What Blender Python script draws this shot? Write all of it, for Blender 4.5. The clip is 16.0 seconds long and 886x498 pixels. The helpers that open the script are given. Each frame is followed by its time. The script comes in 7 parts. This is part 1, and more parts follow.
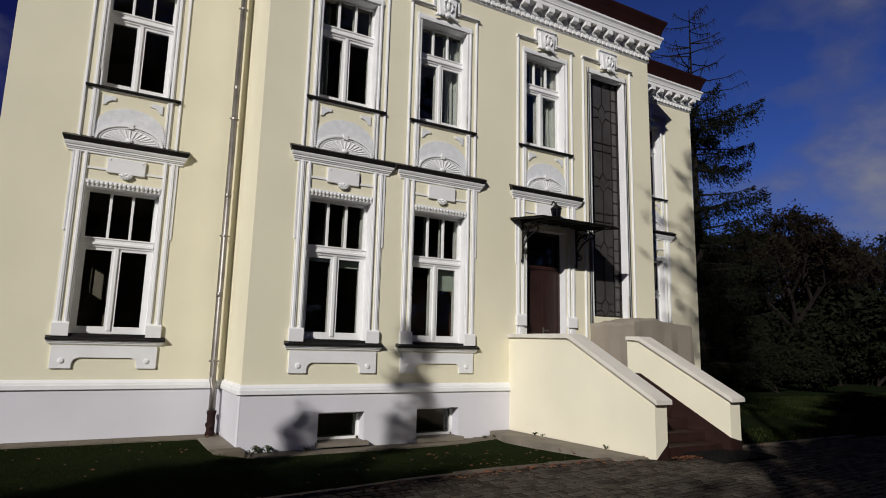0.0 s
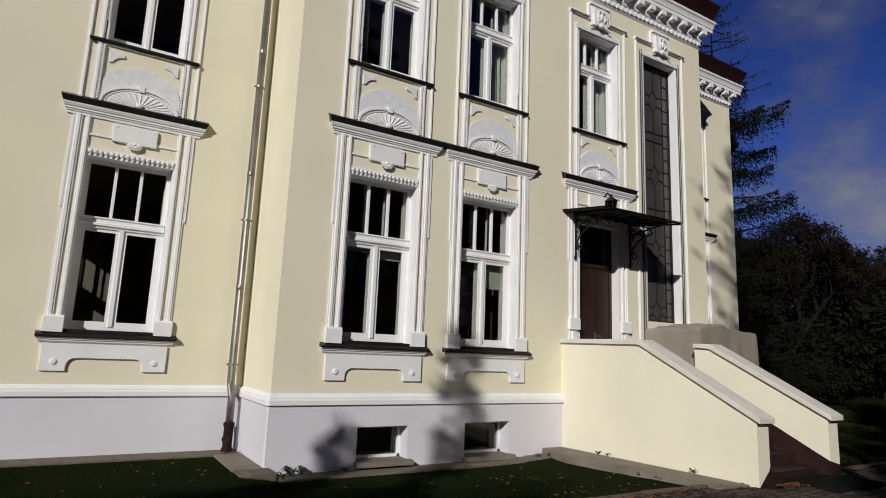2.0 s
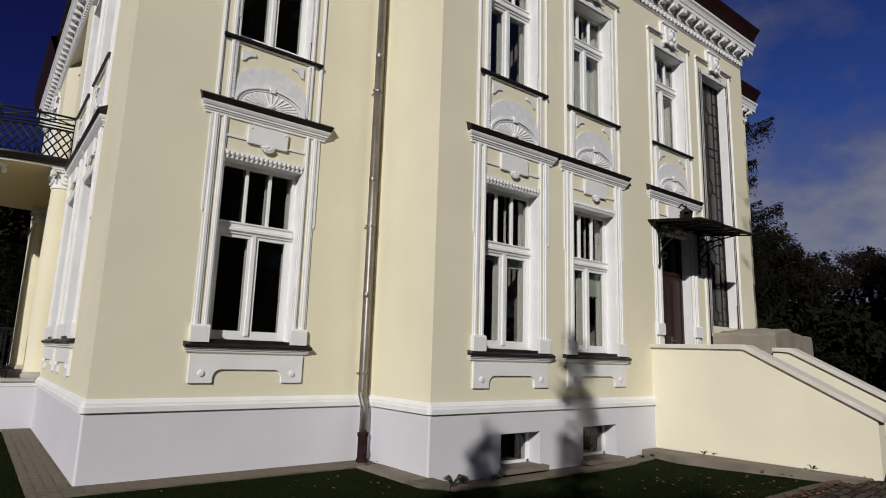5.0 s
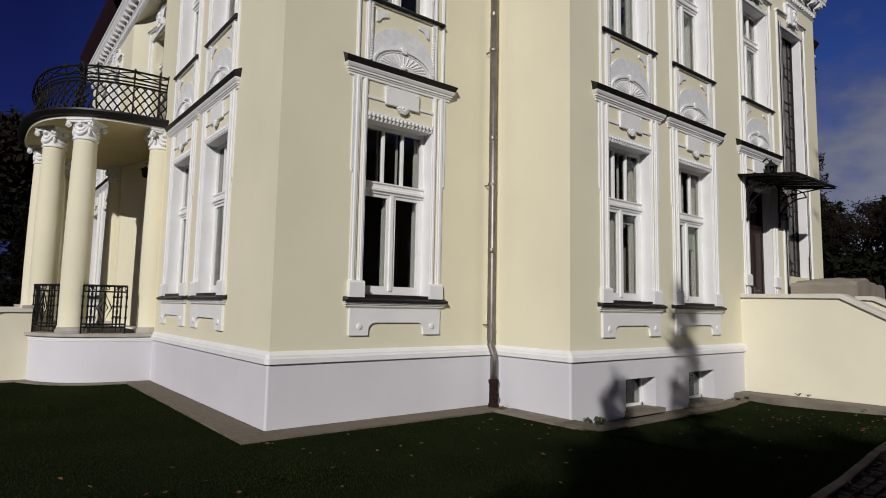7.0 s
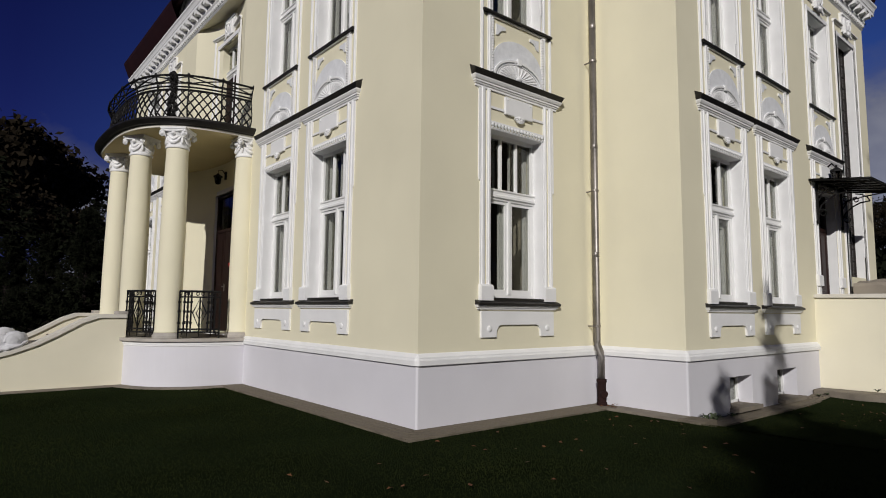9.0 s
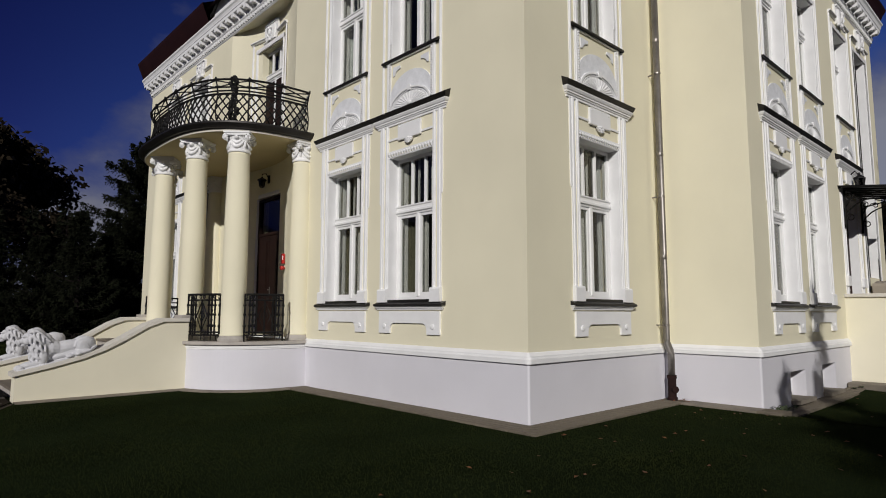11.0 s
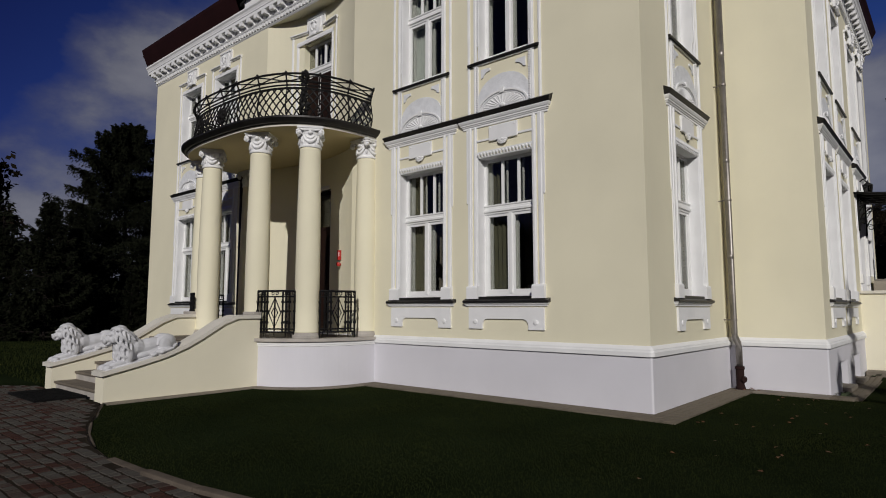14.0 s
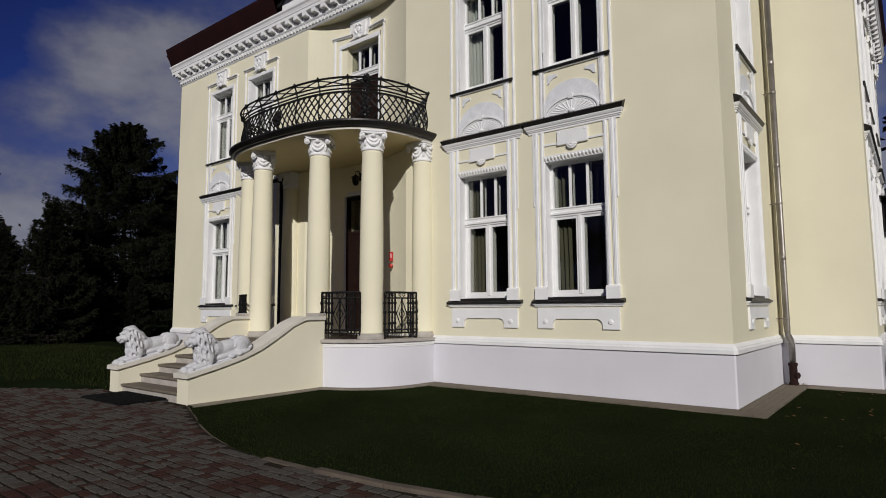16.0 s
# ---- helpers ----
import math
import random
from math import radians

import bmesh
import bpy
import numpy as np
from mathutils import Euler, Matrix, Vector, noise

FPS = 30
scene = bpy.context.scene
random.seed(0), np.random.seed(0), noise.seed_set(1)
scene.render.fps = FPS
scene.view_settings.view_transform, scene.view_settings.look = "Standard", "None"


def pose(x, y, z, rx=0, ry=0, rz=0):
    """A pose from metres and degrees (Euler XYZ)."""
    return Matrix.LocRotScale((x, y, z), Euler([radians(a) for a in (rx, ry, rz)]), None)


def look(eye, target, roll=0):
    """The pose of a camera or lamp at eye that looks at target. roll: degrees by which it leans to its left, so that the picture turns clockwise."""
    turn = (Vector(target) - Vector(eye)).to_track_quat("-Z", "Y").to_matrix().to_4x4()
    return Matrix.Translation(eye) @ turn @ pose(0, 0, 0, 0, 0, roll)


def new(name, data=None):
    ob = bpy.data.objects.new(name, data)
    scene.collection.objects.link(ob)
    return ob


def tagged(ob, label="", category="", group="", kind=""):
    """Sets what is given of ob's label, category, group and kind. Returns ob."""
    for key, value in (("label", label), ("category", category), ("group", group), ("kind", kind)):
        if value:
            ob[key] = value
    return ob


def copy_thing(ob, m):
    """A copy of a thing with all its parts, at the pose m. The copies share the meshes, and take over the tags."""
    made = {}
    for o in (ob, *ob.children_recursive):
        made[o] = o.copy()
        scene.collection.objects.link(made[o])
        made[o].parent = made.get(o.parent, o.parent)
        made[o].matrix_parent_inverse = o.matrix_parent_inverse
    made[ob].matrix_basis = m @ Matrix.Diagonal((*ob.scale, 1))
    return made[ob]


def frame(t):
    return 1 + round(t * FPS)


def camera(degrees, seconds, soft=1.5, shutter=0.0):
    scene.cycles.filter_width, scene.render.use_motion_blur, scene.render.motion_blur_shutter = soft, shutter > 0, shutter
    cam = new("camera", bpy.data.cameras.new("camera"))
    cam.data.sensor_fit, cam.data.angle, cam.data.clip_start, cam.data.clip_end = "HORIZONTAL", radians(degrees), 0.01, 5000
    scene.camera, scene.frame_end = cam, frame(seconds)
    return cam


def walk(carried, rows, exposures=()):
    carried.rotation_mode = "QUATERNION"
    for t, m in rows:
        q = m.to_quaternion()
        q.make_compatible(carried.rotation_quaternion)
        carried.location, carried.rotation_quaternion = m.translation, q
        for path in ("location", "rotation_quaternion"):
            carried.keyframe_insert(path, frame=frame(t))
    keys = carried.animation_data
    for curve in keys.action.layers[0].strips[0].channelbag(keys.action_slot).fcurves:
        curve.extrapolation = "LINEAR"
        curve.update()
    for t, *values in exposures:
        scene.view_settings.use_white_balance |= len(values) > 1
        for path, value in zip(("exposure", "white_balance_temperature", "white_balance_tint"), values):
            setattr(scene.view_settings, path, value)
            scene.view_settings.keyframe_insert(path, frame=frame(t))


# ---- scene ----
cam = camera(73.2, 16.0, 1.0)
PATH = [
    (0, (0.436, -0.345, 1.631), (1.4, 1.377, 1.954), 1.4),
    (0.5, (0.537, 0.083, 1.584), (1.491, 1.81, 1.909), 1.8),
    (1, (0.573, 0.58, 1.607), (1.517, 2.313, 1.93), 2.0),
    (1.5, (0.412, 1.059, 1.605), (1.405, 2.762, 1.938), 2.2),
    (2, (0.083, 1.451, 1.583), (1.102, 3.138, 1.926), 2.3),
    (2.5, (-0.318, 1.804, 1.58), (0.738, 3.467, 1.925), 2.2),
    (3, (-0.731, 2.149, 1.588), (0.369, 3.783, 1.936), 2.2),
    (5.5, (-2.993, 3.321, 1.576), (-1.776, 4.87, 1.926), 1.7),
    (6, (-3.464, 3.55, 1.536), (-2.249, 5.104, 1.866), 1.6),
    (6.5, (-3.912, 3.801, 1.53), (-2.686, 5.36, 1.785), 1.3),
    (7, (-4.335, 4.072, 1.542), (-3.096, 5.631, 1.737), 1.1),
    (7.5, (-4.796, 4.31, 1.522), (-3.544, 5.857, 1.726), 1.0),
    (8, (-5.19, 4.571, 1.484), (-3.931, 6.112, 1.683), 0.8),
    (8.5, (-5.614, 4.837, 1.506), (-4.351, 6.375, 1.709), 0.7),
    (9, (-6.057, 5.052, 1.516), (-4.789, 6.585, 1.72), 0.6),
    (11.5, (-8.087, 6.353, 1.485), (-6.711, 7.789, 1.696), 0.1),
    (12, (-8.405, 6.618, 1.502), (-7.016, 8.042, 1.708), 0.1),
    (12.5, (-8.723, 6.901, 1.533), (-7.308, 8.3, 1.731), 0.1),
    (13, (-9.109, 7.197, 1.51), (-7.664, 8.566, 1.712), 0.1),
    (13.5, (-9.478, 7.541, 1.483), (-8.004, 8.878, 1.683), 0.0),
    (14, (-9.813, 7.844, 1.489), (-8.306, 9.143, 1.688), -0.0),
    (14.5, (-10.165, 8.123, 1.5), (-8.637, 9.398, 1.702), -0.1),
    (15, (-10.446, 8.446, 1.48), (-8.902, 9.702, 1.679), -0.2),
    (15.5, (-10.754, 8.749, 1.481), (-9.196, 9.988, 1.678), -0.2),
    (16, (-11.073, 9.033, 1.499), (-9.513, 10.268, 1.699), -0.3),
]
walk(cam, [(t, look(eye, target, roll)) for t, eye, target, roll in PATH], [(0, 0.05), (3, 0.03), (5.5, -0.10), (7, -0.15), (9, -0.17), (12.5, -0.18), (13, -0.23), (14, -0.38), (14.5, -0.28), (15, -0.19), (16, -0.16)])


# ---- world, sun ----
SUN = Vector((-1.16, -0.94, 0.69)).normalized()      # towards the sun
world = bpy.data.worlds.new("world")
scene.world = world
world.use_nodes = True
wn, wl = world.node_tree.nodes, world.node_tree.links
wn.clear()
sky = wn.new("ShaderNodeTexSky")
sky.sky_type, sky.sun_disc = "NISHITA", False
sky.sun_elevation = math.asin(SUN.z)
sky.sun_rotation = math.atan2(SUN.x, SUN.y)
sky.air_density, sky.dust_density, sky.ozone_density = 1.0, 0.3, 3.0
w_co = wn.new("ShaderNodeTexCoord")
w_map = wn.new("ShaderNodeMapping")
w_map.inputs["Scale"].default_value = (1.0, 1.0, 1.7)
w_map.inputs["Location"].default_value = (0.3, 0.1, 0.0)
w_noise = wn.new("ShaderNodeTexNoise")
w_noise.inputs["Scale"].default_value = 2.6
w_noise.inputs["Detail"].default_value = 7.0
w_noise.inputs["Roughness"].default_value = 0.55
w_ramp = wn.new("ShaderNodeValToRGB")
w_ramp.color_ramp.elements[0].position, w_ramp.color_ramp.elements[1].position = 0.45, 0.62
w_ramp.color_ramp.elements[1].color = (0.8, 0.8, 0.8, 1)
w_tint = wn.new("ShaderNodeMix")
w_tint.data_type, w_tint.blend_type = "RGBA", "MULTIPLY"
w_tint.inputs[0].default_value = 1.0
w_hue = wn.new("ShaderNodeMix")           # violet-blue in the north, clearer blue towards the east
w_hue.data_type = "RGBA"
w_hue.inputs[6].default_value, w_hue.inputs[7].default_value = (0.135, 0.13, 0.52, 1), (0.38, 0.54, 1.26, 1)
w_high = wn.new("ShaderNodeMix")          # deeper towards the zenith
w_high.data_type, w_high.blend_type = "RGBA", "MULTIPLY"
w_high.inputs[7].default_value = (0.55, 0.50, 0.62, 1)
w_mix = wn.new("ShaderNodeMix")
w_mix.data_type = "RGBA"
w_bg = wn.new("ShaderNodeBackground")
w_bg.inputs["Strength"].default_value = 0.042
w_out = wn.new("ShaderNodeOutputWorld")
wl.new(w_co.outputs["Generated"], w_map.inputs["Vector"])
wl.new(w_map.outputs["Vector"], w_noise.inputs["Vector"])
w_sep = wn.new("ShaderNodeSeparateXYZ")
wl.new(w_co.outputs["Generated"], w_sep.inputs["Vector"])
w_low = wn.new("ShaderNodeMapRange")
w_low.inputs["From Min"].default_value, w_low.inputs["From Max"].default_value = 0.05, 0.75
w_low.inputs["To Min"].default_value, w_low.inputs["To Max"].default_value = 0.06, -0.22
wl.new(w_sep.outputs["Z"], w_low.inputs["Value"])
w_east = wn.new("ShaderNodeMapRange")
w_east.inputs["From Min"].default_value, w_east.inputs["From Max"].default_value = 0.05, 0.60
wl.new(w_sep.outputs["X"], w_east.inputs["Value"])
wl.new(w_east.outputs["Result"], w_hue.inputs[0])
w_up = wn.new("ShaderNodeMapRange")
w_up.inputs["From Min"].default_value, w_up.inputs["From Max"].default_value = 0.25, 0.75
wl.new(w_sep.outputs["Z"], w_up.inputs["Value"])
wl.new(w_up.outputs["Result"], w_high.inputs[0])
wl.new(w_hue.outputs[2], w_high.inputs[6])
wl.new(w_high.outputs[2], w_tint.inputs[7])
w_bank = wn.new("ShaderNodeVectorMath")   # a bank of cloud low in the north-north-east
w_bank.operation = "DOT_PRODUCT"
w_bank.inputs[1].default_value = Vector((0.41, 0.88, 0.26)).normalized()
wl.new(w_co.outputs["Generated"], w_bank.inputs[0])
w_bank2 = wn.new("ShaderNodeMapRange")
w_bank2.inputs["From Min"].default_value, w_bank2.inputs["From Max"].default_value = 0.965, 1.0
w_bank2.inputs["To Max"].default_value = 0.15
wl.new(w_bank.outputs["Value"], w_bank2.inputs["Value"])
w_bank3 = wn.new("ShaderNodeMath")
w_bank3.operation = "ADD"
wl.new(w_bank2.outputs["Result"], w_bank3.inputs[0])
w_lit = wn.new("ShaderNodeValToRGB")      # thin cloud is grey, thick cloud white
w_lit.color_ramp.elements[0].position, w_lit.color_ramp.elements[1].position = 0.52, 0.70
w_lit.color_ramp.elements[0].color, w_lit.color_ramp.elements[1].color = (2.3, 2.4, 3.4, 1), (6.2, 6.2, 6.6, 1)
w_add = wn.new("ShaderNodeMath")
w_add.operation = "ADD"
wl.new(w_noise.outputs["Fac"], w_add.inputs[0])
wl.new(w_low.outputs["Result"], w_add.inputs[1])
w_dir = wn.new("ShaderNodeVectorMath")
w_dir.operation = "DOT_PRODUCT"
w_dir.inputs[1].default_value = Vector((0.87, 0.39, 0.30)).normalized()
wl.new(w_co.outputs["Generated"], w_dir.inputs[0])
w_ne = wn.new("ShaderNodeMapRange")
w_ne.inputs["From Min"].default_value, w_ne.inputs["From Max"].default_value = 0.90, 0.995
w_ne.inputs["To Min"].default_value, w_ne.inputs["To Max"].default_value = -0.02, 0.085
wl.new(w_dir.outputs["Value"], w_ne.inputs["Value"])
w_add2 = wn.new("ShaderNodeMath")
w_add2.operation = "ADD"
wl.new(w_add.outputs[0], w_bank3.inputs[1])
wl.new(w_bank3.outputs[0], w_add2.inputs[0])
wl.new(w_add2.outputs[0], w_lit.inputs["Fac"])
wl.new(w_lit.outputs["Color"], w_mix.inputs[7])
wl.new(w_ne.outputs["Result"], w_add2.inputs[1])
wl.new(w_add2.outputs[0], w_ramp.inputs["Fac"])
wl.new(sky.outputs["Color"], w_tint.inputs[6])
wl.new(w_tint.outputs[2], w_mix.inputs[6])
wl.new(w_ramp.outputs["Color"], w_mix.inputs[0])
wl.new(w_mix.outputs[2], w_bg.inputs["Color"])
wl.new(w_bg.outputs["Background"], w_out.inputs["Surface"])

sun_data = bpy.data.lights.new("sun", "SUN")
sun_data.energy, sun_data.angle, sun_data.color = 3.35, radians(0.55), (1.0, 0.966, 0.928)
sun_ob = new("sun", sun_data)
sun_ob.matrix_world = look(SUN * 60, (0, 0, 0))


# ---- materials ----
def mat(name, base, rough=0.8, metal=0.0, vary=0.12, scale=1.5, fine=60.0, bump=0.15, dist=0.004, tint=None, island=0.0, obj=0.0,
        stain=0.0, spec=0.5, span=None):
    """A Principled surface: colour varied by broad patches and fine grain, fine relief, and optionally by piece."""
    m = bpy.data.materials.new(name)
    m.use_nodes = True
    n, l = m.node_tree.nodes, m.node_tree.links
    b = n["Principled BSDF"]
    b.inputs["Roughness"].default_value, b.inputs["Metallic"].default_value = rough, metal
    b.inputs["Specular IOR Level"].default_value = spec
    broad, grain = n.new("ShaderNodeTexNoise"), n.new("ShaderNodeTexNoise")
    broad.inputs["Scale"].default_value, broad.inputs["Detail"].default_value = scale, 5.0
    grain.inputs["Scale"].default_value, grain.inputs["Detail"].default_value = fine, 4.0
    geo = n.new("ShaderNodeNewGeometry")
    for t in (broad, grain):
        l.new(geo.outputs["Position"], t.inputs["Vector"])
    add = n.new("ShaderNodeMath")
    add.operation = "MULTIPLY_ADD"
    add.inputs[1].default_value = 0.35
    l.new(grain.outputs["Fac"], add.inputs[0])
    l.new(broad.outputs["Fac"], add.inputs[2])
    last = add.outputs[0]
    for amount, src in ((island, geo.outputs["Random Per Island"]), (obj, None)):
        if amount:
            if src is None:
                src = n.new("ShaderNodeObjectInfo").outputs["Random"]
            more = n.new("ShaderNodeMath")
            more.operation = "MULTIPLY_ADD"
            more.inputs[1].default_value = amount
            l.new(src, more.inputs[0])
            l.new(last, more.inputs[2])
            last = more.outputs[0]
    rng = n.new("ShaderNodeMapRange")
    top = 0.92 + island + obj
    rng.inputs["From Min"].default_value, rng.inputs["From Max"].default_value = span or (0.42, top)
    l.new(last, rng.inputs["Value"])
    mix = n.new("ShaderNodeMix")
    mix.data_type = "RGBA"
    lo = [c * (1 - vary) for c in base]
    hi = [min(1.0, c * (1 + vary)) for c in base] if tint is None else list(tint)
    mix.inputs[6].default_value, mix.inputs[7].default_value = (*lo, 1), (*hi, 1)
    l.new(rng.outputs["Result"], mix.inputs[0])
    colour = mix.outputs[2]
    if stain:
        # rain streaks and grime, drawn out downwards
        mp, st = n.new("ShaderNodeMapping"), n.new("ShaderNodeTexNoise")
        mp.inputs["Scale"].default_value = (1.1, 1.1, 0.30)
        st.inputs["Scale"].default_value, st.inputs["Detail"].default_value = 1.6, 6.0
        l.new(geo.outputs["Position"], mp.inputs["Vector"])
        l.new(mp.outputs["Vector"], st.inputs["Vector"])
        sr = n.new("ShaderNodeMapRange")
        sr.inputs["From Min"].default_value, sr.inputs["From Max"].default_value = 0.52, 0.8
        sr.inputs["To Max"].default_value = stain
        l.new(st.outputs["Fac"], sr.inputs["Value"])
        dm = n.new("ShaderNodeMix")
        dm.data_type = "RGBA"
        dm.inputs[7].default_value = (base[0] * 0.62, base[1] * 0.6, base[2] * 0.58, 1)
        l.new(sr.outputs["Result"], dm.inputs[0])
        l.new(colour, dm.inputs[6])
        colour = dm.outputs[2]
    l.new(colour, b.inputs["Base Color"])
    if bump:
        bp = n.new("ShaderNodeBump")
        bp.inputs["Strength"].default_value, bp.inputs["Distance"].default_value = bump, dist
        l.new(grain.outputs["Fac"], bp.inputs["Height"])
        l.new(bp.outputs["Normal"], b.inputs["Normal"])
    return m


def glass_mat(name, tint=(0.66, 0.67, 0.64)):
    """Clear glass: what lies behind, tinted, and a mirror image that grows towards grazing views."""
    m = bpy.data.materials.new(name)
    m.use_nodes = True
    n, l = m.node_tree.nodes, m.node_tree.links
    n.remove(n["Principled BSDF"])
    tr, gl, lw, mx = (n.new("ShaderNodeBsdfTransparent"), n.new("ShaderNodeBsdfGlossy"), n.new("ShaderNodeLayerWeight"), n.new("ShaderNodeMixShader"))
    tr.inputs["Color"].default_value = (*tint, 1)
    gl.inputs["Roughness"].default_value = 0.01
    lw.inputs["Blend"].default_value = 0.5
    pw, sc = n.new("ShaderNodeMath"), n.new("ShaderNodeMath")
    pw.operation, sc.operation = "POWER", "MULTIPLY_ADD"
    pw.inputs[1].default_value = 5.0
    sc.inputs[1].default_value, sc.inputs[2].default_value = 0.955, 0.045
    l.new(lw.outputs["Facing"], pw.inputs[0])
    l.new(pw.outputs[0], sc.inputs[0])
    l.new(sc.outputs[0], mx.inputs["Fac"])
    l.new(tr.outputs["BSDF"], mx.inputs[1])
    l.new(gl.outputs["BSDF"], mx.inputs[2])
    l.new(mx.outputs["Shader"], n["Material Output"].inputs["Surface"])
    return m


YELLOW = mat("cream_yellow_render", (0.77, 0.725, 0.547), 0.9, vary=0.05, scale=0.7, fine=180, bump=0.25, dist=0.003, stain=0.05)
YELLOW2 = mat("pale_cream_render", (0.79, 0.745, 0.585), 0.9, vary=0.05, scale=0.9, fine=180, bump=0.25, dist=0.003, stain=0.05)
# ochre taken deeper than the wall cream: shade under the balcony is in this colour
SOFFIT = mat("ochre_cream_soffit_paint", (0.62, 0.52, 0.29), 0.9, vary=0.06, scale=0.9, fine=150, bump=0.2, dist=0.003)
PLINTH = mat("grey_lilac_plinth_paint", (0.655, 0.645, 0.685), 0.85, vary=0.04, scale=1.1, fine=150, bump=0.25, dist=0.003, stain=0.05)
WHITE = mat("white_stucco", (0.80, 0.80, 0.80), 0.75, vary=0.05, scale=3, fine=120, bump=0.2, dist=0.002, stain=0.10)
PAINT = mat("white_gloss_joinery", (0.82, 0.82, 0.81), 0.4, vary=0.03, scale=5, fine=40, bump=0.05, dist=0.001)
ROUGH = mat("rough_white_relief", (0.72, 0.73, 0.75), 0.9, vary=0.1, scale=9, fine=38, bump=0.5, dist=0.010)
CANOPY = glass_mat("smoked_canopy_glass", (0.16, 0.15, 0.14))
SHEET = mat("dark_sheet_metal", (0.03, 0.028, 0.027), 0.45, 0.6, vary=0.35, scale=4, fine=30, bump=0.1)
ZINC = mat("zinc_pipe", (0.25, 0.232, 0.215), 0.46, 0.9, vary=0.3, scale=3, fine=25, bump=0.08)
RUST = mat("red_oxide_cast_iron", (0.018, 0.007, 0.006), 0.8, 0.0, vary=0.4, scale=8, fine=50, bump=0.3, spec=0.2)
ROOF = mat("dark_red_roof_metal", (0.020, 0.0055, 0.005), 0.6, 0.0, spec=0.25, vary=0.25, scale=1.5, fine=20, bump=0.1)
IRON = mat("black_wrought_iron", (0.008, 0.0075, 0.0075), 0.6, 0.0, spec=0.22, vary=0.4, scale=9, fine=60, bump=0.2, dist=0.002)
GLASS = glass_mat("window_glass")
LEADED = mat("obscured_leaded_glass", (0.055, 0.052, 0.05), 0.22, vary=0.25, scale=2, fine=14, bump=0.15, dist=0.004)
CAME = mat("lead_came", (0.014, 0.009, 0.008), 0.6, 0.2)
DOORWOOD = mat("brown_red_door_wood", (0.024, 0.009, 0.007), 0.5, vary=0.3, scale=3, fine=35, bump=0.15)
DARKWOOD = mat("dark_brown_door_wood", (0.016, 0.007, 0.005), 0.6, vary=0.3, scale=3, fine=35, bump=0.15, spec=0.15)
STONE = mat("grey_step_stone", (0.15, 0.125, 0.095), 0.85, vary=0.2, scale=4, fine=90, bump=0.4, stain=0.3)
PALESTONE = mat("pale_ledge_stone", (0.40, 0.37, 0.335), 0.85, vary=0.2, scale=4, fine=90, bump=0.4, stain=0.3)
COPING = mat("grey_cream_coping", (0.66, 0.63, 0.56), 0.9, vary=0.08, scale=3, fine=120, bump=0.3, stain=0.25)
TILESTEP = mat("dark_red_brown_step_tile", (0.026, 0.012, 0.010), 0.6, vary=0.3, scale=5, fine=40, bump=0.2, spec=0.2)
CONCRETE = mat("worn_concrete", (0.19, 0.165, 0.13), 0.92, vary=0.25, scale=2.5, fine=60, bump=0.6, dist=0.006, stain=0.3)
SETT = mat("paving_block", (0.106, 0.098, 0.086), 0.95, vary=0.32, scale=1.7, fine=70, bump=0.7, dist=0.006, tint=(0.046, 0.0215, 0.0165), island=0.9, spec=0.12, span=(1.08, 1.42))
SETT2 = mat("grey_brown_paving_block", (0.108, 0.092, 0.072), 0.95, vary=0.30, scale=1.7, fine=70, bump=0.7, dist=0.006, tint=(0.034, 0.025, 0.020), island=0.9, spec=0.12, span=(0.85, 1.55))
SETT1 = mat("paving_block_single", (0.106, 0.098, 0.086), 0.95, vary=0.32, scale=1.7, fine=70, bump=0.7, dist=0.006, tint=(0.046, 0.0215, 0.0165), obj=0.9, spec=0.12, span=(1.08, 1.42))
APRON = mat("apron_block", (0.25, 0.215, 0.165), 0.95, vary=0.35, scale=2.2, fine=40, bump=0.8, dist=0.008, tint=(0.17, 0.145, 0.11), island=0.18, stain=0.4, spec=0.2)
JOINT = mat("apron_joint_soil", (0.16, 0.138, 0.105), 0.98, vary=0.4, scale=3, fine=60, bump=0.5, spec=0.05)
BED = mat("sandy_joint_bed", (0.026, 0.021, 0.016), 0.98, vary=0.3, scale=5, fine=80, bump=0.4, spec=0.02)
KERB = mat("kerb_concrete", (0.118, 0.096, 0.076), 0.92, vary=0.45, scale=3, fine=60, bump=0.5, dist=0.005, obj=0.3, spec=0.15)
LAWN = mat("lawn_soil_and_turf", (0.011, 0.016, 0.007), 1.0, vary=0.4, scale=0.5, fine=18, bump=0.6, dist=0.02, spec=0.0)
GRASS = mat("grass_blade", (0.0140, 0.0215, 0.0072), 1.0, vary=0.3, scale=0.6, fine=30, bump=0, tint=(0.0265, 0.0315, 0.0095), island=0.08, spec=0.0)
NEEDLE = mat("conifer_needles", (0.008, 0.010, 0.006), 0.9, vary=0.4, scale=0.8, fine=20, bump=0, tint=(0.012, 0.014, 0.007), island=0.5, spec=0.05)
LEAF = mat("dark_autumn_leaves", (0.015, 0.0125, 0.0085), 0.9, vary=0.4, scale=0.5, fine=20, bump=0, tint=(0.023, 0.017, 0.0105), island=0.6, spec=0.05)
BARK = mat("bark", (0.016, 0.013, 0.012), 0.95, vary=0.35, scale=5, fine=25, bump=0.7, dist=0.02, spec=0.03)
FALLEN = mat("fallen_leaf", (0.10, 0.030, 0.014), 0.8, vary=0.3, scale=3, fine=20, bump=0, tint=(0.19, 0.075, 0.026), island=0.7)
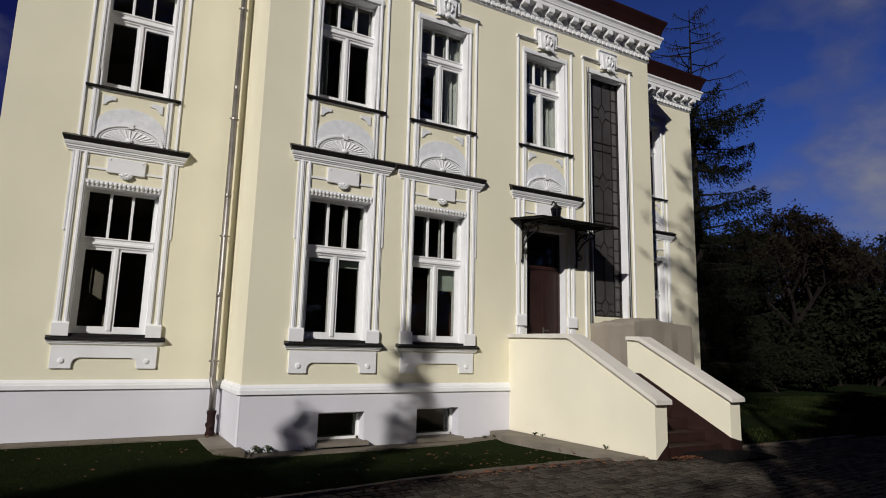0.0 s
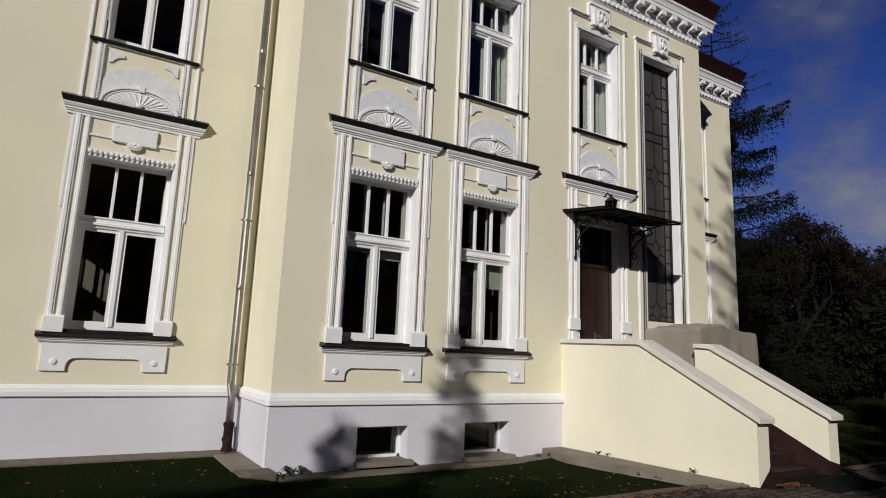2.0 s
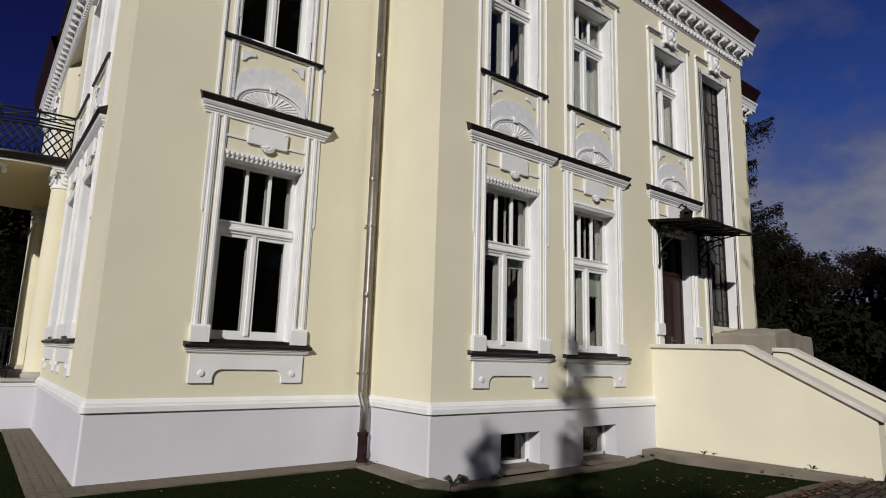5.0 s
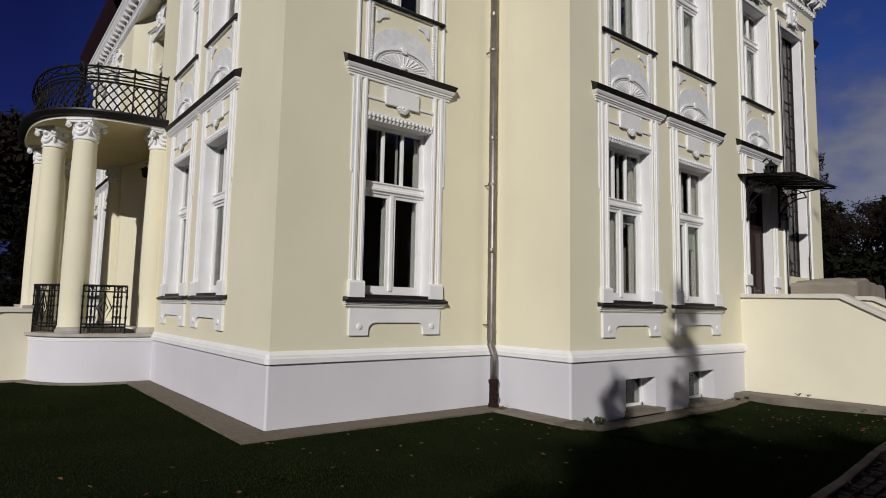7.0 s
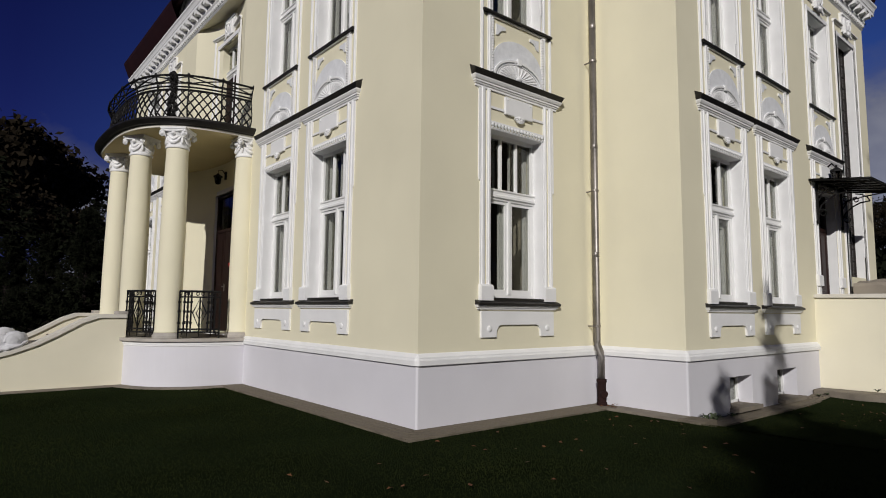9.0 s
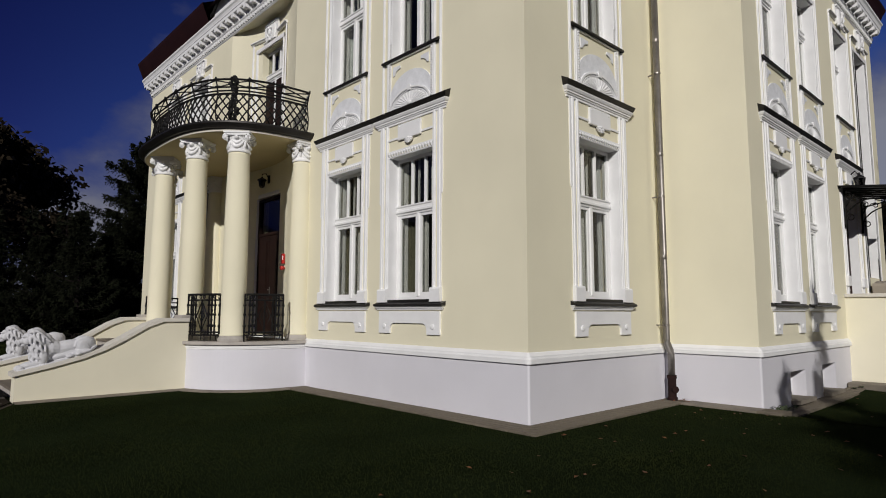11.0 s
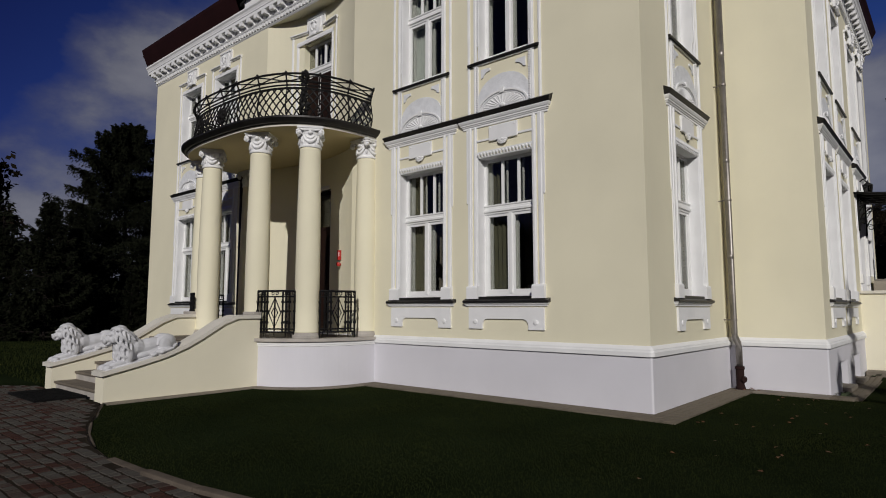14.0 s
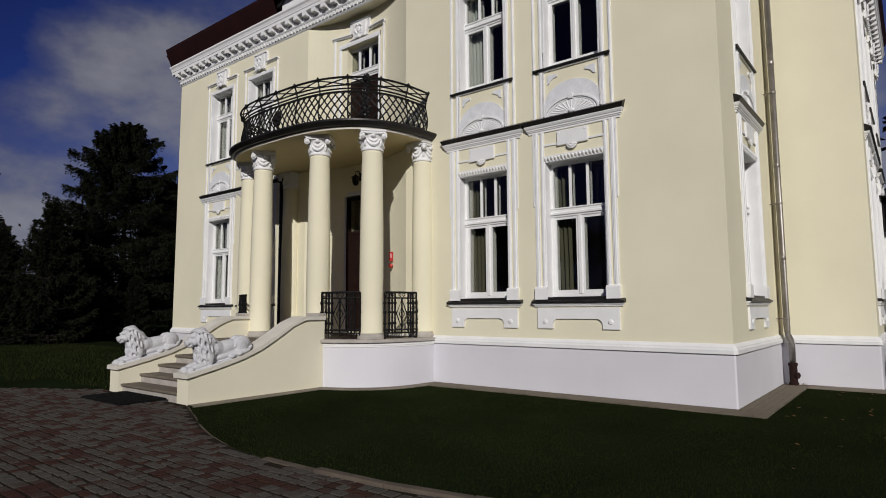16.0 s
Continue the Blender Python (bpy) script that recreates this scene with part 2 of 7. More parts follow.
WEED = mat("weed_leaf", (0.04, 0.055, 0.022), 0.7, vary=0.3, scale=9, fine=30, bump=0)
STATUE = mat("white_cast_stone", (0.56, 0.56, 0.58), 0.85, vary=0.08, scale=6, fine=70, bump=0.5, dist=0.006, stain=0.2)
TARP = mat("grey_tarpaulin", (0.27, 0.235, 0.19), 0.6, vary=0.12, scale=2, fine=200, bump=0.2, dist=0.001)
RUBBER = mat("black_rubber_mat", (0.008, 0.008, 0.008), 0.9, vary=0.3, scale=6, fine=60, bump=0.5, spec=0.08)
REDSIGN = mat("red_sign_plastic", (0.48, 0.022, 0.016), 0.5, vary=0.05)
INSIDE = mat("room_wall_paint", (0.31, 0.275, 0.225), 0.9, vary=0.1, scale=1, fine=60)
ROOMFLOOR = mat("room_floor_parquet", (0.12, 0.075, 0.045), 0.6, vary=0.2, scale=2, fine=30)
DRAPE = mat("olive_curtain", (0.125, 0.12, 0.08), 0.9, vary=0.15, scale=3, fine=120, bump=0.3)
DRAPEW = mat("grey_white_curtain", (0.66, 0.70, 0.68), 0.9, vary=0.1, scale=3, fine=120, bump=0.3)
CABINET = mat("brown_cabinet_wood", (0.20, 0.085, 0.045), 0.5, vary=0.25, scale=2, fine=30, bump=0.1)
BLIND = mat("pale_green_blind", (0.52, 0.60, 0.52), 0.8, vary=0.06, scale=3, fine=90)


# ---- building helpers ----
def part(name, bm, material, parent=None, label="", smooth=False):
    bmesh.ops.remove_doubles(bm, verts=bm.verts, dist=0.0002)
    bmesh.ops.recalc_face_normals(bm, faces=bm.faces)
    me = bpy.data.meshes.new(name)
    bm.to_mesh(me)
    bm.free()
    if smooth:
        for p in me.polygons:
            p.use_smooth = True
    me.materials.append(material)
    ob = new(name, me)
    ob.parent = parent
    if label:
        ob["label"] = label
    return ob


def raw(name, verts, faces, material, parent=None):
    me = bpy.data.meshes.new(name)
    me.from_pydata(verts, [], faces)
    me.update()
    me.materials.append(material)
    ob = new(name, me)
    ob.parent = parent
    return ob


def bx(bm, x0, x1, y0, y1, z0, z1):
    v = [bm.verts.new(p) for p in ((x0, y0, z0), (x1, y0, z0), (x1, y1, z0), (x0, y1, z0), (x0, y0, z1), (x1, y0, z1), (x1, y1, z1), (x0, y1, z1))]
    for f in ((3, 2, 1, 0), (4, 5, 6, 7), (0, 1, 5, 4), (1, 2, 6, 5), (2, 3, 7, 6), (3, 0, 4, 7)):
        bm.faces.new([v[i] for i in f])


def box(x0, x1, y0, y1, z0, z1, bevel=0.0):
    bm = bmesh.new()
    bx(bm, x0, x1, y0, y1, z0, z1)
    if bevel:
        bmesh.ops.bevel(bm, geom=bm.edges[:], offset=bevel, segments=2, affect="EDGES", profile=0.6)
    return bm


def prism(bm, pts, y0, y1, axis="y"):
    """Extrudes a polygon given in (x, z), from y0 to y1; with axis 'x' the polygon is (y, z); with 'z' it is (x, y)."""
    def at(p, d):
        return (p[0], d, p[1]) if axis == "y" else (d, p[0], p[1]) if axis == "x" else (p[0], p[1], d)
    a = [bm.verts.new(at(p, y0)) for p in pts]
    b = [bm.verts.new(at(p, y1)) for p in pts]
    n = len(pts)
    bm.faces.new(a)
    bm.faces.new(b[::-1])
    for i in range(n):
        bm.faces.new((a[i], a[(i + 1) % n], b[(i + 1) % n], b[i]))


def offset_path(pts, d, closed=True):
    out, n = [], len(pts)
    for i, p in enumerate(pts):
        dirs = []
        for j, k in ((i - 1, i), (i, i + 1)):
            if not closed and (j < 0 or k >= n):
                continue
            a, b = pts[j % n], pts[k % n]
            t = Vector((b[0] - a[0], b[1] - a[1]))
            if t.length < 1e-9:
                continue
            t.normalize()
            dirs.append(Vector((t.y, -t.x)))
        if len(dirs) == 1:
            m = dirs[0]
        else:
            m = (dirs[0] + dirs[1]) / (1 + dirs[0].dot(dirs[1]))
        out.append((p[0] + m.x * d, p[1] + m.y * d))
    return out


def sweep(bm, path, profile, closed=True, loop=False):
    """A moulding: profile of (outward, z) along a path in plan; loop closes the profile into a solid bar."""
    rings = []
    for d, z in profile:
        rings.append([bm.verts.new((x, y, z)) for x, y in offset_path(path, d, closed)])
    n, m = len(path), len(profile)
    for j in range(m if loop else m - 1):
        for i in range(n if closed else n - 1):
            a, b = rings[j], rings[(j + 1) % m]
            bm.faces.new((a[i], a[(i + 1) % n], b[(i + 1) % n], b[i]))
    if loop and not closed:
        bm.faces.new([r[0] for r in rings])
        bm.faces.new([r[-1] for r in rings][::-1])
    return rings


def lathe(bm, profile, cx=0.0, cy=0.0, seg=24, half=False):
    rings = []
    k = seg + 1 if half else seg
    for r, z in profile:
        rings.append([bm.verts.new((cx + r * math.cos((math.pi if half else 2 * math.pi) * i / seg + (math.pi / 2 if half else 0)),
                                    cy + r * math.sin((math.pi if half else 2 * math.pi) * i / seg + (math.pi / 2 if half else 0)), z)) for i in range(k)])
    for a, b in zip(rings, rings[1:]):
        for i in range(seg):
            bm.faces.new((a[i], a[(i + 1) % k], b[(i + 1) % k], b[i]))
    if not half:
        bm.faces.new(rings[0][::-1])
        bm.faces.new(rings[-1])


def tube(bm, pts, r, seg=6, closed=False):
    """A round bar along points."""
    pts = [Vector(p) for p in pts]
    n = len(pts)
    rings = []
    for i, p in enumerate(pts):
        a = pts[(i - 1) % n] if closed or i else p
        b = pts[(i + 1) % n] if closed or i < n - 1 else p
        t = (b - a).normalized()
        u = t.cross(Vector((0, 0, 1)))
        if u.length < 0.05:
            u = t.cross(Vector((1, 0, 0)))
        u.normalize()
        w = t.cross(u)
        rr = r[i] if isinstance(r, (list, tuple)) else r
        rings.append([bm.verts.new(p + (u * math.cos(2 * math.pi * k / seg) + w * math.sin(2 * math.pi * k / seg)) * rr) for k in range(seg)])
    for i in range(n if closed else n - 1):
        a, b = rings[i], rings[(i + 1) % n]
        for k in range(seg):
            bm.faces.new((a[k], a[(k + 1) % seg], b[(k + 1) % seg], b[k]))
    if not closed:
        bm.faces.new(rings[0][::-1])
        bm.faces.new(rings[-1])


def ball(bm, c, s, rot=None, u=16, v=10):
    m = Matrix.Translation(c) @ (rot.to_matrix().to_4x4() if rot else Matrix()) @ Matrix.Diagonal((*s, 1))
    bmesh.ops.create_uvsphere(bm, u_segments=u, v_segments=v, radius=1.0, matrix=m)


def empty(name, m=None, label="", category="", group="", kind=""):
    ob = new(name)
    ob.empty_display_size = 0.2
    if m is not None:
        ob.matrix_basis = m
    return tagged(ob, label, category, group, kind)


def wall_panel(name, u0, u1, z0, z1, ops, m, material, t=0.45, fn=None, ucuts=()):
    """A wall of thickness t whose outer face is y = 0 of the pose m, with openings (u0, u1, z0, z1) that go through."""
    us = sorted({u0, u1, *[a for o in ops for a in o[:2] if u0 <= a <= u1], *ucuts})
    zs = sorted({z0, z1, *[a for o in ops for a in o[2:] if z0 <= a <= z1]})
    fn = fn or (lambda u, y, z: (u, y, z))

    def solid(i, j):
        if not (0 <= i < len(us) - 1 and 0 <= j < len(zs) - 1):
            return False
        u, z = (us[i] + us[i + 1]) / 2, (zs[j] + zs[j + 1]) / 2
        return not any(a < u < b and c < z < d for a, b, c, d in ops)
    bm = bmesh.new()

    def face(*pts):
        bm.faces.new([bm.verts.new(fn(*p)) for p in pts])
    for i in range(len(us) - 1):
        for j in range(len(zs) - 1):
            if not solid(i, j):
                continue
            a, b, c, d = us[i], us[i + 1], zs[j], zs[j + 1]
            face((a, 0, c), (b, 0, c), (b, 0, d), (a, 0, d))
            face((b, t, c), (a, t, c), (a, t, d), (b, t, d))
            if not solid(i - 1, j):
                face((a, t, c), (a, 0, c), (a, 0, d), (a, t, d))
            if not solid(i + 1, j):
                face((b, 0, c), (b, t, c), (b, t, d), (b, 0, d))
            if not solid(i, j - 1):
                face((a, t, c), (b, t, c), (b, 0, c), (a, 0, c))
            if not solid(i, j + 1):
                face((a, 0, d), (b, 0, d), (b, t, d), (a, t, d))
    ob = part(name, bm, material)
    ob.matrix_basis = m
    return ob


# ---- the plan ----
WX, NY, EX = -1.36, 27.8, 15.5           # west, north and east faces
AY, BY, B0, B1 = 11.22, 9.63, 2.42, 11.88   # south faces and the ends of the projecting block
MID = 19.5                               # axis of the west front
SOUTH_A, SOUTH_B, WEST = pose(0, AY, 0), pose(0, BY, 0), pose(WX, 0, 0, 0, 0, -90)


OUT0 = [(WX, AY), (B0, AY), (B0, BY), (B1, BY), (B1, AY), (EX, AY), (EX, NY), (WX, NY)]


def rounded(pts, which, r=0.03, seg=4):
    out, n = [], len(pts)
    for i, p in enumerate(pts):
        if i not in which:
            out.append(p)
            continue
        a, b = Vector(pts[i - 1]), Vector(pts[(i + 1) % n])
        p = Vector(p)
        da, db = (a - p).normalized() * r, (b - p).normalized() * r
        c = p + da + db
        for k in range(seg + 1):
            t = math.pi / 2 * k / seg
            q = c - db * math.cos(t) - da * math.sin(t)
            out.append((q.x, q.y))
    return out


R = 0.0015
OUTLINE = rounded(OUT0, {0, 2, 3, 5, 6, 7}, R)
LOWER_S_A, LOWER_S_B, LOWER_C = [0.505], [3.92, 5.95], [13.55]
UPPER_S_B = [3.92, 5.95, 8.56]
LOWER_W = [13.72, 15.70, 23.30, 25.28]
HALF = 0.60
SILL, HEAD = 1.66, 4.22
USILL, UHEAD = 6.00, 8.16


def wops(centres, z0, z1, half=HALF):
    return [(c - half, c + half, z0, z1) for c in centres]


Z0, Z1 = 0.86, 9.30
wall_1 = wall_panel("wall_south_a", WX + R, B0 + 0.0, Z0, Z1, wops(LOWER_S_A, SILL, HEAD) + wops(LOWER_S_A, USILL, UHEAD), SOUTH_A, YELLOW)
wall_2 = wall_panel("wall_return_a", -AY + 0.0, -BY - R, Z0, Z1, [], pose(B0, 0, 0, 0, 0, -90), YELLOW, 0.4)
TALL = (9.90, 11.00, 2.38, 8.16)
SDOOR = (8.02, 9.12, 0.97, HEAD - 0.04)
wall_3 = wall_panel("wall_south_b", B0 + R, B1 - R, Z0, Z1, wops(LOWER_S_B, SILL, HEAD) + wops(UPPER_S_B, USILL, UHEAD) + [TALL, SDOOR], SOUTH_B, YELLOW)
wall_4 = wall_panel("wall_return_b", BY + R, AY, Z0, Z1, [], pose(B1, 0, 0, 0, 0, 90), YELLOW, 0.4)
wall_5 = wall_panel("wall_south_c", B1, EX - R, Z0, Z1, wops(LOWER_C, SILL, HEAD) + wops(LOWER_C, USILL, UHEAD), SOUTH_A, YELLOW)
wall_6 = wall_panel("wall_east", AY + R, NY - R, Z0, Z1, [], pose(EX, 0, 0, 0, 0, 90), YELLOW)
wall_7 = wall_panel("wall_north", -EX + R, -WX - R, Z0, Z1, [], pose(0, NY, 0, 0, 0, 180), YELLOW)
NA, NB, NTOP, SAG = MID - 1.74, MID + 1.74, 8.93, 0.36
wall_8 = wall_panel("wall_west", -NY + R, -AY - R, Z0, Z1,
                    [o for c in LOWER_W for o in ((-c - HALF, -c + HALF, SILL, HEAD), (-c - HALF, -c + HALF, USILL, UHEAD))] + [(-NB, -NA, 0.95, NTOP)], WEST, YELLOW)


def niche(u, y, z):
    k = (u + MID) / 1.74
    return (u, SAG * (1 - k * k) + y * (1 if y else 0), z)


wall_9 = wall_panel("wall_niche", -NB, -NA, 0.95, NTOP, [(-MID - 0.62, -MID + 0.62, 0.96, 4.30), (-MID - 0.56, -MID + 0.56, 5.30, UHEAD)], WEST, YELLOW, 0.35, niche,
                    [-NB + 3.48 * k / 20 for k in range(21)])
for w in (wall_1, wall_2, wall_3, wall_4, wall_5, wall_6, wall_7, wall_8, wall_9):
    tagged(w, "smooth cream-yellow rendered house wall", "wall", kind="structure")
bm = bmesh.new()
for a, b in zip(OUTLINE, OUTLINE[1:] + OUTLINE[:1]):
    if 0 < math.dist(a, b) < 0.1:
        bm.faces.new([bm.verts.new(p) for p in ((*a, Z0), (*b, Z0), (*b, Z1), (*a, Z1))])
tagged(part("wall_corners", bm, YELLOW, smooth=True), "rounded cream-yellow rendered wall corners", "wall", kind="structure")

# plinth with its basement openings, and the moulded band above it
BASE_W = [(3.70, 4.52, 0.0, 0.49), (5.54, 6.42, -0.02, 0.51)]
PL = 0.03
bm = bmesh.new()
sweep(bm, [p for p in OUTLINE], [(PL, -0.4), (PL, 0.86)])
drop = [f for f in bm.faces if abs(f.calc_center_median().y - (BY - PL)) < 0.002 and f.calc_area() > 2]
bmesh.ops.delete(bm, geom=drop, context="FACES")
tagged(part("plinth", bm, PLINTH), "lilac-grey painted plinth of the house", "plinth", kind="structure")
tagged(wall_panel("plinth_south", B0 + R, B1 - R, -0.4, 0.86, BASE_W, pose(0, BY - PL, 0), PLINTH, 0.40), "lilac-grey painted plinth with basement windows", "plinth", kind="structure")
bm = bmesh.new()
sweep(bm, OUTLINE, [(0.0, 0.808), (0.066, 0.804), (0.068, 0.868), (0.060, 0.872), (0.060, 0.880), (0.052, 0.884), (0.050, 0.908), (0.018, 0.945), (0.0, 0.957)])
tagged(part("trim", bm, WHITE), "white moulded band on top of the plinth", "moulding", kind="structure")

# rooms behind the windows
bm = bmesh.new()
bx(bm, WX + 0.45, EX - 0.45, AY + 0.45, NY - 0.45, 0.80, 0.90)
bx(bm, B0 + 0.4, B1 - 0.4, BY + 0.45, AY + 0.45, 0.80, 0.90)
tagged(part("floor_lower", bm, ROOMFLOOR), "dim wooden floor inside the rooms", "floor", kind="structure")
bm = bmesh.new()
bx(bm, WX + 0.45, EX - 0.45, AY + 0.45, NY - 0.45, 4.75, 5.15)
bx(bm, B0 + 0.4, B1 - 0.4, BY + 0.45, AY + 0.45, 4.75, 5.15)
tagged(part("ceiling_lower", bm, INSIDE), "plain ceiling between the two storeys", "ceiling", kind="structure")
bm = bmesh.new()
bx(bm, WX + 0.45, EX - 0.45, AY + 0.45, NY - 0.45, 8.8, 8.95)
bx(bm, B0 + 0.4, B1 - 0.4, BY + 0.45, AY + 0.45, 8.8, 8.95)
tagged(part("ceiling_upper", bm, INSIDE), "plain ceiling of the upper rooms", "ceiling", kind="structure")
for i, (x0, x1, y0, y1) in enumerate(((2.0, 2.12, AY + 0.45, 15.5), (WX + 0.45, 15.0, 16.75, 16.87), (4.9, 5.02, BY + 0.45, 16.7), (7.3, 7.42, BY + 0.45, 16.7),
                                      (WX + 0.45, 4.0, 22.2, 22.32), (3.2, 3.32, 16.9, 27.3), (12.2, 12.32, 11.7, 16.7))):
    tagged(part("wall_inside_%d" % (i + 1), box(x0, x1, y0, y1, 0.9, 8.8), INSIDE), "plain inner room wall", "wall", kind="structure")

# cornice, roof edge and roof
bm = bmesh.new()
sweep(bm, OUT0, [(0.0, 8.90), (0.03, 8.93), (0.03, 9.06), (0.075, 9.07), (0.09, 9.095), (0.09, 9.11), (0.04, 9.12), (0.04, 9.285), (0.23, 9.29), (0.23, 9.37), (0.245, 9.385),
                 (0.245, 9.41), (0.25, 9.43), (0.265, 9.48), (0.295, 9.52), (0.295, 9.565), (0.0, 9.57)])
cornice = tagged(part("cornice", bm, WHITE), "white moulded eaves cornice with blocks and dentils", "cornice", kind="structure")
bm = bmesh.new()
lines = [(B0, BY, 1, 0, B1 - B0), (B1, AY, 1, 0, EX - B1), (WX, NY, 0, -1, NY - AY), (WX, AY, 1, 0, B0 - WX), (B0, AY, 0, -1, AY - BY)]
block = bmesh.new()
prism(block, [(0.02, 9.135), (-0.03, 9.135), (-0.05, 9.165), (-0.085, 9.175), (-0.145, 9.172), (-0.172, 9.180), (-0.178, 9.20), (-0.178, 9.288), (0.02, 9.288)], -0.078, 0.078, axis="x")
block_mesh = bpy.data.meshes.new("modillion")
bmesh.ops.recalc_face_normals(block, faces=block.faces)
block.to_mesh(block_mesh)
block.free()
block_mesh.materials.append(WHITE)
dent = bmesh.new()
for x, y, tx, ty, length in lines:
    n = round(length / 0.37)
    for k in range(n + 1):
        s = 0.05 + (length - 0.1) * k / n
        ob = new("modillion", block_mesh)
        ob.parent = cornice
        # local -y points outwards
        ob.matrix_basis = pose(x + tx * s + (ty * 0.05), y + ty * s - tx * 0.05, 0, 0, 0, math.degrees(math.atan2(ty, tx)))
    n = round(length / 0.135)
    for k in range(n):
        s = length * (k + 0.5) / n
        px, py = x + tx * s, y + ty * s
        nx, ny = ty, -tx
        e = 0.042
        bx(dent, min(px - tx * e, px + tx * e, px + nx * 0.075 + tx * -e, px + nx * 0.075 + tx * e), max(px - tx * e, px + tx * e, px + nx * 0.075 + tx * e, px + nx * 0.075 - tx * e),
           min(py - ty * e, py + ty * e, py + ny * 0.075 + ty * e, py + ny * 0.075 - ty * e), max(py - ty * e, py + ty * e, py + ny * 0.075 + ty * e, py + ny * 0.075 - ty * e), 8.965, 9.05)
part("dentil_row", dent, WHITE, cornice)
GA, GB = MID - 2.9, MID + 2.75       # the gable over the middle of the west front
bm = bmesh.new()
sweep(bm, OUT0, [(0.18, 9.57), (0.24, 9.575), (0.26, 9.66), (0.31, 9.80), (0.37, 9.93), (0.38, 9.975), (0.34, 9.98), (-1.1, 10.9)])
kill = [f for f in bm.faces if f.calc_center_median().x < WX and f.calc_center_median().y > 11.5]
bmesh.ops.delete(bm, geom=kill, context="FACES")
for a, b in ((AY - 0.25, GA), (GB, NY + 0.25)):
    seg = bmesh.new()
    sweep(seg, [(WX, b), (WX, a)], [(0.18, 9.57), (0.26, 9.575), (0.30, 9.66), (0.37, 9.82), (0.45, 10.02), (0.47, 10.10), (0.42, 10.11), (-1.1, 10.9)], closed=False)
    me = bpy.data.meshes.new("seg")
    seg.to_mesh(me)
    bm.from_mesh(me)
    seg.free()
top = offset_path(OUT0, -1.1)
bm.faces.new([bm.verts.new((*p, 10.9)) for p in top])
roof = tagged(part("roof", bm, ROOF), "dark red sheet-metal roof with a flared eaves edge", "roof", kind="structure")
bm = bmesh.new()
prism(bm, [(GA, 9.57), (GB, 9.57), (GB, 9.9), (MID, 11.9), (GA, 9.9)], WX - 0.12, WX + 0.4, axis="x")
gable = tagged(part("wall_gable", bm, WHITE), "white gable rising over the eaves above the balcony", "gable", kind="structure")
bm = bmesh.new()
for s in (-1, 1):
    e = GB if s > 0 else GA
    prism(bm, [(e + s * 0.12, 9.80), (e + s * 0.12, 9.92), (MID, 12.05), (MID, 11.92)], WX - 0.2, WX + 3.0, axis="x")
tagged(part("roof_gable", bm, SHEET), "dark sheet-metal roof of the gable", "roof", kind="structure")


# ---- windows ----
def casement(parent, half, z0, z1, ztr, y, glass=GLASS, inner=True):
    """Joinery of a window: outer frame, transom, three upper lights, two casements, and the inner frames behind."""
    bm = bmesh.new()
    f = 0.055
    for a, b, c, d in ((-half, -half + f, z0, z1), (half - f, half, z0, z1), (-half + f, half - f, z1 - f, z1), (-half + f, half - f, z0, z0 + 0.05)):
        bx(bm, a, b, y, y + 0.08, c, d)
    part("window_frame", bm, PAINT, parent)
    bm = bmesh.new()
    prism(bm, [(y + 0.06, ztr), (y - 0.015, ztr), (y - 0.02, ztr + 0.03), (y - 0.045, ztr + 0.04), (y - 0.045, ztr + 0.075), (y - 0.02, ztr + 0.09), (y - 0.02, ztr + 0.13),
               (y - 0.04, ztr + 0.145), (y - 0.04, ztr + 0.165), (y + 0.06, ztr + 0.175)], -half + 0.01, half - 0.01, axis="x")
    part("transom", bm, PAINT, parent)
    zt = ztr + 0.17
    w = (2 * half - 2 * f) / 3
    for k in range(2):
        x = -half + f + w * (k + 1)
        part("glazing_bar", box(x - 0.022, x + 0.022, y - 0.005, y + 0.05, zt, z1 - f, 0.006), PAINT, parent)
    for k in range(3):
        x = -half + f + w * k
        part("pane", box(x + 0.01, x + w - 0.01, y + 0.03, y + 0.036, zt - 0.005, z1 - f), glass, parent).visible_shadow = False
    part("meeting_stile", box(-0.03, 0.03, y - 0.02, y + 0.06, z0 + 0.05, ztr, 0.008), PAINT, parent)
    for s in (-1, 1):
        x0, x1 = (0.03, half - f) if s > 0 else (-half + f, -0.03)
        bm = bmesh.new()
        g = 0.045
        for a, b, c, d in ((x0, x0 + g, z0 + 0.05, ztr), (x1 - g, x1, z0 + 0.05, ztr), (x0 + g, x1 - g, z0 + 0.05, z0 + 0.12), (x0 + g, x1 - g, ztr - 0.05, ztr)):
            bx(bm, a, b, y + 0.005, y + 0.055, c, d)
        sash = part("casement", bm, PAINT, parent)
        part("pane", box(x0 + g - 0.005, x1 - g + 0.005, y + 0.03, y + 0.036, z0 + 0.115, ztr - 0.045), glass, sash).visible_shadow = False
    if inner:
        bm = bmesh.new()
        q = y + 0.15
        for a, b, c, d in ((-half, -half + 0.06, z0, z1), (half - 0.06, half, z0, z1), (-half, half, ztr, ztr + 0.16), (-0.05, 0.05, z0, ztr), (-half, half, z0, z0 + 0.09)):
            bx(bm, a, b, q, q + 0.05, c, d)
        for k in range(2):
            x = -half + f + w * (k + 1)
            bx(bm, x - 0.013, x + 0.013, q, q + 0.03, ztr + 0.1, z1)
        part("inner_frame", bm, PAINT, parent)


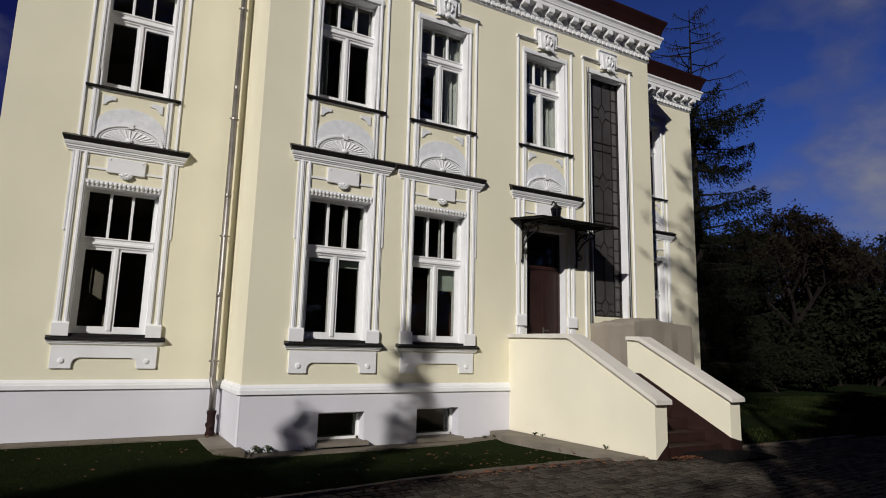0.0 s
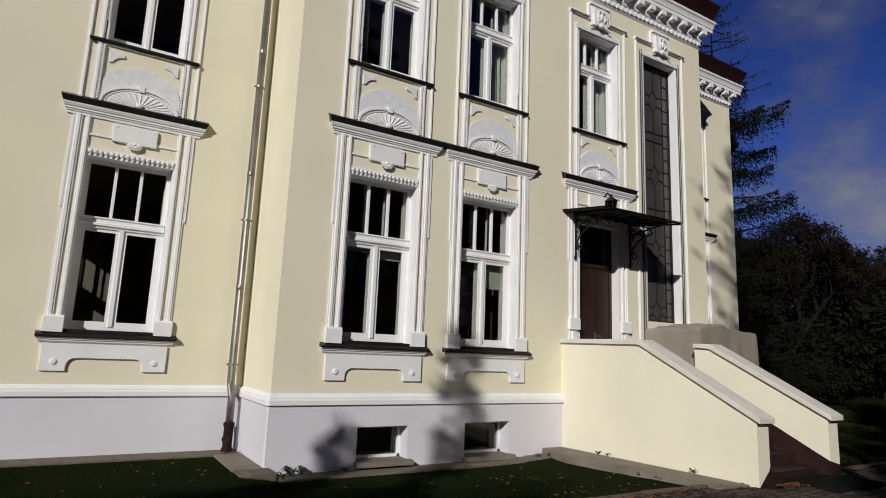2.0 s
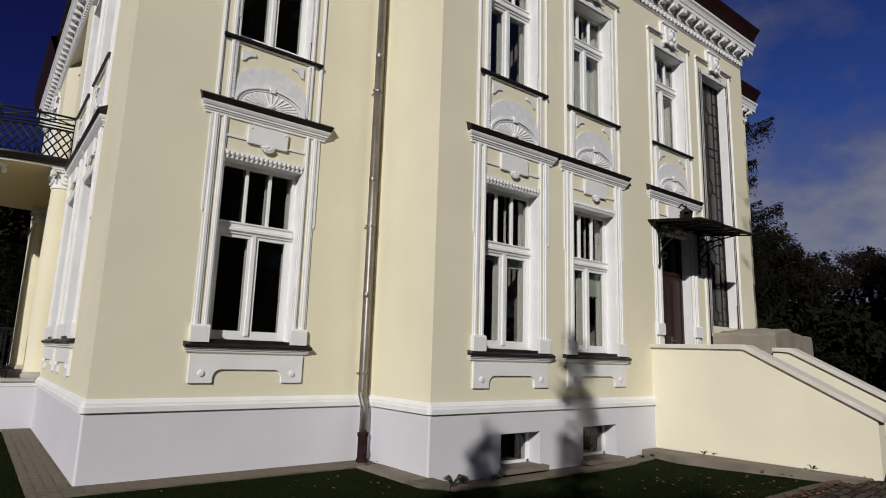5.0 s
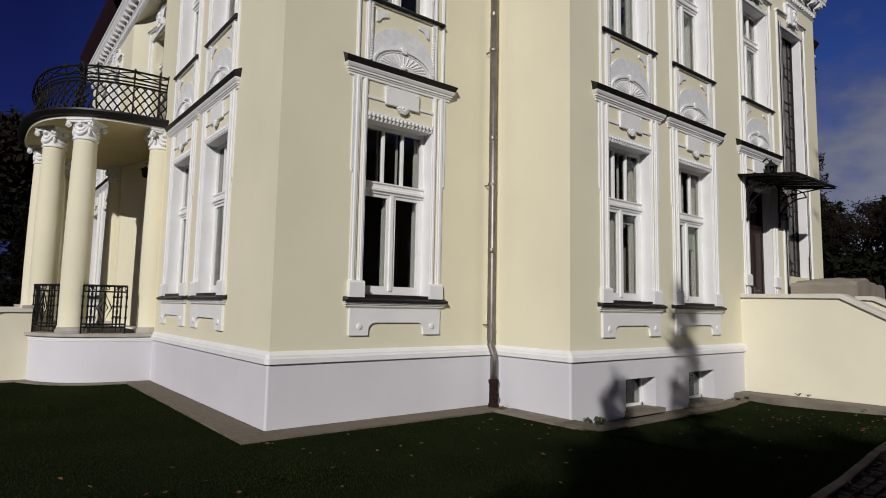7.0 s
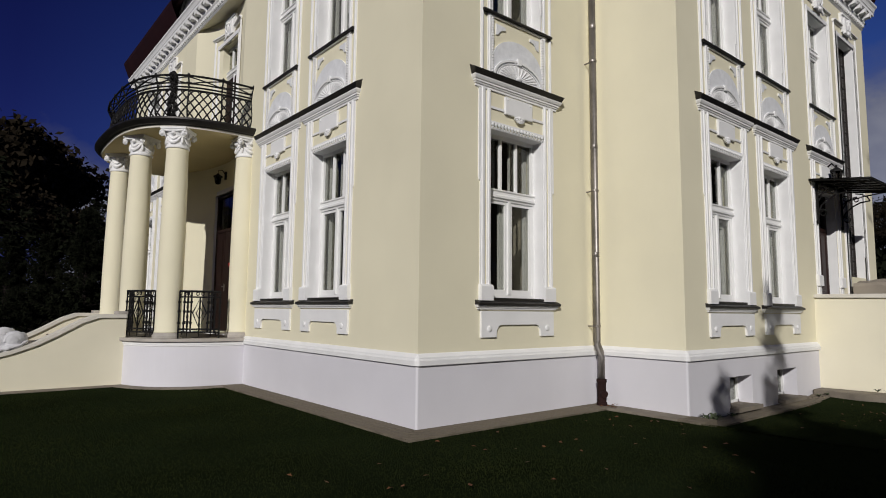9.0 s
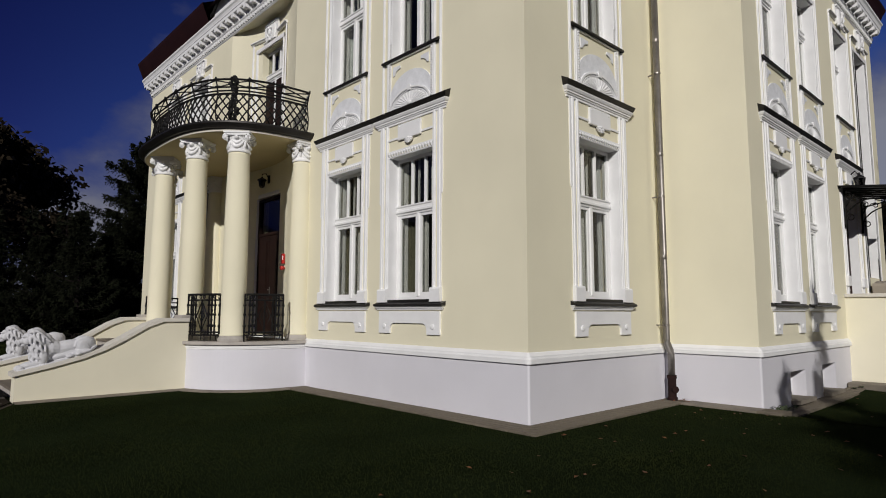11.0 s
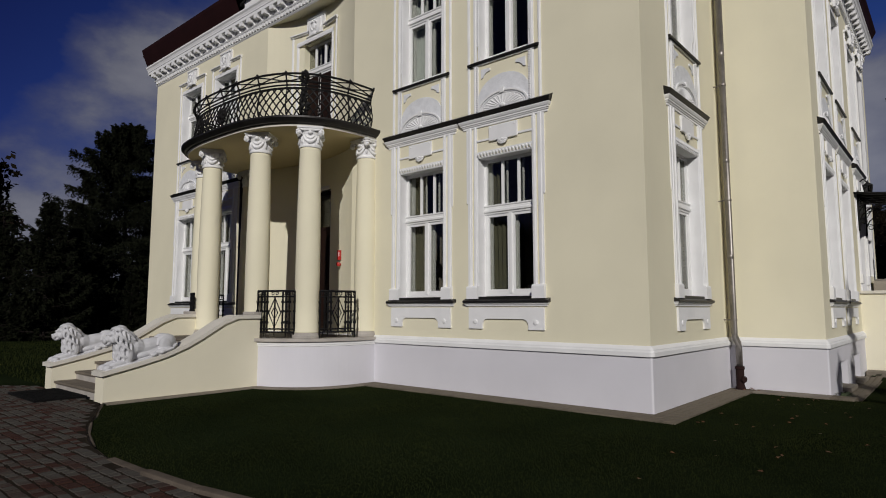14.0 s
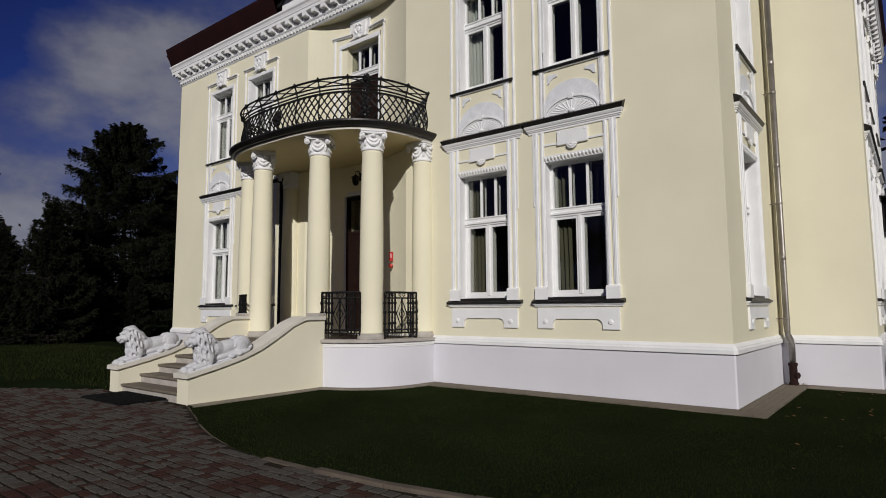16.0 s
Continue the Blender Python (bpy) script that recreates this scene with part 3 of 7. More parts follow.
def reveal(parent, half, z0, z1, depth):
    bm = bmesh.new()
    o = half + 0.03
    bx(bm, -o + 0.001, -half, -0.004, depth, z0 + 0.001, z1 - 0.001)
    bx(bm, half, o - 0.001, -0.004, depth, z0 + 0.001, z1 - 0.001)
    bx(bm, -half, half, -0.004, depth, z1 - 0.03, z1 - 0.001)
    part("reveal", bm, WHITE, parent)


def ribs(parent, name, z0, z1, strips, depth=0.035):
    """Upright mouldings on both sides, each a two-stepped rib."""
    for s in (-1, 1):
        for a, b in strips:
            bm = bmesh.new()
            w = b - a
            prism(bm, [(s * a, 0.0), (s * a, -depth * 0.6), (s * (a + w * 0.22), -depth * 0.6), (s * (a + w * 0.3), -depth), (s * (b - w * 0.3), -depth), (s * (b - w * 0.22), -depth * 0.55), (s * b, -depth * 0.55), (s * b, 0.0)],
                  z0, z1, axis="z")
            part(name, bm, WHITE, parent)


def beads(parent, x0, x1, z0, z1, n, proud=0.022):
    """An upright strip of flat beads."""
    bm = bmesh.new()
    bx(bm, x0, x1, -0.012, 0.0, z0, z1)
    for k in range(n):
        z = z0 + (z1 - z0) * (k + 0.5) / n
        e = (z1 - z0) / n * 0.32
        bx(bm, x0 + 0.007, x1 - 0.007, -proud, -0.01, z - e, z + e)
    part("bead_strip", bm, WHITE, parent)


def lower_surround(u, zbase=1.66):
    outer = ((0.585, 0.655), (0.70, 0.79))
    ribs(u, "architrave_rib", zbase + 0.0, 4.78, outer)
    for s in (-1, 1):
        a, b = sorted((s * 0.565, s * 0.805))
        bm = bmesh.new()
        prism(bm, [(0.02, zbase), (-0.065, zbase), (-0.065, zbase + 0.20), (-0.05, zbase + 0.225), (0.02, zbase + 0.235)], a, b, axis="x")
        part("pilaster_base", bm, WHITE, u)
        a, b = sorted((s * 0.795, s * 0.822))
        bm = bmesh.new()
        bx(bm, a, b, -0.02, 0.0, 3.42, 4.76)
        ball(bm, ((a + b) / 2, -0.012, 3.41), (0.016, 0.014, 0.03), u=8, v=6)
        part("drop_moulding", bm, WHITE, u)
    bm = bmesh.new()
    bx(bm, -0.585, 0.585, -0.026, 0.0, HEAD + 0.055, HEAD + 0.085)
    for k in range(17):
        x = -0.55 + 1.10 * k / 16
        ball(bm, (x, -0.022, HEAD + 0.036), (0.030, 0.020, 0.028), u=8, v=6)
        ball(bm, (x + 0.010, -0.016, HEAD + 0.006), (0.017, 0.013, 0.026), u=8, v=6)
    part("tongue_moulding", bm, WHITE, u)
    # lintel plaque with its shell, and the thin string on both sides
    bm = bmesh.new()
    bx(bm, -0.585, -0.29, -0.02, 0.0, 4.495, 4.53)
    bx(bm, 0.29, 0.585, -0.02, 0.0, 4.495, 4.53)
    part("string_moulding", bm, WHITE, u)
    part("plaque", box(-0.30, 0.30, -0.045, 0.0, 4.46, 4.735, 0.012), WHITE, u)
    bm = bmesh.new()
    for k in range(7):
        t = math.pi * (k + 0.5) / 7
        c, s2 = math.cos(t), math.sin(t)
        tube(bm, [(0, -0.04, 4.46), (0.055 * c, -0.05, 4.455 - 0.04 * s2), (0.10 * c, -0.035, 4.45 - 0.075 * s2)], [0.012, 0.02, 0.024], 6)
    ball(bm, (0, -0.05, 4.455), (0.03, 0.025, 0.025), u=8, v=6)
    part("shell", bm, WHITE, u)
    for s in (-1, 1):
        bm = bmesh.new()
        ball(bm, (s * 0.25, -0.045, 4.69), (0.016, 0.012, 0.016), u=8, v=6)
        part("stud", bm, WHITE, u)
    # cornice over the window, with a thin sheet-metal cover
    w = 0.875
    prof = [(0.0, 4.76), (0.022, 4.765), (0.022, 4.795), (0.036, 4.803), (0.042, 4.822), (0.056, 4.830), (0.056, 4.852), (0.070, 4.864), (0.086, 4.894), (0.090, 4.906), (0.090, 4.914), (0.0, 4.916)]
    bm = bmesh.new()
    sweep(bm, [(-w, 0.02), (-w, 0.0), (w, 0.0), (w, 0.02)], prof, closed=False)
    part("hood", bm, WHITE, u, "white moulded window hood")
    bm = bmesh.new()
    e, q = 0.084, 0.122
    vs = [bm.verts.new(p) for p in ((-w - e, 0.0, 4.917), (-w - e, -e, 4.917), (w + e, -e, 4.917), (w + e, 0.0, 4.917), (-w - q, 0.0, 5.06), (-w - q, -q, 4.996), (w + q, -q, 4.996), (w + q, 0.0, 5.06))]
    for f in ((0, 1, 2, 3), (7, 6, 5, 4), (1, 5, 6, 2), (0, 4, 5, 1), (2, 6, 7, 3), (4, 0, 3, 7)):
        bm.faces.new([vs[i] for i in f])
    part("hood_flashing", bm, SHEET, u, "dark sheet-metal flashing")


def lower_window(name):
    u = empty(name, kind="structure")
    reveal(u, 0.57, SILL, HEAD, 0.24)
    casement(u, 0.57, SILL + 0.05, HEAD - 0.03, 3.18, 0.19)
    lower_surround(u)
    bm = bmesh.new()
    vs = []
    for x in (-0.87, 0.885):
        vs.append([bm.verts.new((x, yy, zz)) for yy, zz in ((0.0, 1.60), (-0.088, 1.592), (-0.095, 1.605), (-0.092, 1.628), (0.0, 1.668))])
    for i in range(5):
        bm.faces.new((vs[0][i], vs[0][(i + 1) % 5], vs[1][(i + 1) % 5], vs[1][i]))
    bm.faces.new(vs[0])
    bm.faces.new(vs[1][::-1])
    bx(bm, -0.57, 0.57, -0.02, 0.2, 1.662, 1.70)
    part("window_sill", bm, SHEET, u, "dark sheet-metal sill")
    bm = bmesh.new()
    sweep(bm, [(-0.80, 0.02), (-0.80, 0.0), (0.80, 0.0), (0.80, 0.02)], [(0.0, 1.53), (0.036, 1.535), (0.040, 1.555), (0.056, 1.562), (0.060, 1.582), (0.072, 1.586), (0.072, 1.598), (0, 1.6)], closed=False)
    part("sill_moulding", bm, WHITE, u)
    bm = bmesh.new()
    pts = [(-0.775, 1.14), (-0.775, 1.51), (0.775, 1.51), (0.775, 1.14), (0.475, 1.14)]
    pts += [(0.475 - 0.11 * (1 - math.cos(t)) * 1.0, 1.20 + 0.115 * math.sin(t)) for t in [math.pi / 2 * k / 6 for k in range(7)]]
    pts += [(-x, z) for x, z in reversed(pts[4:])]
    prism(bm, pts, -0.035, 0.0)
    part("apron", bm, WHITE, u)
    for s in (-1, 1):
        bm = bmesh.new()
        lathe(bm, [(0.044, 0.0), (0.043, 0.010), (0.034, 0.016), (0.018, 0.019), (0.001, 0.020)], seg=14)
        bmesh.ops.transform(bm, matrix=pose(s * 0.62, -0.035, 1.262, 90), verts=bm.verts)
        part("rosette", bm, WHITE, u)
    return u


def upper_panel(u):
    """The relief below an upper window: arched field with a shell fan, corner pieces, beaded strips."""
    for s in (-1, 1):
        a, b = sorted((s * 0.542, s * 0.578))
        beads(u, a, b, 5.05, 5.91, 20, proud=0.046)
    # rough arched field
    bm = bmesh.new()
    arc = [(0.540 * math.cos(t), 5.28 + 0.38 * math.sin(t)) for t in [math.pi * k / 22 for k in range(23)]]
    prism(bm, [(0.540, 5.04)] + arc + [(-0.540, 5.04)], -0.022, 0.0)
    part("arched_field", bm, ROUGH, u, "rough-textured grey-white arched relief field")
    # arch band with a key
    bm = bmesh.new()
    for x0, h0, x1, h1, y in ((0.506, 0.292, 0.539, 0.322, -0.048), (0.454, 0.256, 0.470, 0.270, -0.038)):
        pts = [(x1 * math.cos(t), 5.03 + h1 * math.sin(t)) for t in [math.pi * k / 20 for k in range(21)]] + [(x0 * math.cos(t), 5.03 + h0 * math.sin(t)) for t in [math.pi * k / 20 for k in range(20, -1, -1)]]
        prism(bm, pts, y, -0.02)
    bx(bm, -0.04, 0.04, -0.060, -0.015, 5.29, 5.385)
    part("arch_band", bm, WHITE, u)
    # fan of flutes on a backing shell
    bm = bmesh.new()
    prism(bm, [(0.45 * math.cos(t), 5.03 + 0.25 * math.sin(t)) for t in [math.pi * k / 20 for k in range(21)]], -0.030, -0.02)
    for k in range(15):
        t = math.pi * (k + 0.5) / 15
        c, s2 = math.cos(t), math.sin(t)
        tube(bm, [(0.06 * c, -0.028, 5.04 + 0.03 * s2), (0.25 * c, -0.030, 5.03 + 0.130 * s2), (0.405 * c, -0.026, 5.03 + 0.215 * s2)], [0.006, 0.012, 0.018], 6)
        ball(bm, (0.416 * c, -0.028, 5.03 + 0.222 * s2), (0.022, 0.014, 0.018), u=8, v=6)
    ball(bm, (0, -0.04, 5.07), (0.06, 0.03, 0.04), u=10, v=6)
    part("shell_fan", bm, WHITE, u)
    for s in (-1, 1):
        bm = bmesh.new()
        prism(bm, [(s * 0.475, 5.835), (s * 0.285, 5.825), (s * 0.275, 5.775), (s * 0.345, 5.760), (s * 0.40, 5.725), (s * 0.43, 5.675), (s * 0.475, 5.665)], -0.022, 0.0)
        part("corner_piece", bm, ROUGH, u)


def upper_surround(u, z0, bead_from, key=True):
    ribs(u, "architrave_rib", z0, UHEAD + 0.10, ((0.575, 0.645),))
    ribs(u, "outer_rib", z0, 8.46, ((0.735, 0.79),), 0.03)
    bm = bmesh.new()
    sweep(bm, [(-0.645, 0.0), (0.645, 0.0)], [(0.0, UHEAD - 0.01), (0.03, UHEAD - 0.01), (0.036, UHEAD + 0.05), (0.022, UHEAD + 0.055), (0.022, UHEAD + 0.10), (0.0, UHEAD + 0.10)], closed=False, loop=True)
    part("head_moulding", bm, WHITE, u)
    for s in (-1, 1):
        a, b = sorted((s * 0.535, s * 0.57))
        beads(u, a, b, bead_from, UHEAD - 0.05, int((UHEAD - bead_from) / 0.042))
    for s in (-1, 1):
        bm = bmesh.new()
        x0, x1 = sorted((s * 0.81, s * 0.275))
        sweep(bm, [(x0, 0.0), (x1, 0.0)], [(0.0, 8.44), (0.035, 8.445), (0.05, 8.465), (0.075, 8.475), (0.075, 8.50), (0.0, 8.515)], closed=False, loop=True)
        part("hood_moulding", bm, WHITE, u)
    if key:
        bm = bmesh.new()
        prism(bm, [(-0.20, 8.36), (0.20, 8.36), (0.245, 8.77), (-0.245, 8.77)], -0.055, 0.0)
        prism(bm, [(-0.175, 8.34), (0.175, 8.34), (0.205, 8.70), (-0.205, 8.70)], -0.10, -0.05)
        bx(bm, -0.275, 0.275, -0.085, 0.0, 8.77, 8.81)
        bx(bm, -0.31, -0.275, -0.05, 0.0, 8.44, 8.81)
        bx(bm, 0.275, 0.31, -0.05, 0.0, 8.44, 8.81)
        part("keystone", bm, WHITE, u)
        bm = bmesh.new()
        # carved cartouche and leaves
        for s in (-1, 1):
            tube(bm, [(s * 0.06, -0.105, 8.42), (s * 0.10, -0.125, 8.50), (s * 0.10, -0.13, 8.60), (s * 0.03, -0.125, 8.66), (s * 0.015, -0.12, 8.61)], 0.022, 6)
            for k in range(3):
                ball(bm, (s * (0.10 + 0.07 * k), -0.075, 8.345 - 0.02 * k), (0.06, 0.03, 0.028), Euler((0, s * 0.5, 0)), u=8, v=6)
        ball(bm, (0, -0.115, 8.53), (0.05, 0.03, 0.09), u=10, v=6)
        ball(bm, (0, -0.095, 8.33), (0.07, 0.045, 0.05), u=10, v=6)
        part("cartouche", bm, WHITE, u)


def upper_window(name):
    u = empty(name, kind="structure")
    reveal(u, 0.53, USILL, UHEAD, 0.24)
    casement(u, 0.56, USILL + 0.03, UHEAD - 0.02, 7.36, 0.19)
    upper_surround(u, 5.03, USILL + 0.3)
    upper_panel(u)
    bm = bmesh.new()
    prism(bm, [(0.2, 6.012), (-0.066, 5.985), (-0.072, 5.965), (-0.066, 5.945), (0.0, 5.948)], -0.76, 0.76, axis="x")
    part("window_sill", bm, SHEET, u, "dark sheet-metal sill")
    part("sill_moulding", box(-0.66, 0.66, -0.035, 0.0, 5.920, 5.944, 0.004), WHITE, u)
    return u


LW = "white double-casement window with carved surround and dark sill"
UW = "white upper window over a shell-fan relief, with keystone hood"
win_no = 0
first_low = first_up = None
spots = [(SOUTH_A, c, True, True) for c in LOWER_S_A + LOWER_C] + [(SOUTH_B, c, True, True) for c in LOWER_S_B] + [(SOUTH_B, 8.56, False, True)] + [(WEST, -c, True, True) for c in LOWER_W]
for m, c, low, up in spots:
    at = m @ pose(c, 0, 0)
    if low:
        win_no += 1
        first_low_new = lower_window("window_%d" % win_no) if first_low is None else copy_thing(first_low, at)
        first_low = first_low or first_low_new
        first_low_new.matrix_basis = at
        first_low_new.name = "window_%d" % win_no
        tagged(first_low_new, LW, "window", "ground-floor windows", "structure")
    if up:
        win_no += 1
        first_up_new = upper_window("window_%d" % win_no) if first_up is None else copy_thing(first_up, at)
        first_up = first_up or first_up_new
        first_up_new.matrix_basis = at
        first_up_new.name = "window_%d" % win_no
        tagged(first_up_new, UW, "window", "upper-floor windows", "structure")


# tall stair window with leaded glass
def tall_window():
    win = empty("window_tall", SOUTH_B @ pose(10.45, 0, 0), "tall narrow stair window with leaded glass in a white surround", "window", kind="structure")
    z0, z1, h = TALL[2], TALL[3], 0.52
    reveal(win, h, z0, z1, 0.24)
    ribs(win, "architrave_rib", 1.9, UHEAD + 0.10, ((0.575, 0.645),))
    upper_surround(win, 1.9, z0 + 0.5)
    y = 0.17
    bm = bmesh.new()
    for a, b, c, d in ((-h, -h + 0.04, z0, z1), (h - 0.04, h, z0, z1), (-h, h, z1 - 0.04, z1), (-h, h, z0, z0 + 0.05)):
        bx(bm, a, b, y, y + 0.06, c, d)
    part("window_frame", bm, CAME, win)
    part("pane", box(-h + 0.03, h - 0.03, y + 0.03, y + 0.036, z0 + 0.04, z1 - 0.03), LEADED, win).visible_shadow = False
    bm = bmesh.new()
    for x in (0.30, -0.30):
        bx(bm, x - 0.011, x + 0.011, y + 0.012, y + 0.03, z0, z1)
    n = 20
    for k in range(n):
        z = z0 + (z1 - z0) * (k + 0.5) / n
        for s in (-1, 1):
            a, b = sorted((s * 0.30, s * 0.5))
            bx(bm, a, b, y + 0.012, y + 0.03, z - 0.009, z + 0.009)
    for z in (3.25, 4.62, 4.82, 6.35, 6.55):
        bx(bm, -0.30, 0.30, y + 0.012, y + 0.03, z - 0.012, z + 0.012)
    motifs = ((2.62, 0.20), (3.93, 0.24), (5.58, 0.24), (7.30, 0.26))
    for zc, s in motifs:
        # a long hexagon, tied to the borders by slanting lines
        tube(bm, [(0, y + 0.02, zc - s), (0.11, y + 0.02, zc - s * 0.35), (0.11, y + 0.02, zc + s * 0.35), (0, y + 0.02, zc + s), (-0.11, y + 0.02, zc + s * 0.35), (-0.11, y + 0.02, zc - s * 0.35)], 0.012, 5, True)
        for s2 in (-1, 1):
            tube(bm, [(s2 * 0.11, y + 0.02, zc + s * 0.35), (s2 * 0.30, y + 0.02, zc + s * 0.55)], 0.011, 5)
            tube(bm, [(s2 * 0.11, y + 0.02, zc - s * 0.35), (s2 * 0.30, y + 0.02, zc - s * 0.55)], 0.011, 5)
    ends = [z0] + [e for zc, s in motifs for e in (zc - s, zc + s)] + [z1]
    for a, b in zip(ends[::2], ends[1::2]):
        bx(bm, -0.010, 0.010, y + 0.012, y + 0.028, a, b)
    part("lead_cames", bm, CAME, win)


tall_window()


# ---- doors ----
def panel_door(name, m, half, z0, z1, material, label, ztr, y=0.2):
    d = empty(name, m, label, "door", kind="structure")
    bm = bmesh.new()
    for a, b, c, e in ((-half, -half + 0.06, z0, z1), (half - 0.06, half, z0, z1), (-half, half, z1 - 0.06, z1), (-half, half, ztr, ztr + 0.07)):
        bx(bm, a, b, y - 0.02, y + 0.08, c, e)
    part("door_frame", bm, material, d)
    for s in (-1, 1):
        x0, x1 = sorted((s * 0.006, s * (half - 0.06)))
        leaf = part("door_leaf", box(x0, x1, y, y + 0.05, z0 + 0.01, ztr, 0.004), material, d)
        for a, b in ((0.12, 0.95), (1.08, ztr - z0 - 0.12)):
            bm = bmesh.new()
            p, q = x0 + 0.09, x1 - 0.09
            prism(bm, [(p, z0 + a), (q, z0 + a), (q, z0 + b), (p, z0 + b)], y - 0.008, y + 0.001)
            prism(bm, [(p + 0.04, z0 + a + 0.04), (q - 0.04, z0 + a + 0.04), (q - 0.04, z0 + b - 0.04), (p + 0.04, z0 + b - 0.04)], y - 0.02, y - 0.006)
            part("door_panel", bm, material, leaf)
        if s > 0:
            bm = bmesh.new()
            tube(bm, [(0.07, y - 0.01, z0 + 1.05), (0.07, y - 0.06, z0 + 1.05), (0.17, y - 0.06, z0 + 1.05)], 0.011, 8)
            bx(bm, 0.05, 0.09, y - 0.012, y, z0 + 0.95, z0 + 1.12)
            part("door_handle", bm, ZINC, leaf)
    part("pane", box(-half + 0.05, half - 0.05, y + 0.03, y + 0.036, ztr + 0.06, z1 - 0.05), GLASS, d).visible_shadow = False
    return d


south_door = panel_door("door_1", SOUTH_B @ pose(8.57, 0, 0), 0.52, 0.97, HEAD - 0.07, DOORWOOD, "dark red-brown panelled double door with a glazed top light", 3.34)
reveal(south_door, 0.52, 0.97, HEAD - 0.04, 0.24)
lower_surround(south_door, zbase=2.10)
ribs(south_door, "lower_rib", 0.95, 2.10, ((0.585, 0.79),))
west_door = panel_door("door_2", WEST @ pose(-MID, SAG, 0), 0.60, 0.97, 4.28, DARKWOOD, "dark brown panelled entrance door under the balcony", 3.35, y=0.04)
bm = bmesh.new()
for s in (-1, 1):
    a, b = sorted((s * 0.60, s * 0.72))
    bx(bm, a, b, -0.035, 0.05, 0.97, 4.30)
bx(bm, -0.72, 0.72, -0.035, 0.05, 4.30, 4.40)
part("door_surround", bm, PLINTH, west_door, "grey painted door surround")
balcony_door = empty("door_3", WEST @ pose(-MID, SAG - 0.02, 0), "tall white balcony door with dark lower leaves and a keystone", "door", kind="structure")
casement(balcony_door, 0.55, 5.32, UHEAD - 0.02, 7.36, 0.12)
for s in (-1, 1):
    a, b = sorted((s * 0.05, s * 0.48))
    part("door_leaf", box(a, b, 0.10, 0.115, 5.36, 7.30, 0.003), DARKWOOD, balcony_door)
upper_surround(balcony_door, 5.32, 5.9)
balcony_door.matrix_basis = WEST @ pose(-MID - 0.08, SAG - 0.02, 0)
balcony_door.scale = (1.14, 1.0, 1.0)
for ob in balcony_door.children:
    # the surround follows the curve of the niche
    if ob.name.split(".")[0] in ("hood_moulding", "architrave_rib", "outer_rib", "head_moulding", "keystone", "cartouche"):
        for v in ob.data.vertices:
            v.co.y -= SAG * ((v.co.x * 1.14) / 1.74) ** 2 - 0.01
            v.co.z -= 0.02 if v.co.z > 8.3 else 0.0

# basement windows
for i, (a, b, z0, z1) in enumerate(BASE_W):
    w = empty("window_basement_%d" % (i + 1), pose(0, BY - PL, 0), "small white basement window with a stone sill in the plinth", "window", "basement windows", "structure")
    bm = bmesh.new()
    y = 0.24
    for p, q, r, s in ((a - 0.02, a + 0.045, z0, z1), (b - 0.045, b + 0.02, z0, z1), (a, b, z1 - 0.045, z1), (a, b, z0, z0 + 0.055)):
        bx(bm, p, q, y, y + 0.06, r, s)
    part("window_frame", bm, PAINT, w)
    part("pane", box(a + 0.04, b - 0.04, y + 0.03, y + 0.036, z0 + 0.05, z1 - 0.04), GLASS, w).visible_shadow = False
    bm = bmesh.new()
    bx(bm, a + 0.001, b - 0.001, y + 0.06, 0.8, z0, z0 + 0.02)
    bx(bm, a - 0.2, b + 0.2, 0.9, 0.95, -0.3, 0.9)
    part("cellar_wall", bm, INSIDE, w)
    bm = bmesh.new()
    bx(bm, a - 0.03, b + 0.05, -0.14, y, z0 - 0.05, z0 + 0.015)
    part("window_sill", bm, CONCRETE, w, "worn stone sill slab")

# curtains and blinds behind the panes
def drape(m, x0, x1, z0, z1, material, folds, label):
    bm = bmesh.new()
    n = max(8, folds * 8)
    rows = []
    for z, w in ((z0, 1.0), ((z0 + z1) / 2, 0.75), (z1, 1.0)):
        rows.append([bm.verts.new((x0 + (x1 - x0) * k / n, 0.045 * w * math.sin(2 * math.pi * folds * k / n + z), z)) for k in range(n + 1)])
    for a, b in zip(rows, rows[1:]):
        for k in range(n):
            bm.faces.new((a[k], a[k + 1], b[k + 1], b[k]))
    bmesh.ops.solidify(bm, geom=bm.faces[:], thickness=0.006)
    ob = part("curtain", bm, material, smooth=True)
    ob.matrix_basis = m
    tagged(ob, label, "curtain", "curtains in the windows")


for m, c, z0, z1, kinds in ((WEST, -13.72, 1.75, 4.1, "LR"), (WEST, -15.70, 1.75, 4.1, "LR"), (WEST, -15.70, 6.05, 8.1, "lr"), (SOUTH_B, 3.92, 6.05, 8.1, "l"),
                            (SOUTH_B, 5.95, 6.05, 8.1, "r"), (SOUTH_B, 8.56, 6.05, 8.1, "lr"), (WEST, -25.28, 1.75, 4.1, "lr"), (WEST, -23.3, 1.75, 4.1, "LR"),
                            (WEST, -25.28, 6.05, 8.1, "lr"), (WEST, -23.3, 6.05, 8.1, "lr"), (SOUTH_A, 13.55, 1.75, 4.1, "lr"), (SOUTH_A, 13.55, 6.05, 8.1, "lr")):
    for k in kinds:
        s = -1 if k in "lL" else 1
        a, b = sorted((s * 0.26, s * 0.62))
        drape(m @ pose(c, 0.42, 0), a, b, z0 - 0.3, z1, DRAPE if k in "LR" else DRAPEW, 4, "olive curtain hanging behind the glass" if k in "LR" else "pale net curtain hanging behind the glass")
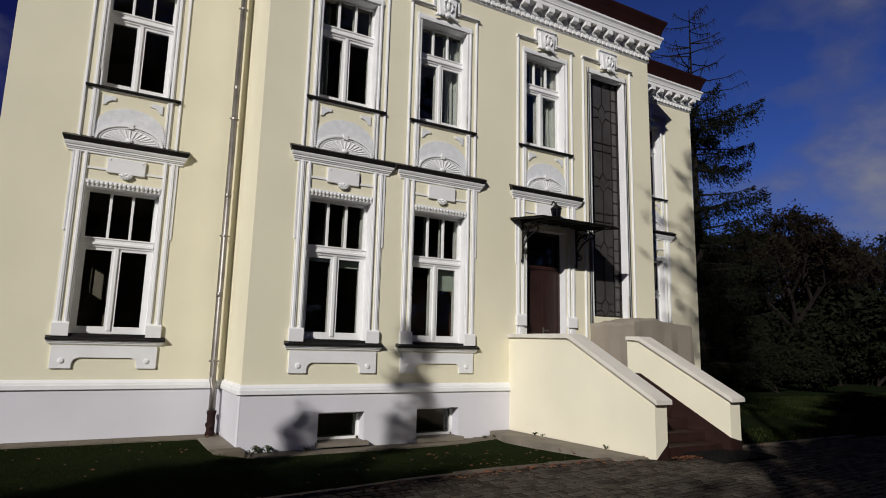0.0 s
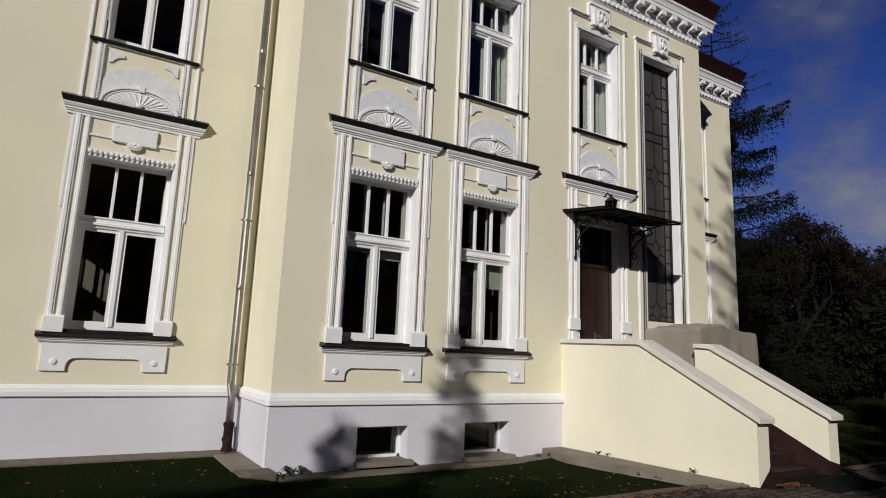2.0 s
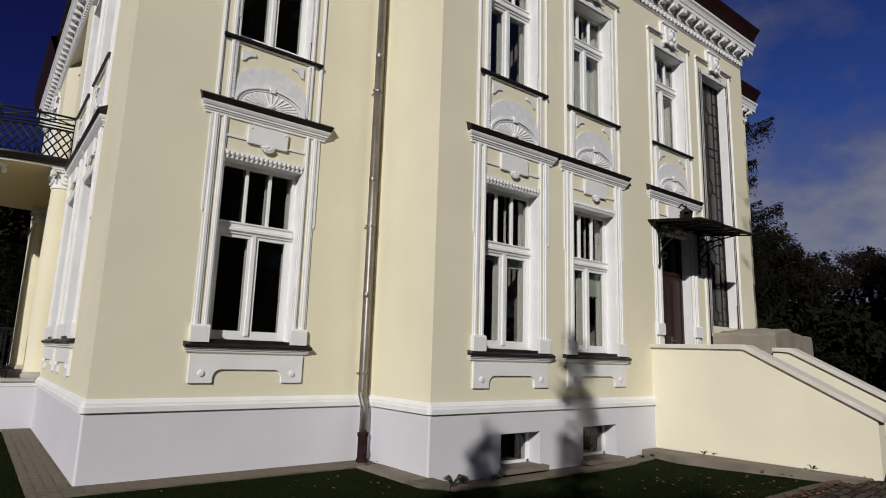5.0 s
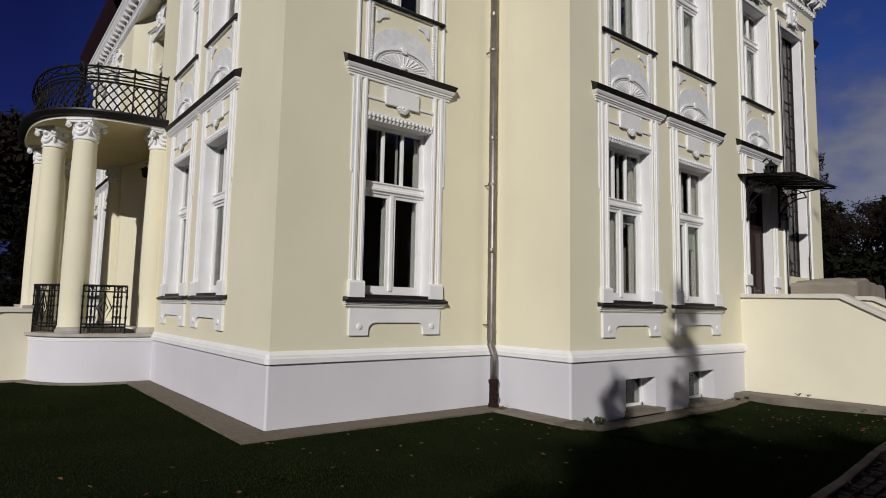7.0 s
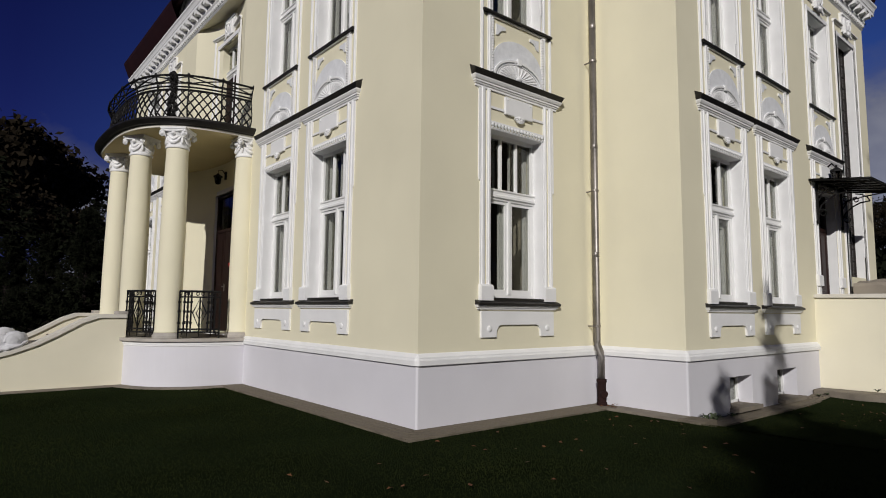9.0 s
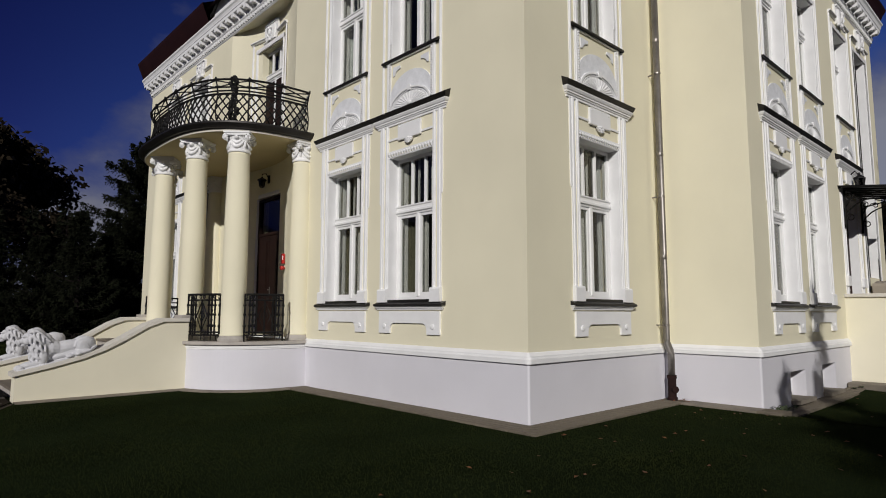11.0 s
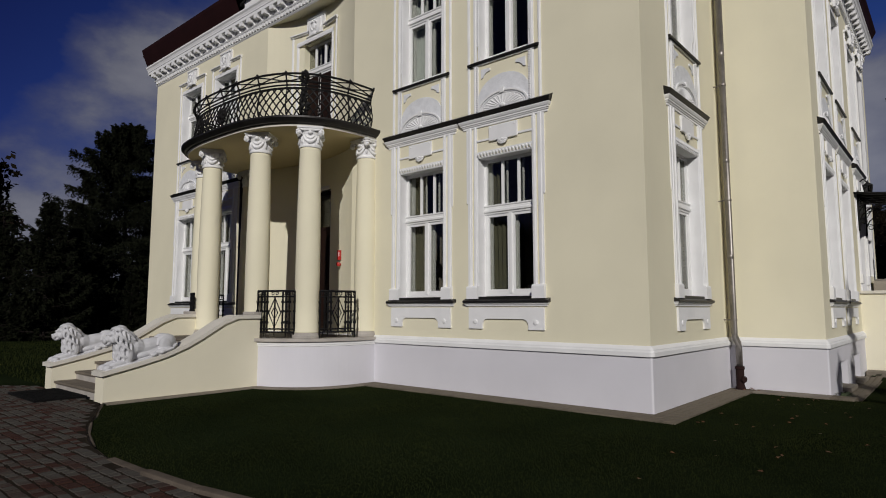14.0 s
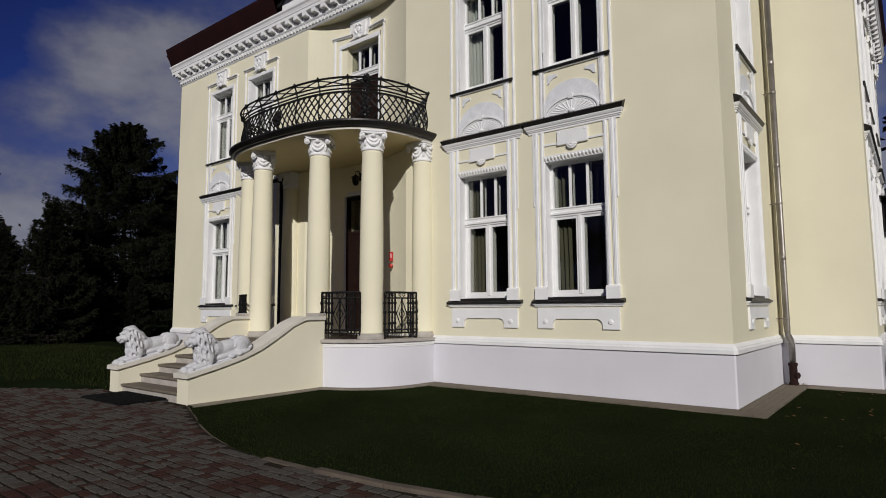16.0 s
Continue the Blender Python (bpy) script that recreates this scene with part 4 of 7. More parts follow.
for c, x0, x1, z in ((3.92, 0.08, 0.5, 3.0), (3.92, -0.45, -0.05, 3.08), (5.95, 0.08, 0.5, 2.72)):
    ob = part("roller_blind", box(c + x0, c + x1, BY + 0.34, BY + 0.355, z, 3.2, 0.004), BLIND)
    tagged(ob, "pale green roller blind partly let down behind the glass", "blind", "roller blinds")

# ---- cabinet in the room ----
cab = empty("cabinet", pose(6.42, BY + 1.25, 0.90), "brown wooden cabinet with bright handles inside the room", "cabinet")
part("body", box(-0.55, 0.55, 0.0, 0.45, 0.0, 2.15, 0.01), CABINET, cab)
for s in (-1, 1):
    a, b = sorted((s * 0.005, s * 0.54))
    leaf = part("door", box(a, b, -0.022, -0.003, 0.06, 2.12, 0.006), CABINET, cab)
    part("panel", box(a + 0.08, b - 0.08, -0.030, -0.022, 0.16, 2.02, 0.004), CABINET, leaf)
    part("handle", box(s * 0.045 - 0.010, s * 0.045 + 0.010, -0.060, -0.022, 0.90, 1.15, 0.004), PAINT, leaf, "pale handle")

# ---- downpipe at the inner corner ----
pipe = empty("downpipe", pose(0, 0, 0), "grey zinc rainwater downpipe in the corner between two walls", "downpipe")
bm = bmesh.new()
PX = 2.205
tube(bm, [(PX, 11.05, 9.0), (PX, 11.05, 1.04), (PX + 0.002, 11.045, 0.98), (PX + 0.02, 10.995, 0.84), (PX + 0.022, 10.99, 0.78), (PX + 0.022, 10.99, 0.40)], 0.058, 16)
part("pipe", bm, ZINC, pipe, smooth=True)
for z in (1.28, 3.54, 5.80, 8.06):
    bm = bmesh.new()
    lathe(bm, [(0.060, z - 0.018), (0.066, z - 0.014), (0.066, z + 0.014), (0.060, z + 0.018)], PX, 11.05, 16)
    bx(bm, PX - 0.01, PX + 0.01, 11.05, 11.23, z - 0.01, z + 0.01)
    for e in (-1, 1):
        bx(bm, PX + e * 0.075 - 0.012, PX + e * 0.075 + 0.012, 11.04, 11.06, z - 0.014, z + 0.014)
    part("clamp", bm, ZINC, pipe)
for z in (2.46, 4.30, 6.42):
    bm = bmesh.new()
    lathe(bm, [(0.059, z - 0.04), (0.0615, z - 0.036), (0.0615, z + 0.036), (0.059, z + 0.04)], PX, 11.05, 16)
    part("joint_sleeve", bm, ZINC, pipe, smooth=True)
bm = bmesh.new()
lathe(bm, [(0.075, -0.03), (0.085, 0.0), (0.085, 0.06), (0.07, 0.07), (0.07, 0.37), (0.082, 0.38), (0.082, 0.43), (0.06, 0.435)], 2.227, 10.99, 14)
tube(bm, [(2.227, 10.99, 0.2), (2.177, 10.90, 0.2)], 0.06, 12)
part("cast_shoe", bm, RUST, pipe, "rusty red-brown cast-iron shoe")


# ---- west porch ----
PC, BC = MID + 0.05, MID + 0.12


def oval(a, b, n=3.0, seg=64, mid=None):
    """Half of a squared oval round the porch's axis, from its south end to its north end, bulging west from the wall."""
    pts = []
    for k in range(seg + 1):
        t = math.pi * k / seg
        c, s = math.cos(t), math.sin(t)
        x = WX - a * abs(s) ** (2 / n)
        y = (mid or PC) - b * math.copysign(abs(c) ** (2 / n), c)
        pts.append((x, y))
    return pts


def slab(bm, pts, z0, z1):
    prism(bm, pts + [(WX + 0.30, pts[-1][1]), (WX + 0.30, pts[0][1])], z0, z1, axis="z")


bm = bmesh.new()
slab(bm, oval(2.08, 2.60), -0.3, 0.80)
tagged(part("porch_plinth", bm, PLINTH), "curved lilac-grey plinth of the entrance porch", "plinth", kind="structure")
bm = bmesh.new()
sweep(bm, oval(2.08, 2.60)[::-1], [(0.0, 0.77), (0.012, 0.775), (0.014, 0.80), (0.022, 0.806), (0.024, 0.852), (0.0, 0.86)], closed=False)
tagged(part("trim_porch", bm, WHITE), "white moulding under the porch floor edge", "moulding", kind="structure")
bm = bmesh.new()
slab(bm, oval(2.16, 2.66), 0.862, 0.92)
bmesh.ops.bevel(bm, geom=[e for e in bm.edges if abs(e.verts[0].co.z - 0.92) < 1e-4 and abs(e.verts[1].co.z - 0.92) < 1e-4], offset=0.015, segments=2, affect="EDGES")
tagged(part("floor_porch", bm, PALESTONE), "pale worn stone floor slab of the porch", "floor", kind="structure")
# added dark field: keeps the sunlit floor from bouncing light onto the soffit
bm = bmesh.new()
slab(bm, oval(1.80, 2.24), 0.921, 0.926)
tagged(part("floor_porch_tiles", bm, TILESTEP), "dark red-brown field added to the porch floor to cut bounced light", "floor", kind="structure")

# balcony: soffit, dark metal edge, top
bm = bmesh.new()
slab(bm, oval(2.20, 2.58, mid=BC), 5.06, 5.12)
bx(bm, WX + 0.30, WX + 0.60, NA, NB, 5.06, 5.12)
tagged(part("ceiling_porch", bm, SOFFIT), "ochre-cream painted soffit under the balcony, its shade deepened in the colour", "ceiling", kind="structure")
bm = bmesh.new()
sweep(bm, oval(2.20, 2.58, mid=BC)[::-1], [(0.0, 5.098), (0.035, 5.10), (0.06, 5.118), (0.09, 5.125), (0.12, 5.15), (0.165, 5.20), (0.165, 5.235), (0.14, 5.245), (-0.3, 5.30)], closed=False)
slab(bm, oval(2.12, 2.50, mid=BC), 5.13, 5.295)
bx(bm, WX + 0.30, WX + 0.60, NA, NB, 5.13, 5.295)
tagged(part("balcony_floor", bm, SHEET), "dark metal-edged balcony slab over the porch", "balcony", kind="structure")


bm = bmesh.new()
sweep(bm, oval(2.20, 2.58, mid=BC)[::-1], [(-0.04, 5.062), (0.0, 5.060), (0.012, 5.062), (0.016, 5.090), (0.022, 5.098), (0.0, 5.099)], closed=False)
tagged(part("trim_balcony", bm, COPING), "thin pale moulding under the dark balcony edge", "moulding", kind="structure")


def capital(bm, z, r):
    """An Ionic capital: square abacus, spiral volutes at its corners, a garland on each side and a collar, its top at z."""
    h = r * 1.13
    lathe(bm, [(r * 0.95, z - 0.41), (r * 1.045, z - 0.405), (r * 1.06, z - 0.385), (r * 1.045, z - 0.365), (r * 0.96, z - 0.355), (r * 0.95, z - 0.26), (r * 0.98, z - 0.16), (r * 1.08, z - 0.09), (r * 1.08, z - 0.05)], seg=28)
    for k in range(4):
        t0 = math.pi / 2 * k
        d, s = Vector((math.cos(t0), math.sin(t0), 0)), Vector((-math.sin(t0), math.cos(t0), 0))
        for e in (-1, 1):
            # a volute turns inwards on each side of the face
            c = d * (h - 0.012) + s * (e * (h - 0.035)) + Vector((0, 0, z - 0.125))
            pts = []
            for q in range(20):
                t = q / 19 * 3.4 * math.pi
                w = 0.066 * (1 - q / 22)
                pts.append(c + s * (e * w * math.sin(t)) + Vector((0, 0, w * math.cos(t))))
            tube(bm, pts, [0.017 - 0.005 * q / 19 for q in range(20)], 6)
            ball(bm, c, (0.045, 0.045, 0.05), u=10, v=8)
        # the band between the volutes, the egg under it, and the garland with its leaf
        tube(bm, [d * (h - 0.004) + s * (h * 0.75 * q / 4) + Vector((0, 0, z - 0.068 - 0.012 * (1 - (q / 4) ** 2))) for q in range(-4, 5)], 0.012, 6)
        ball(bm, d * (r * 1.04) + Vector((0, 0, z - 0.125)), (0.05, 0.05, 0.04), u=10, v=6)
        pts = []
        for q in range(13):
            u = q / 6 - 1
            t = t0 + u * 0.66
            pts.append((math.cos(t) * r * 1.03, math.sin(t) * r * 1.03, z - 0.18 - 0.13 * (1 - u * u)))
        tube(bm, pts, [0.012 + 0.022 * (1 - abs(q / 6 - 1)) for q in range(13)], 7)
        pts = []
        for q in range(9):
            u = q / 4 - 1
            t = t0 + u * 0.42
            pts.append((math.cos(t) * r * 1.0, math.sin(t) * r * 1.0, z - 0.17 - 0.06 * (1 - u * u)))
        tube(bm, pts, [0.008 + 0.014 * (1 - abs(q / 4 - 1)) for q in range(9)], 6)
        t = t0 + math.pi / 4
        ball(bm, (math.cos(t) * r, math.sin(t) * r, z - 0.25), (0.03, 0.03, 0.075), u=8, v=6)


def column(m, label):
    col = empty("column", m, label, "column", "porch columns")
    bm = bmesh.new()
    lathe(bm, [(0.245, 1.03), (0.245, 1.05), (0.232, 1.07), (0.232, 1.6), (0.236, 2.2), (0.232, 3.0), (0.218, 4.0), (0.205, 4.60), (0.205, 4.66)], seg=32)
    part("shaft", bm, YELLOW, col, "smooth cream-yellow shaft", smooth=True)
    bm = bmesh.new()
    lathe(bm, [(0.265, 0.92), (0.27, 0.93), (0.27, 0.975), (0.26, 0.99), (0.24, 1.035)], seg=32)
    part("base", bm, PALESTONE, col, "pale stone base disc")
    bm = bmesh.new()
    capital(bm, 5.055, 0.215)
    cap = part("capital", bm, WHITE, col, "white Ionic capital with volutes")
    h = 0.215 * 1.13
    bm = bmesh.new()
    for e, z0, z1 in ((0.012, 5.02, 5.055), (-0.004, 4.995, 5.02)):
        bx(bm, -h - e, h + e, -h - e, h + e, z0, z1)
    part("abacus", bm, WHITE, cap)
    return col


COLS = [(-2.72, PC - 2.10), (-3.13, PC - 0.98), (-3.13, PC + 0.98), (-2.72, PC + 2.10)]
first_col = column(pose(*COLS[0], 0, 0, 0, 50), "round cream-yellow porch column with white Ionic capital")
for p, turn in zip(COLS[1:], (36, -36, -62)):
    copy_thing(first_col, pose(*p, 0, 0, 0, turn))
for y in (NA - 0.52, NB + 0.52):
    copy_thing(first_col, pose(WX - 0.04, y, 0))["label"] = "half-round engaged cream-yellow column with white capital on the house wall"


# porch railings between the columns, on the floor edge
def along(pts, s0, s1, n):
    """n + 1 points evenly spaced along a polyline between two fractions of its length."""
    ls = [0.0]
    for a, b in zip(pts, pts[1:]):
        ls.append(ls[-1] + math.dist(a, b))
    out = []
    for k in range(n + 1):
        s = (s0 + (s1 - s0) * k / n) * ls[-1]
        i = max(j for j in range(len(ls)) if ls[j] <= s + 1e-9)
        i = min(i, len(pts) - 2)
        f = (s - ls[i]) / max(1e-9, ls[i + 1] - ls[i])
        out.append((pts[i][0] + (pts[i + 1][0] - pts[i][0]) * f, pts[i][1] + (pts[i + 1][1] - pts[i][1]) * f))
    return out


EDGE = oval(2.02, 2.56, seg=160)


def railing(s0, s1, label):
    r = empty("railing", pose(0, 0, 0), label, "railing", "porch railings")
    n = 24
    line = along(EDGE, s0, s1, n)
    for z, name in ((1.83, "top_rail"), (1.72, "upper_rail"), (1.10, "lower_rail"), (1.04, "bottom_rail")):
        bm = bmesh.new()
        tube(bm, [(x, y, z) for x, y in line], 0.017 if name != "top_rail" else 0.023, 6)
        part(name, bm, IRON, r)
    for k in (0, 3, 5, 7, 17, 19, 21, 24):
        x, y = line[k]
        bm = bmesh.new()
        bx(bm, x - 0.013, x + 0.013, y - 0.013, y + 0.013, 0.92 if k in (0, n) else 1.04, 1.83)
        for z in (1.2, 1.42, 1.6):
            bx(bm, x - 0.022, x + 0.022, y - 0.022, y + 0.022, z, z + 0.04)
        part("bar", bm, IRON, r)
    seg = line[7:18]
    mx, my = seg[5]
    bm = bmesh.new()
    tube(bm, [(mx, my, 1.12), (*seg[9], 1.41), (mx, my, 1.70), (*seg[1], 1.41)], 0.014, 5, True)
    tube(bm, [(mx, my, 1.28), (*seg[7], 1.41), (mx, my, 1.54), (*seg[3], 1.41)], 0.012, 5, True)
    part("diamond", bm, IRON, r)
    bm = bmesh.new()
    bx(bm, mx - 0.012, mx + 0.012, my - 0.012, my + 0.012, 1.04, 1.72)
    part("bar", bm, IRON, r)
    for k0, k1 in ((3, 7), (17, 21)):
        for z in (1.24, 1.43, 1.61):
            bm = bmesh.new()
            tube(bm, [(*line[k], z) for k in range(k0, k1 + 1)], 0.013, 5)
            part("tie", bm, IRON, r)
        for z in (1.17, 1.335, 1.52, 1.665):
            bm = bmesh.new()
            ball(bm, (*line[k0 + 2], z), (0.023, 0.023, 0.060), u=8, v=6)
            part("spindle", bm, IRON, r)
    for k0 in (2, 5, 12, 19, 22):
        bm = bmesh.new()
        qx, qy = line[k0]
        for s in (1, -1):
            q = Vector(line[k0 + s]) - Vector((qx, qy))
            q.normalize()
            tube(bm, [(qx + q.x * (0.042 + 0.034 * math.sin(t) * (1 - t / 14)), qy + q.y * (0.042 + 0.034 * math.sin(t) * (1 - t / 14)), 1.79 + 0.05 * math.cos(t) * (1 - t / 14)) for t in [j * 0.6 for j in range(14)]], 0.009, 5)
        part("scroll", bm, IRON, r)
        bm = bmesh.new()
        tube(bm, [(qx, qy, 0.95), (qx, qy, 1.06)], [0.006, 0.014], 5)
        part("drop_finial", bm, IRON, r)


for s0, s1 in ((0.068, 0.164), (0.226, 0.332), (0.668, 0.774), (0.80, 0.932)):
    railing(s0, s1, "black wrought-iron porch railing with diamond and scroll pattern")


# balcony railing: a pot-bellied basket
def belly(z):
    """How far the basket stands out at a height above the balcony floor: a belly, a waist, a flared top."""
    ks = ((5.30, 0.0), (5.42, 0.075), (5.55, 0.095), (5.75, 0.06), (5.90, 0.03), (6.02, 0.055), (6.16, 0.12), (6.35, 0.16))
    for (z0, a), (z1, b) in zip(ks, ks[1:]):
        if z <= z1:
            s = max(0.0, (z - z0) / (z1 - z0))
            return a + (b - a) * s * s * (3 - 2 * s)
    return ks[-1][1]


BLINE = along(oval(2.02, 2.40, seg=200, mid=BC), 0.0, 1.0, 240)


def basket(i, z):
    i = max(0, min(len(BLINE) - 1, i))
    p = Vector(BLINE[i])
    a, b = Vector(BLINE[max(0, i - 1)]), Vector(BLINE[min(len(BLINE) - 1, i + 1)])
    t = (b - a).normalized()
    nrm = Vector((-t.y, t.x)) if (Vector((-t.y, t.x)).dot(p - Vector((WX, BC))) > 0) else Vector((t.y, -t.x))
    q = p + nrm * belly(z)
    return Vector((q.x, q.y, z))


balc = empty("balcony_railing", pose(0, 0, 0), "black wrought-iron bow-fronted balcony railing with lattice bars", "railing")
N = len(BLINE) - 1
for z, rad, name in ((5.31, 0.022, "bottom_rail"), (5.90, 0.023, "lattice_rail"), (5.96, 0.017, "middle_rail"), (6.03, 0.016, "middle_rail"), (6.17, 0.022, "top_rail")):
    bm = bmesh.new()
    tube(bm, [basket(i, z) for i in range(0, N + 1, 2)], rad, 6)
    part(name, bm, IRON, balc)
STEP, SPAN = 5, 14
for s in (1, -1):
    for i0 in range(-SPAN, N + SPAN, STEP):
        pts = []
        for k in range(8):
            i = i0 + s * SPAN * k / 7
            if 0 <= i <= N:
                lo = int(math.floor(i))
                z = 5.31 + 0.59 * k / 7
                pts.append(basket(lo, z).lerp(basket(min(N, lo + 1), z), i - lo))
        if len(pts) > 1:
            bm = bmesh.new()
            tube(bm, pts, 0.0155, 5)
            part("lattice_bar", bm, IRON, balc)
for i0 in range(0, N + 1, 20):
    bm = bmesh.new()
    tube(bm, [basket(i0, 5.30 + 0.87 * k / 9) for k in range(10)], 0.017, 6)
    for z in (6.04, 6.17):
        for e in (-1, 1):
            ball(bm, basket(i0 + e, z), (0.03, 0.03, 0.026), u=8, v=6)
    ball(bm, basket(i0, 6.19), (0.026, 0.026, 0.04), u=8, v=6)
    part("upright", bm, IRON, balc)
    if i0 < N:
        for a, b in ((6.03, 6.15), (6.15, 6.03)):
            bm = bmesh.new()
            tube(bm, [basket(i0 + 2 * k, a + (b - a) * k / 10) for k in range(11)], 0.014, 5)
            part("brace", bm, IRON, balc)
for i0 in (min(range(N + 1), key=lambda i: math.dist(BLINE[i], (-2.93, 17.4))), min(range(N + 1), key=lambda i: math.dist(BLINE[i], (-2.93, 2 * BC - 17.4)))):
    bm = bmesh.new()
    for e in (-1, 1):
        tube(bm, [basket(i0 + e, 5.30 + 0.92 * k / 11) for k in range(12)], 0.016, 6)
    ro = random.Random(i0)
    for low, high, wide, count in ((5.34, 5.66, 3.2, 16), (5.66, 6.02, 1.2, 9), (6.02, 6.20, 2.6, 9)):
        for k in range(count):
            u = k / (count - 1)
            h = low + (high - low) * u
            w = wide * math.sin(math.pi * (0.12 + 0.76 * u)) * ro.uniform(0.3, 1.0)
            e = 1 if k % 2 else -1
            ball(bm, basket(i0 + round(e * w), h), (0.050, 0.030, 0.062), Euler((ro.uniform(-0.5, 0.5), e * ro.uniform(0.4, 1.1), ro.uniform(0, 3))), u=8, v=5)
    part("ornament_post", bm, IRON, balc, "cast-iron post with leaf ornaments")
bm = bmesh.new()
for k in range(9):
    t = 2 * math.pi * k / 9
    ball(bm, basket(120 + round(3.2 * math.cos(t)), 5.60 + 0.13 * math.sin(t)), (0.045, 0.045, 0.05), u=8, v=6)
ball(bm, basket(120, 5.60), (0.06, 0.06, 0.06), u=8, v=6)
part("rosette", bm, IRON, balc, "dark cast-iron leaf rosette")

# second downpipe, on the wall beside the porch
pipe2 = empty("downpipe", pose(-1.45, 22.14, 0), "dark brown rainwater downpipe on the wall beside the porch", "downpipe")
bm = bmesh.new()
tube(bm, [(0, 0, 5.06), (0, 0, 1.0), (-0.03, 0, 0.86), (-0.03, 0, 0.02)], 0.045, 12)
part("pipe", bm, SHEET, pipe2, smooth=True)
for z in (1.5, 3.1, 4.7):
    bm = bmesh.new()
    lathe(bm, [(0.046, z - 0.02), (0.053, z - 0.016), (0.053, z + 0.016), (0.046, z + 0.02)], 0, 0, 12)
    bx(bm, 0.0, 0.09, -0.01, 0.01, z - 0.01, z + 0.01)
    part("clamp", bm, SHEET, pipe2)

# porch lamp, wall sign
lamp = empty("porch_lamp", pose(-1.19, 19.56, 4.84), "dark iron lantern on the wall over the porch door", "lamp")
bm = bmesh.new()
tube(bm, [(0.19, 0, -0.10), (0.10, 0, 0.03), (0.0, 0, 0.0), (0.0, 0, -0.08)], 0.012, 6)
bx(bm, 0.17, 0.20, -0.05, 0.05, -0.20, 0.0)
part("arm", bm, IRON, lamp)
bm = bmesh.new()
lathe(bm, [(0.02, -0.07), (0.03, -0.09), (0.115, -0.14), (0.115, -0.155), (0.09, -0.157)], seg=8)
part("cap", bm, IRON, lamp)
bm = bmesh.new()
lathe(bm, [(0.092, -0.157), (0.07, -0.31), (0.03, -0.34)], seg=8)
part("glass_body", bm, CANOPY, lamp)
sign = empty("fire_sign", pose(WX + 0.16, PC - 1.2, 2.42, 0, 0, -90 + 22), "red fire-equipment sign plate on the porch wall", "sign")
part("plate", box(-0.045, 0.045, -0.02, 0.0, 0.16, 0.38, 0.003), REDSIGN, sign)
part("bars", box(-0.008, 0.008, -0.024, -0.018, 0.24, 0.34), WHITE, sign)
bm = bmesh.new()
lathe(bm, [(0.045, 0.0), (0.045, 0.07), (0.02, 0.08)], seg=14)
bmesh.ops.transform(bm, matrix=pose(0, 0.0, 0.06, 90), verts=bm.verts)
part("call_button", bm, REDSIGN, sign)

# ---- west stairs ----
WS = [(-3.30, -0.3), (-3.30, 1.30), (-3.78, 1.30), (-4.05, 1.20), (-4.45, 0.96), (-4.75, 0.80), (-5.10, 0.665), (-5.55, 0.545), (-6.06, 0.43), (-6.06, -0.3)]


def stair_wall(name, y0, y1, label):
    w = empty(name, pose(0, 0, 0), label, "stair wall", "stair walls of the porch")
    bm = bmesh.new()
    prism(bm, WS, y0, y1)
    part("wall_body", bm, YELLOW2, w)
    bm = bmesh.new()
    top = WS[1:-1]
    top = [(top[0][0], top[0][1])] + top[1:-1] + [(top[-1][0] - 0.05, top[-1][1] - 0.01)]
    prism(bm, top + [(x, z + 0.07) for x, z in reversed(top)], y0 - 0.04, y1 + 0.04)
    part("coping", bm, COPING, w, "pale coping slab")
    part("pad", box(-3.46, -3.28, y0 - 0.02, y1 + 0.02, 1.371, 1.43, 0.01), PALESTONE, w)
    return w


stair_wall("stair_wall", PC - 1.40, PC - 1.06, "cream-yellow sloping stair wall with a pale coping and a lion")
stair_wall("stair_wall", PC + 1.06, PC + 1.40, "cream-yellow sloping stair wall with a pale coping and a lion")
west_stair = empty("entrance_stairs", pose(0, 0, 0), "grey-brown stone steps up to the porch", "stairs")
for k in range(5):
    z = 0.165 + 0.155 * k
    x0 = -6.02 + 0.335 * k
    part("riser", box(x0 + 0.035, -3.40, PC - 1.05, PC + 1.05, z - 0.155 if k else -0.2, z - 0.046), PALESTONE, west_stair)
    part("tread", box(x0, x0 + 0.42, PC - 1.055, PC + 1.055, z - 0.045, z, 0.012), STONE, west_stair)
part("riser", box(-4.31, -3.40, PC - 1.05, PC + 1.05, 0.786, 0.874), PALESTONE, west_stair)
part("tread", box(-4.345, -3.30, PC - 1.055, PC + 1.055, 0.875, 0.918, 0.012), STONE, west_stair)


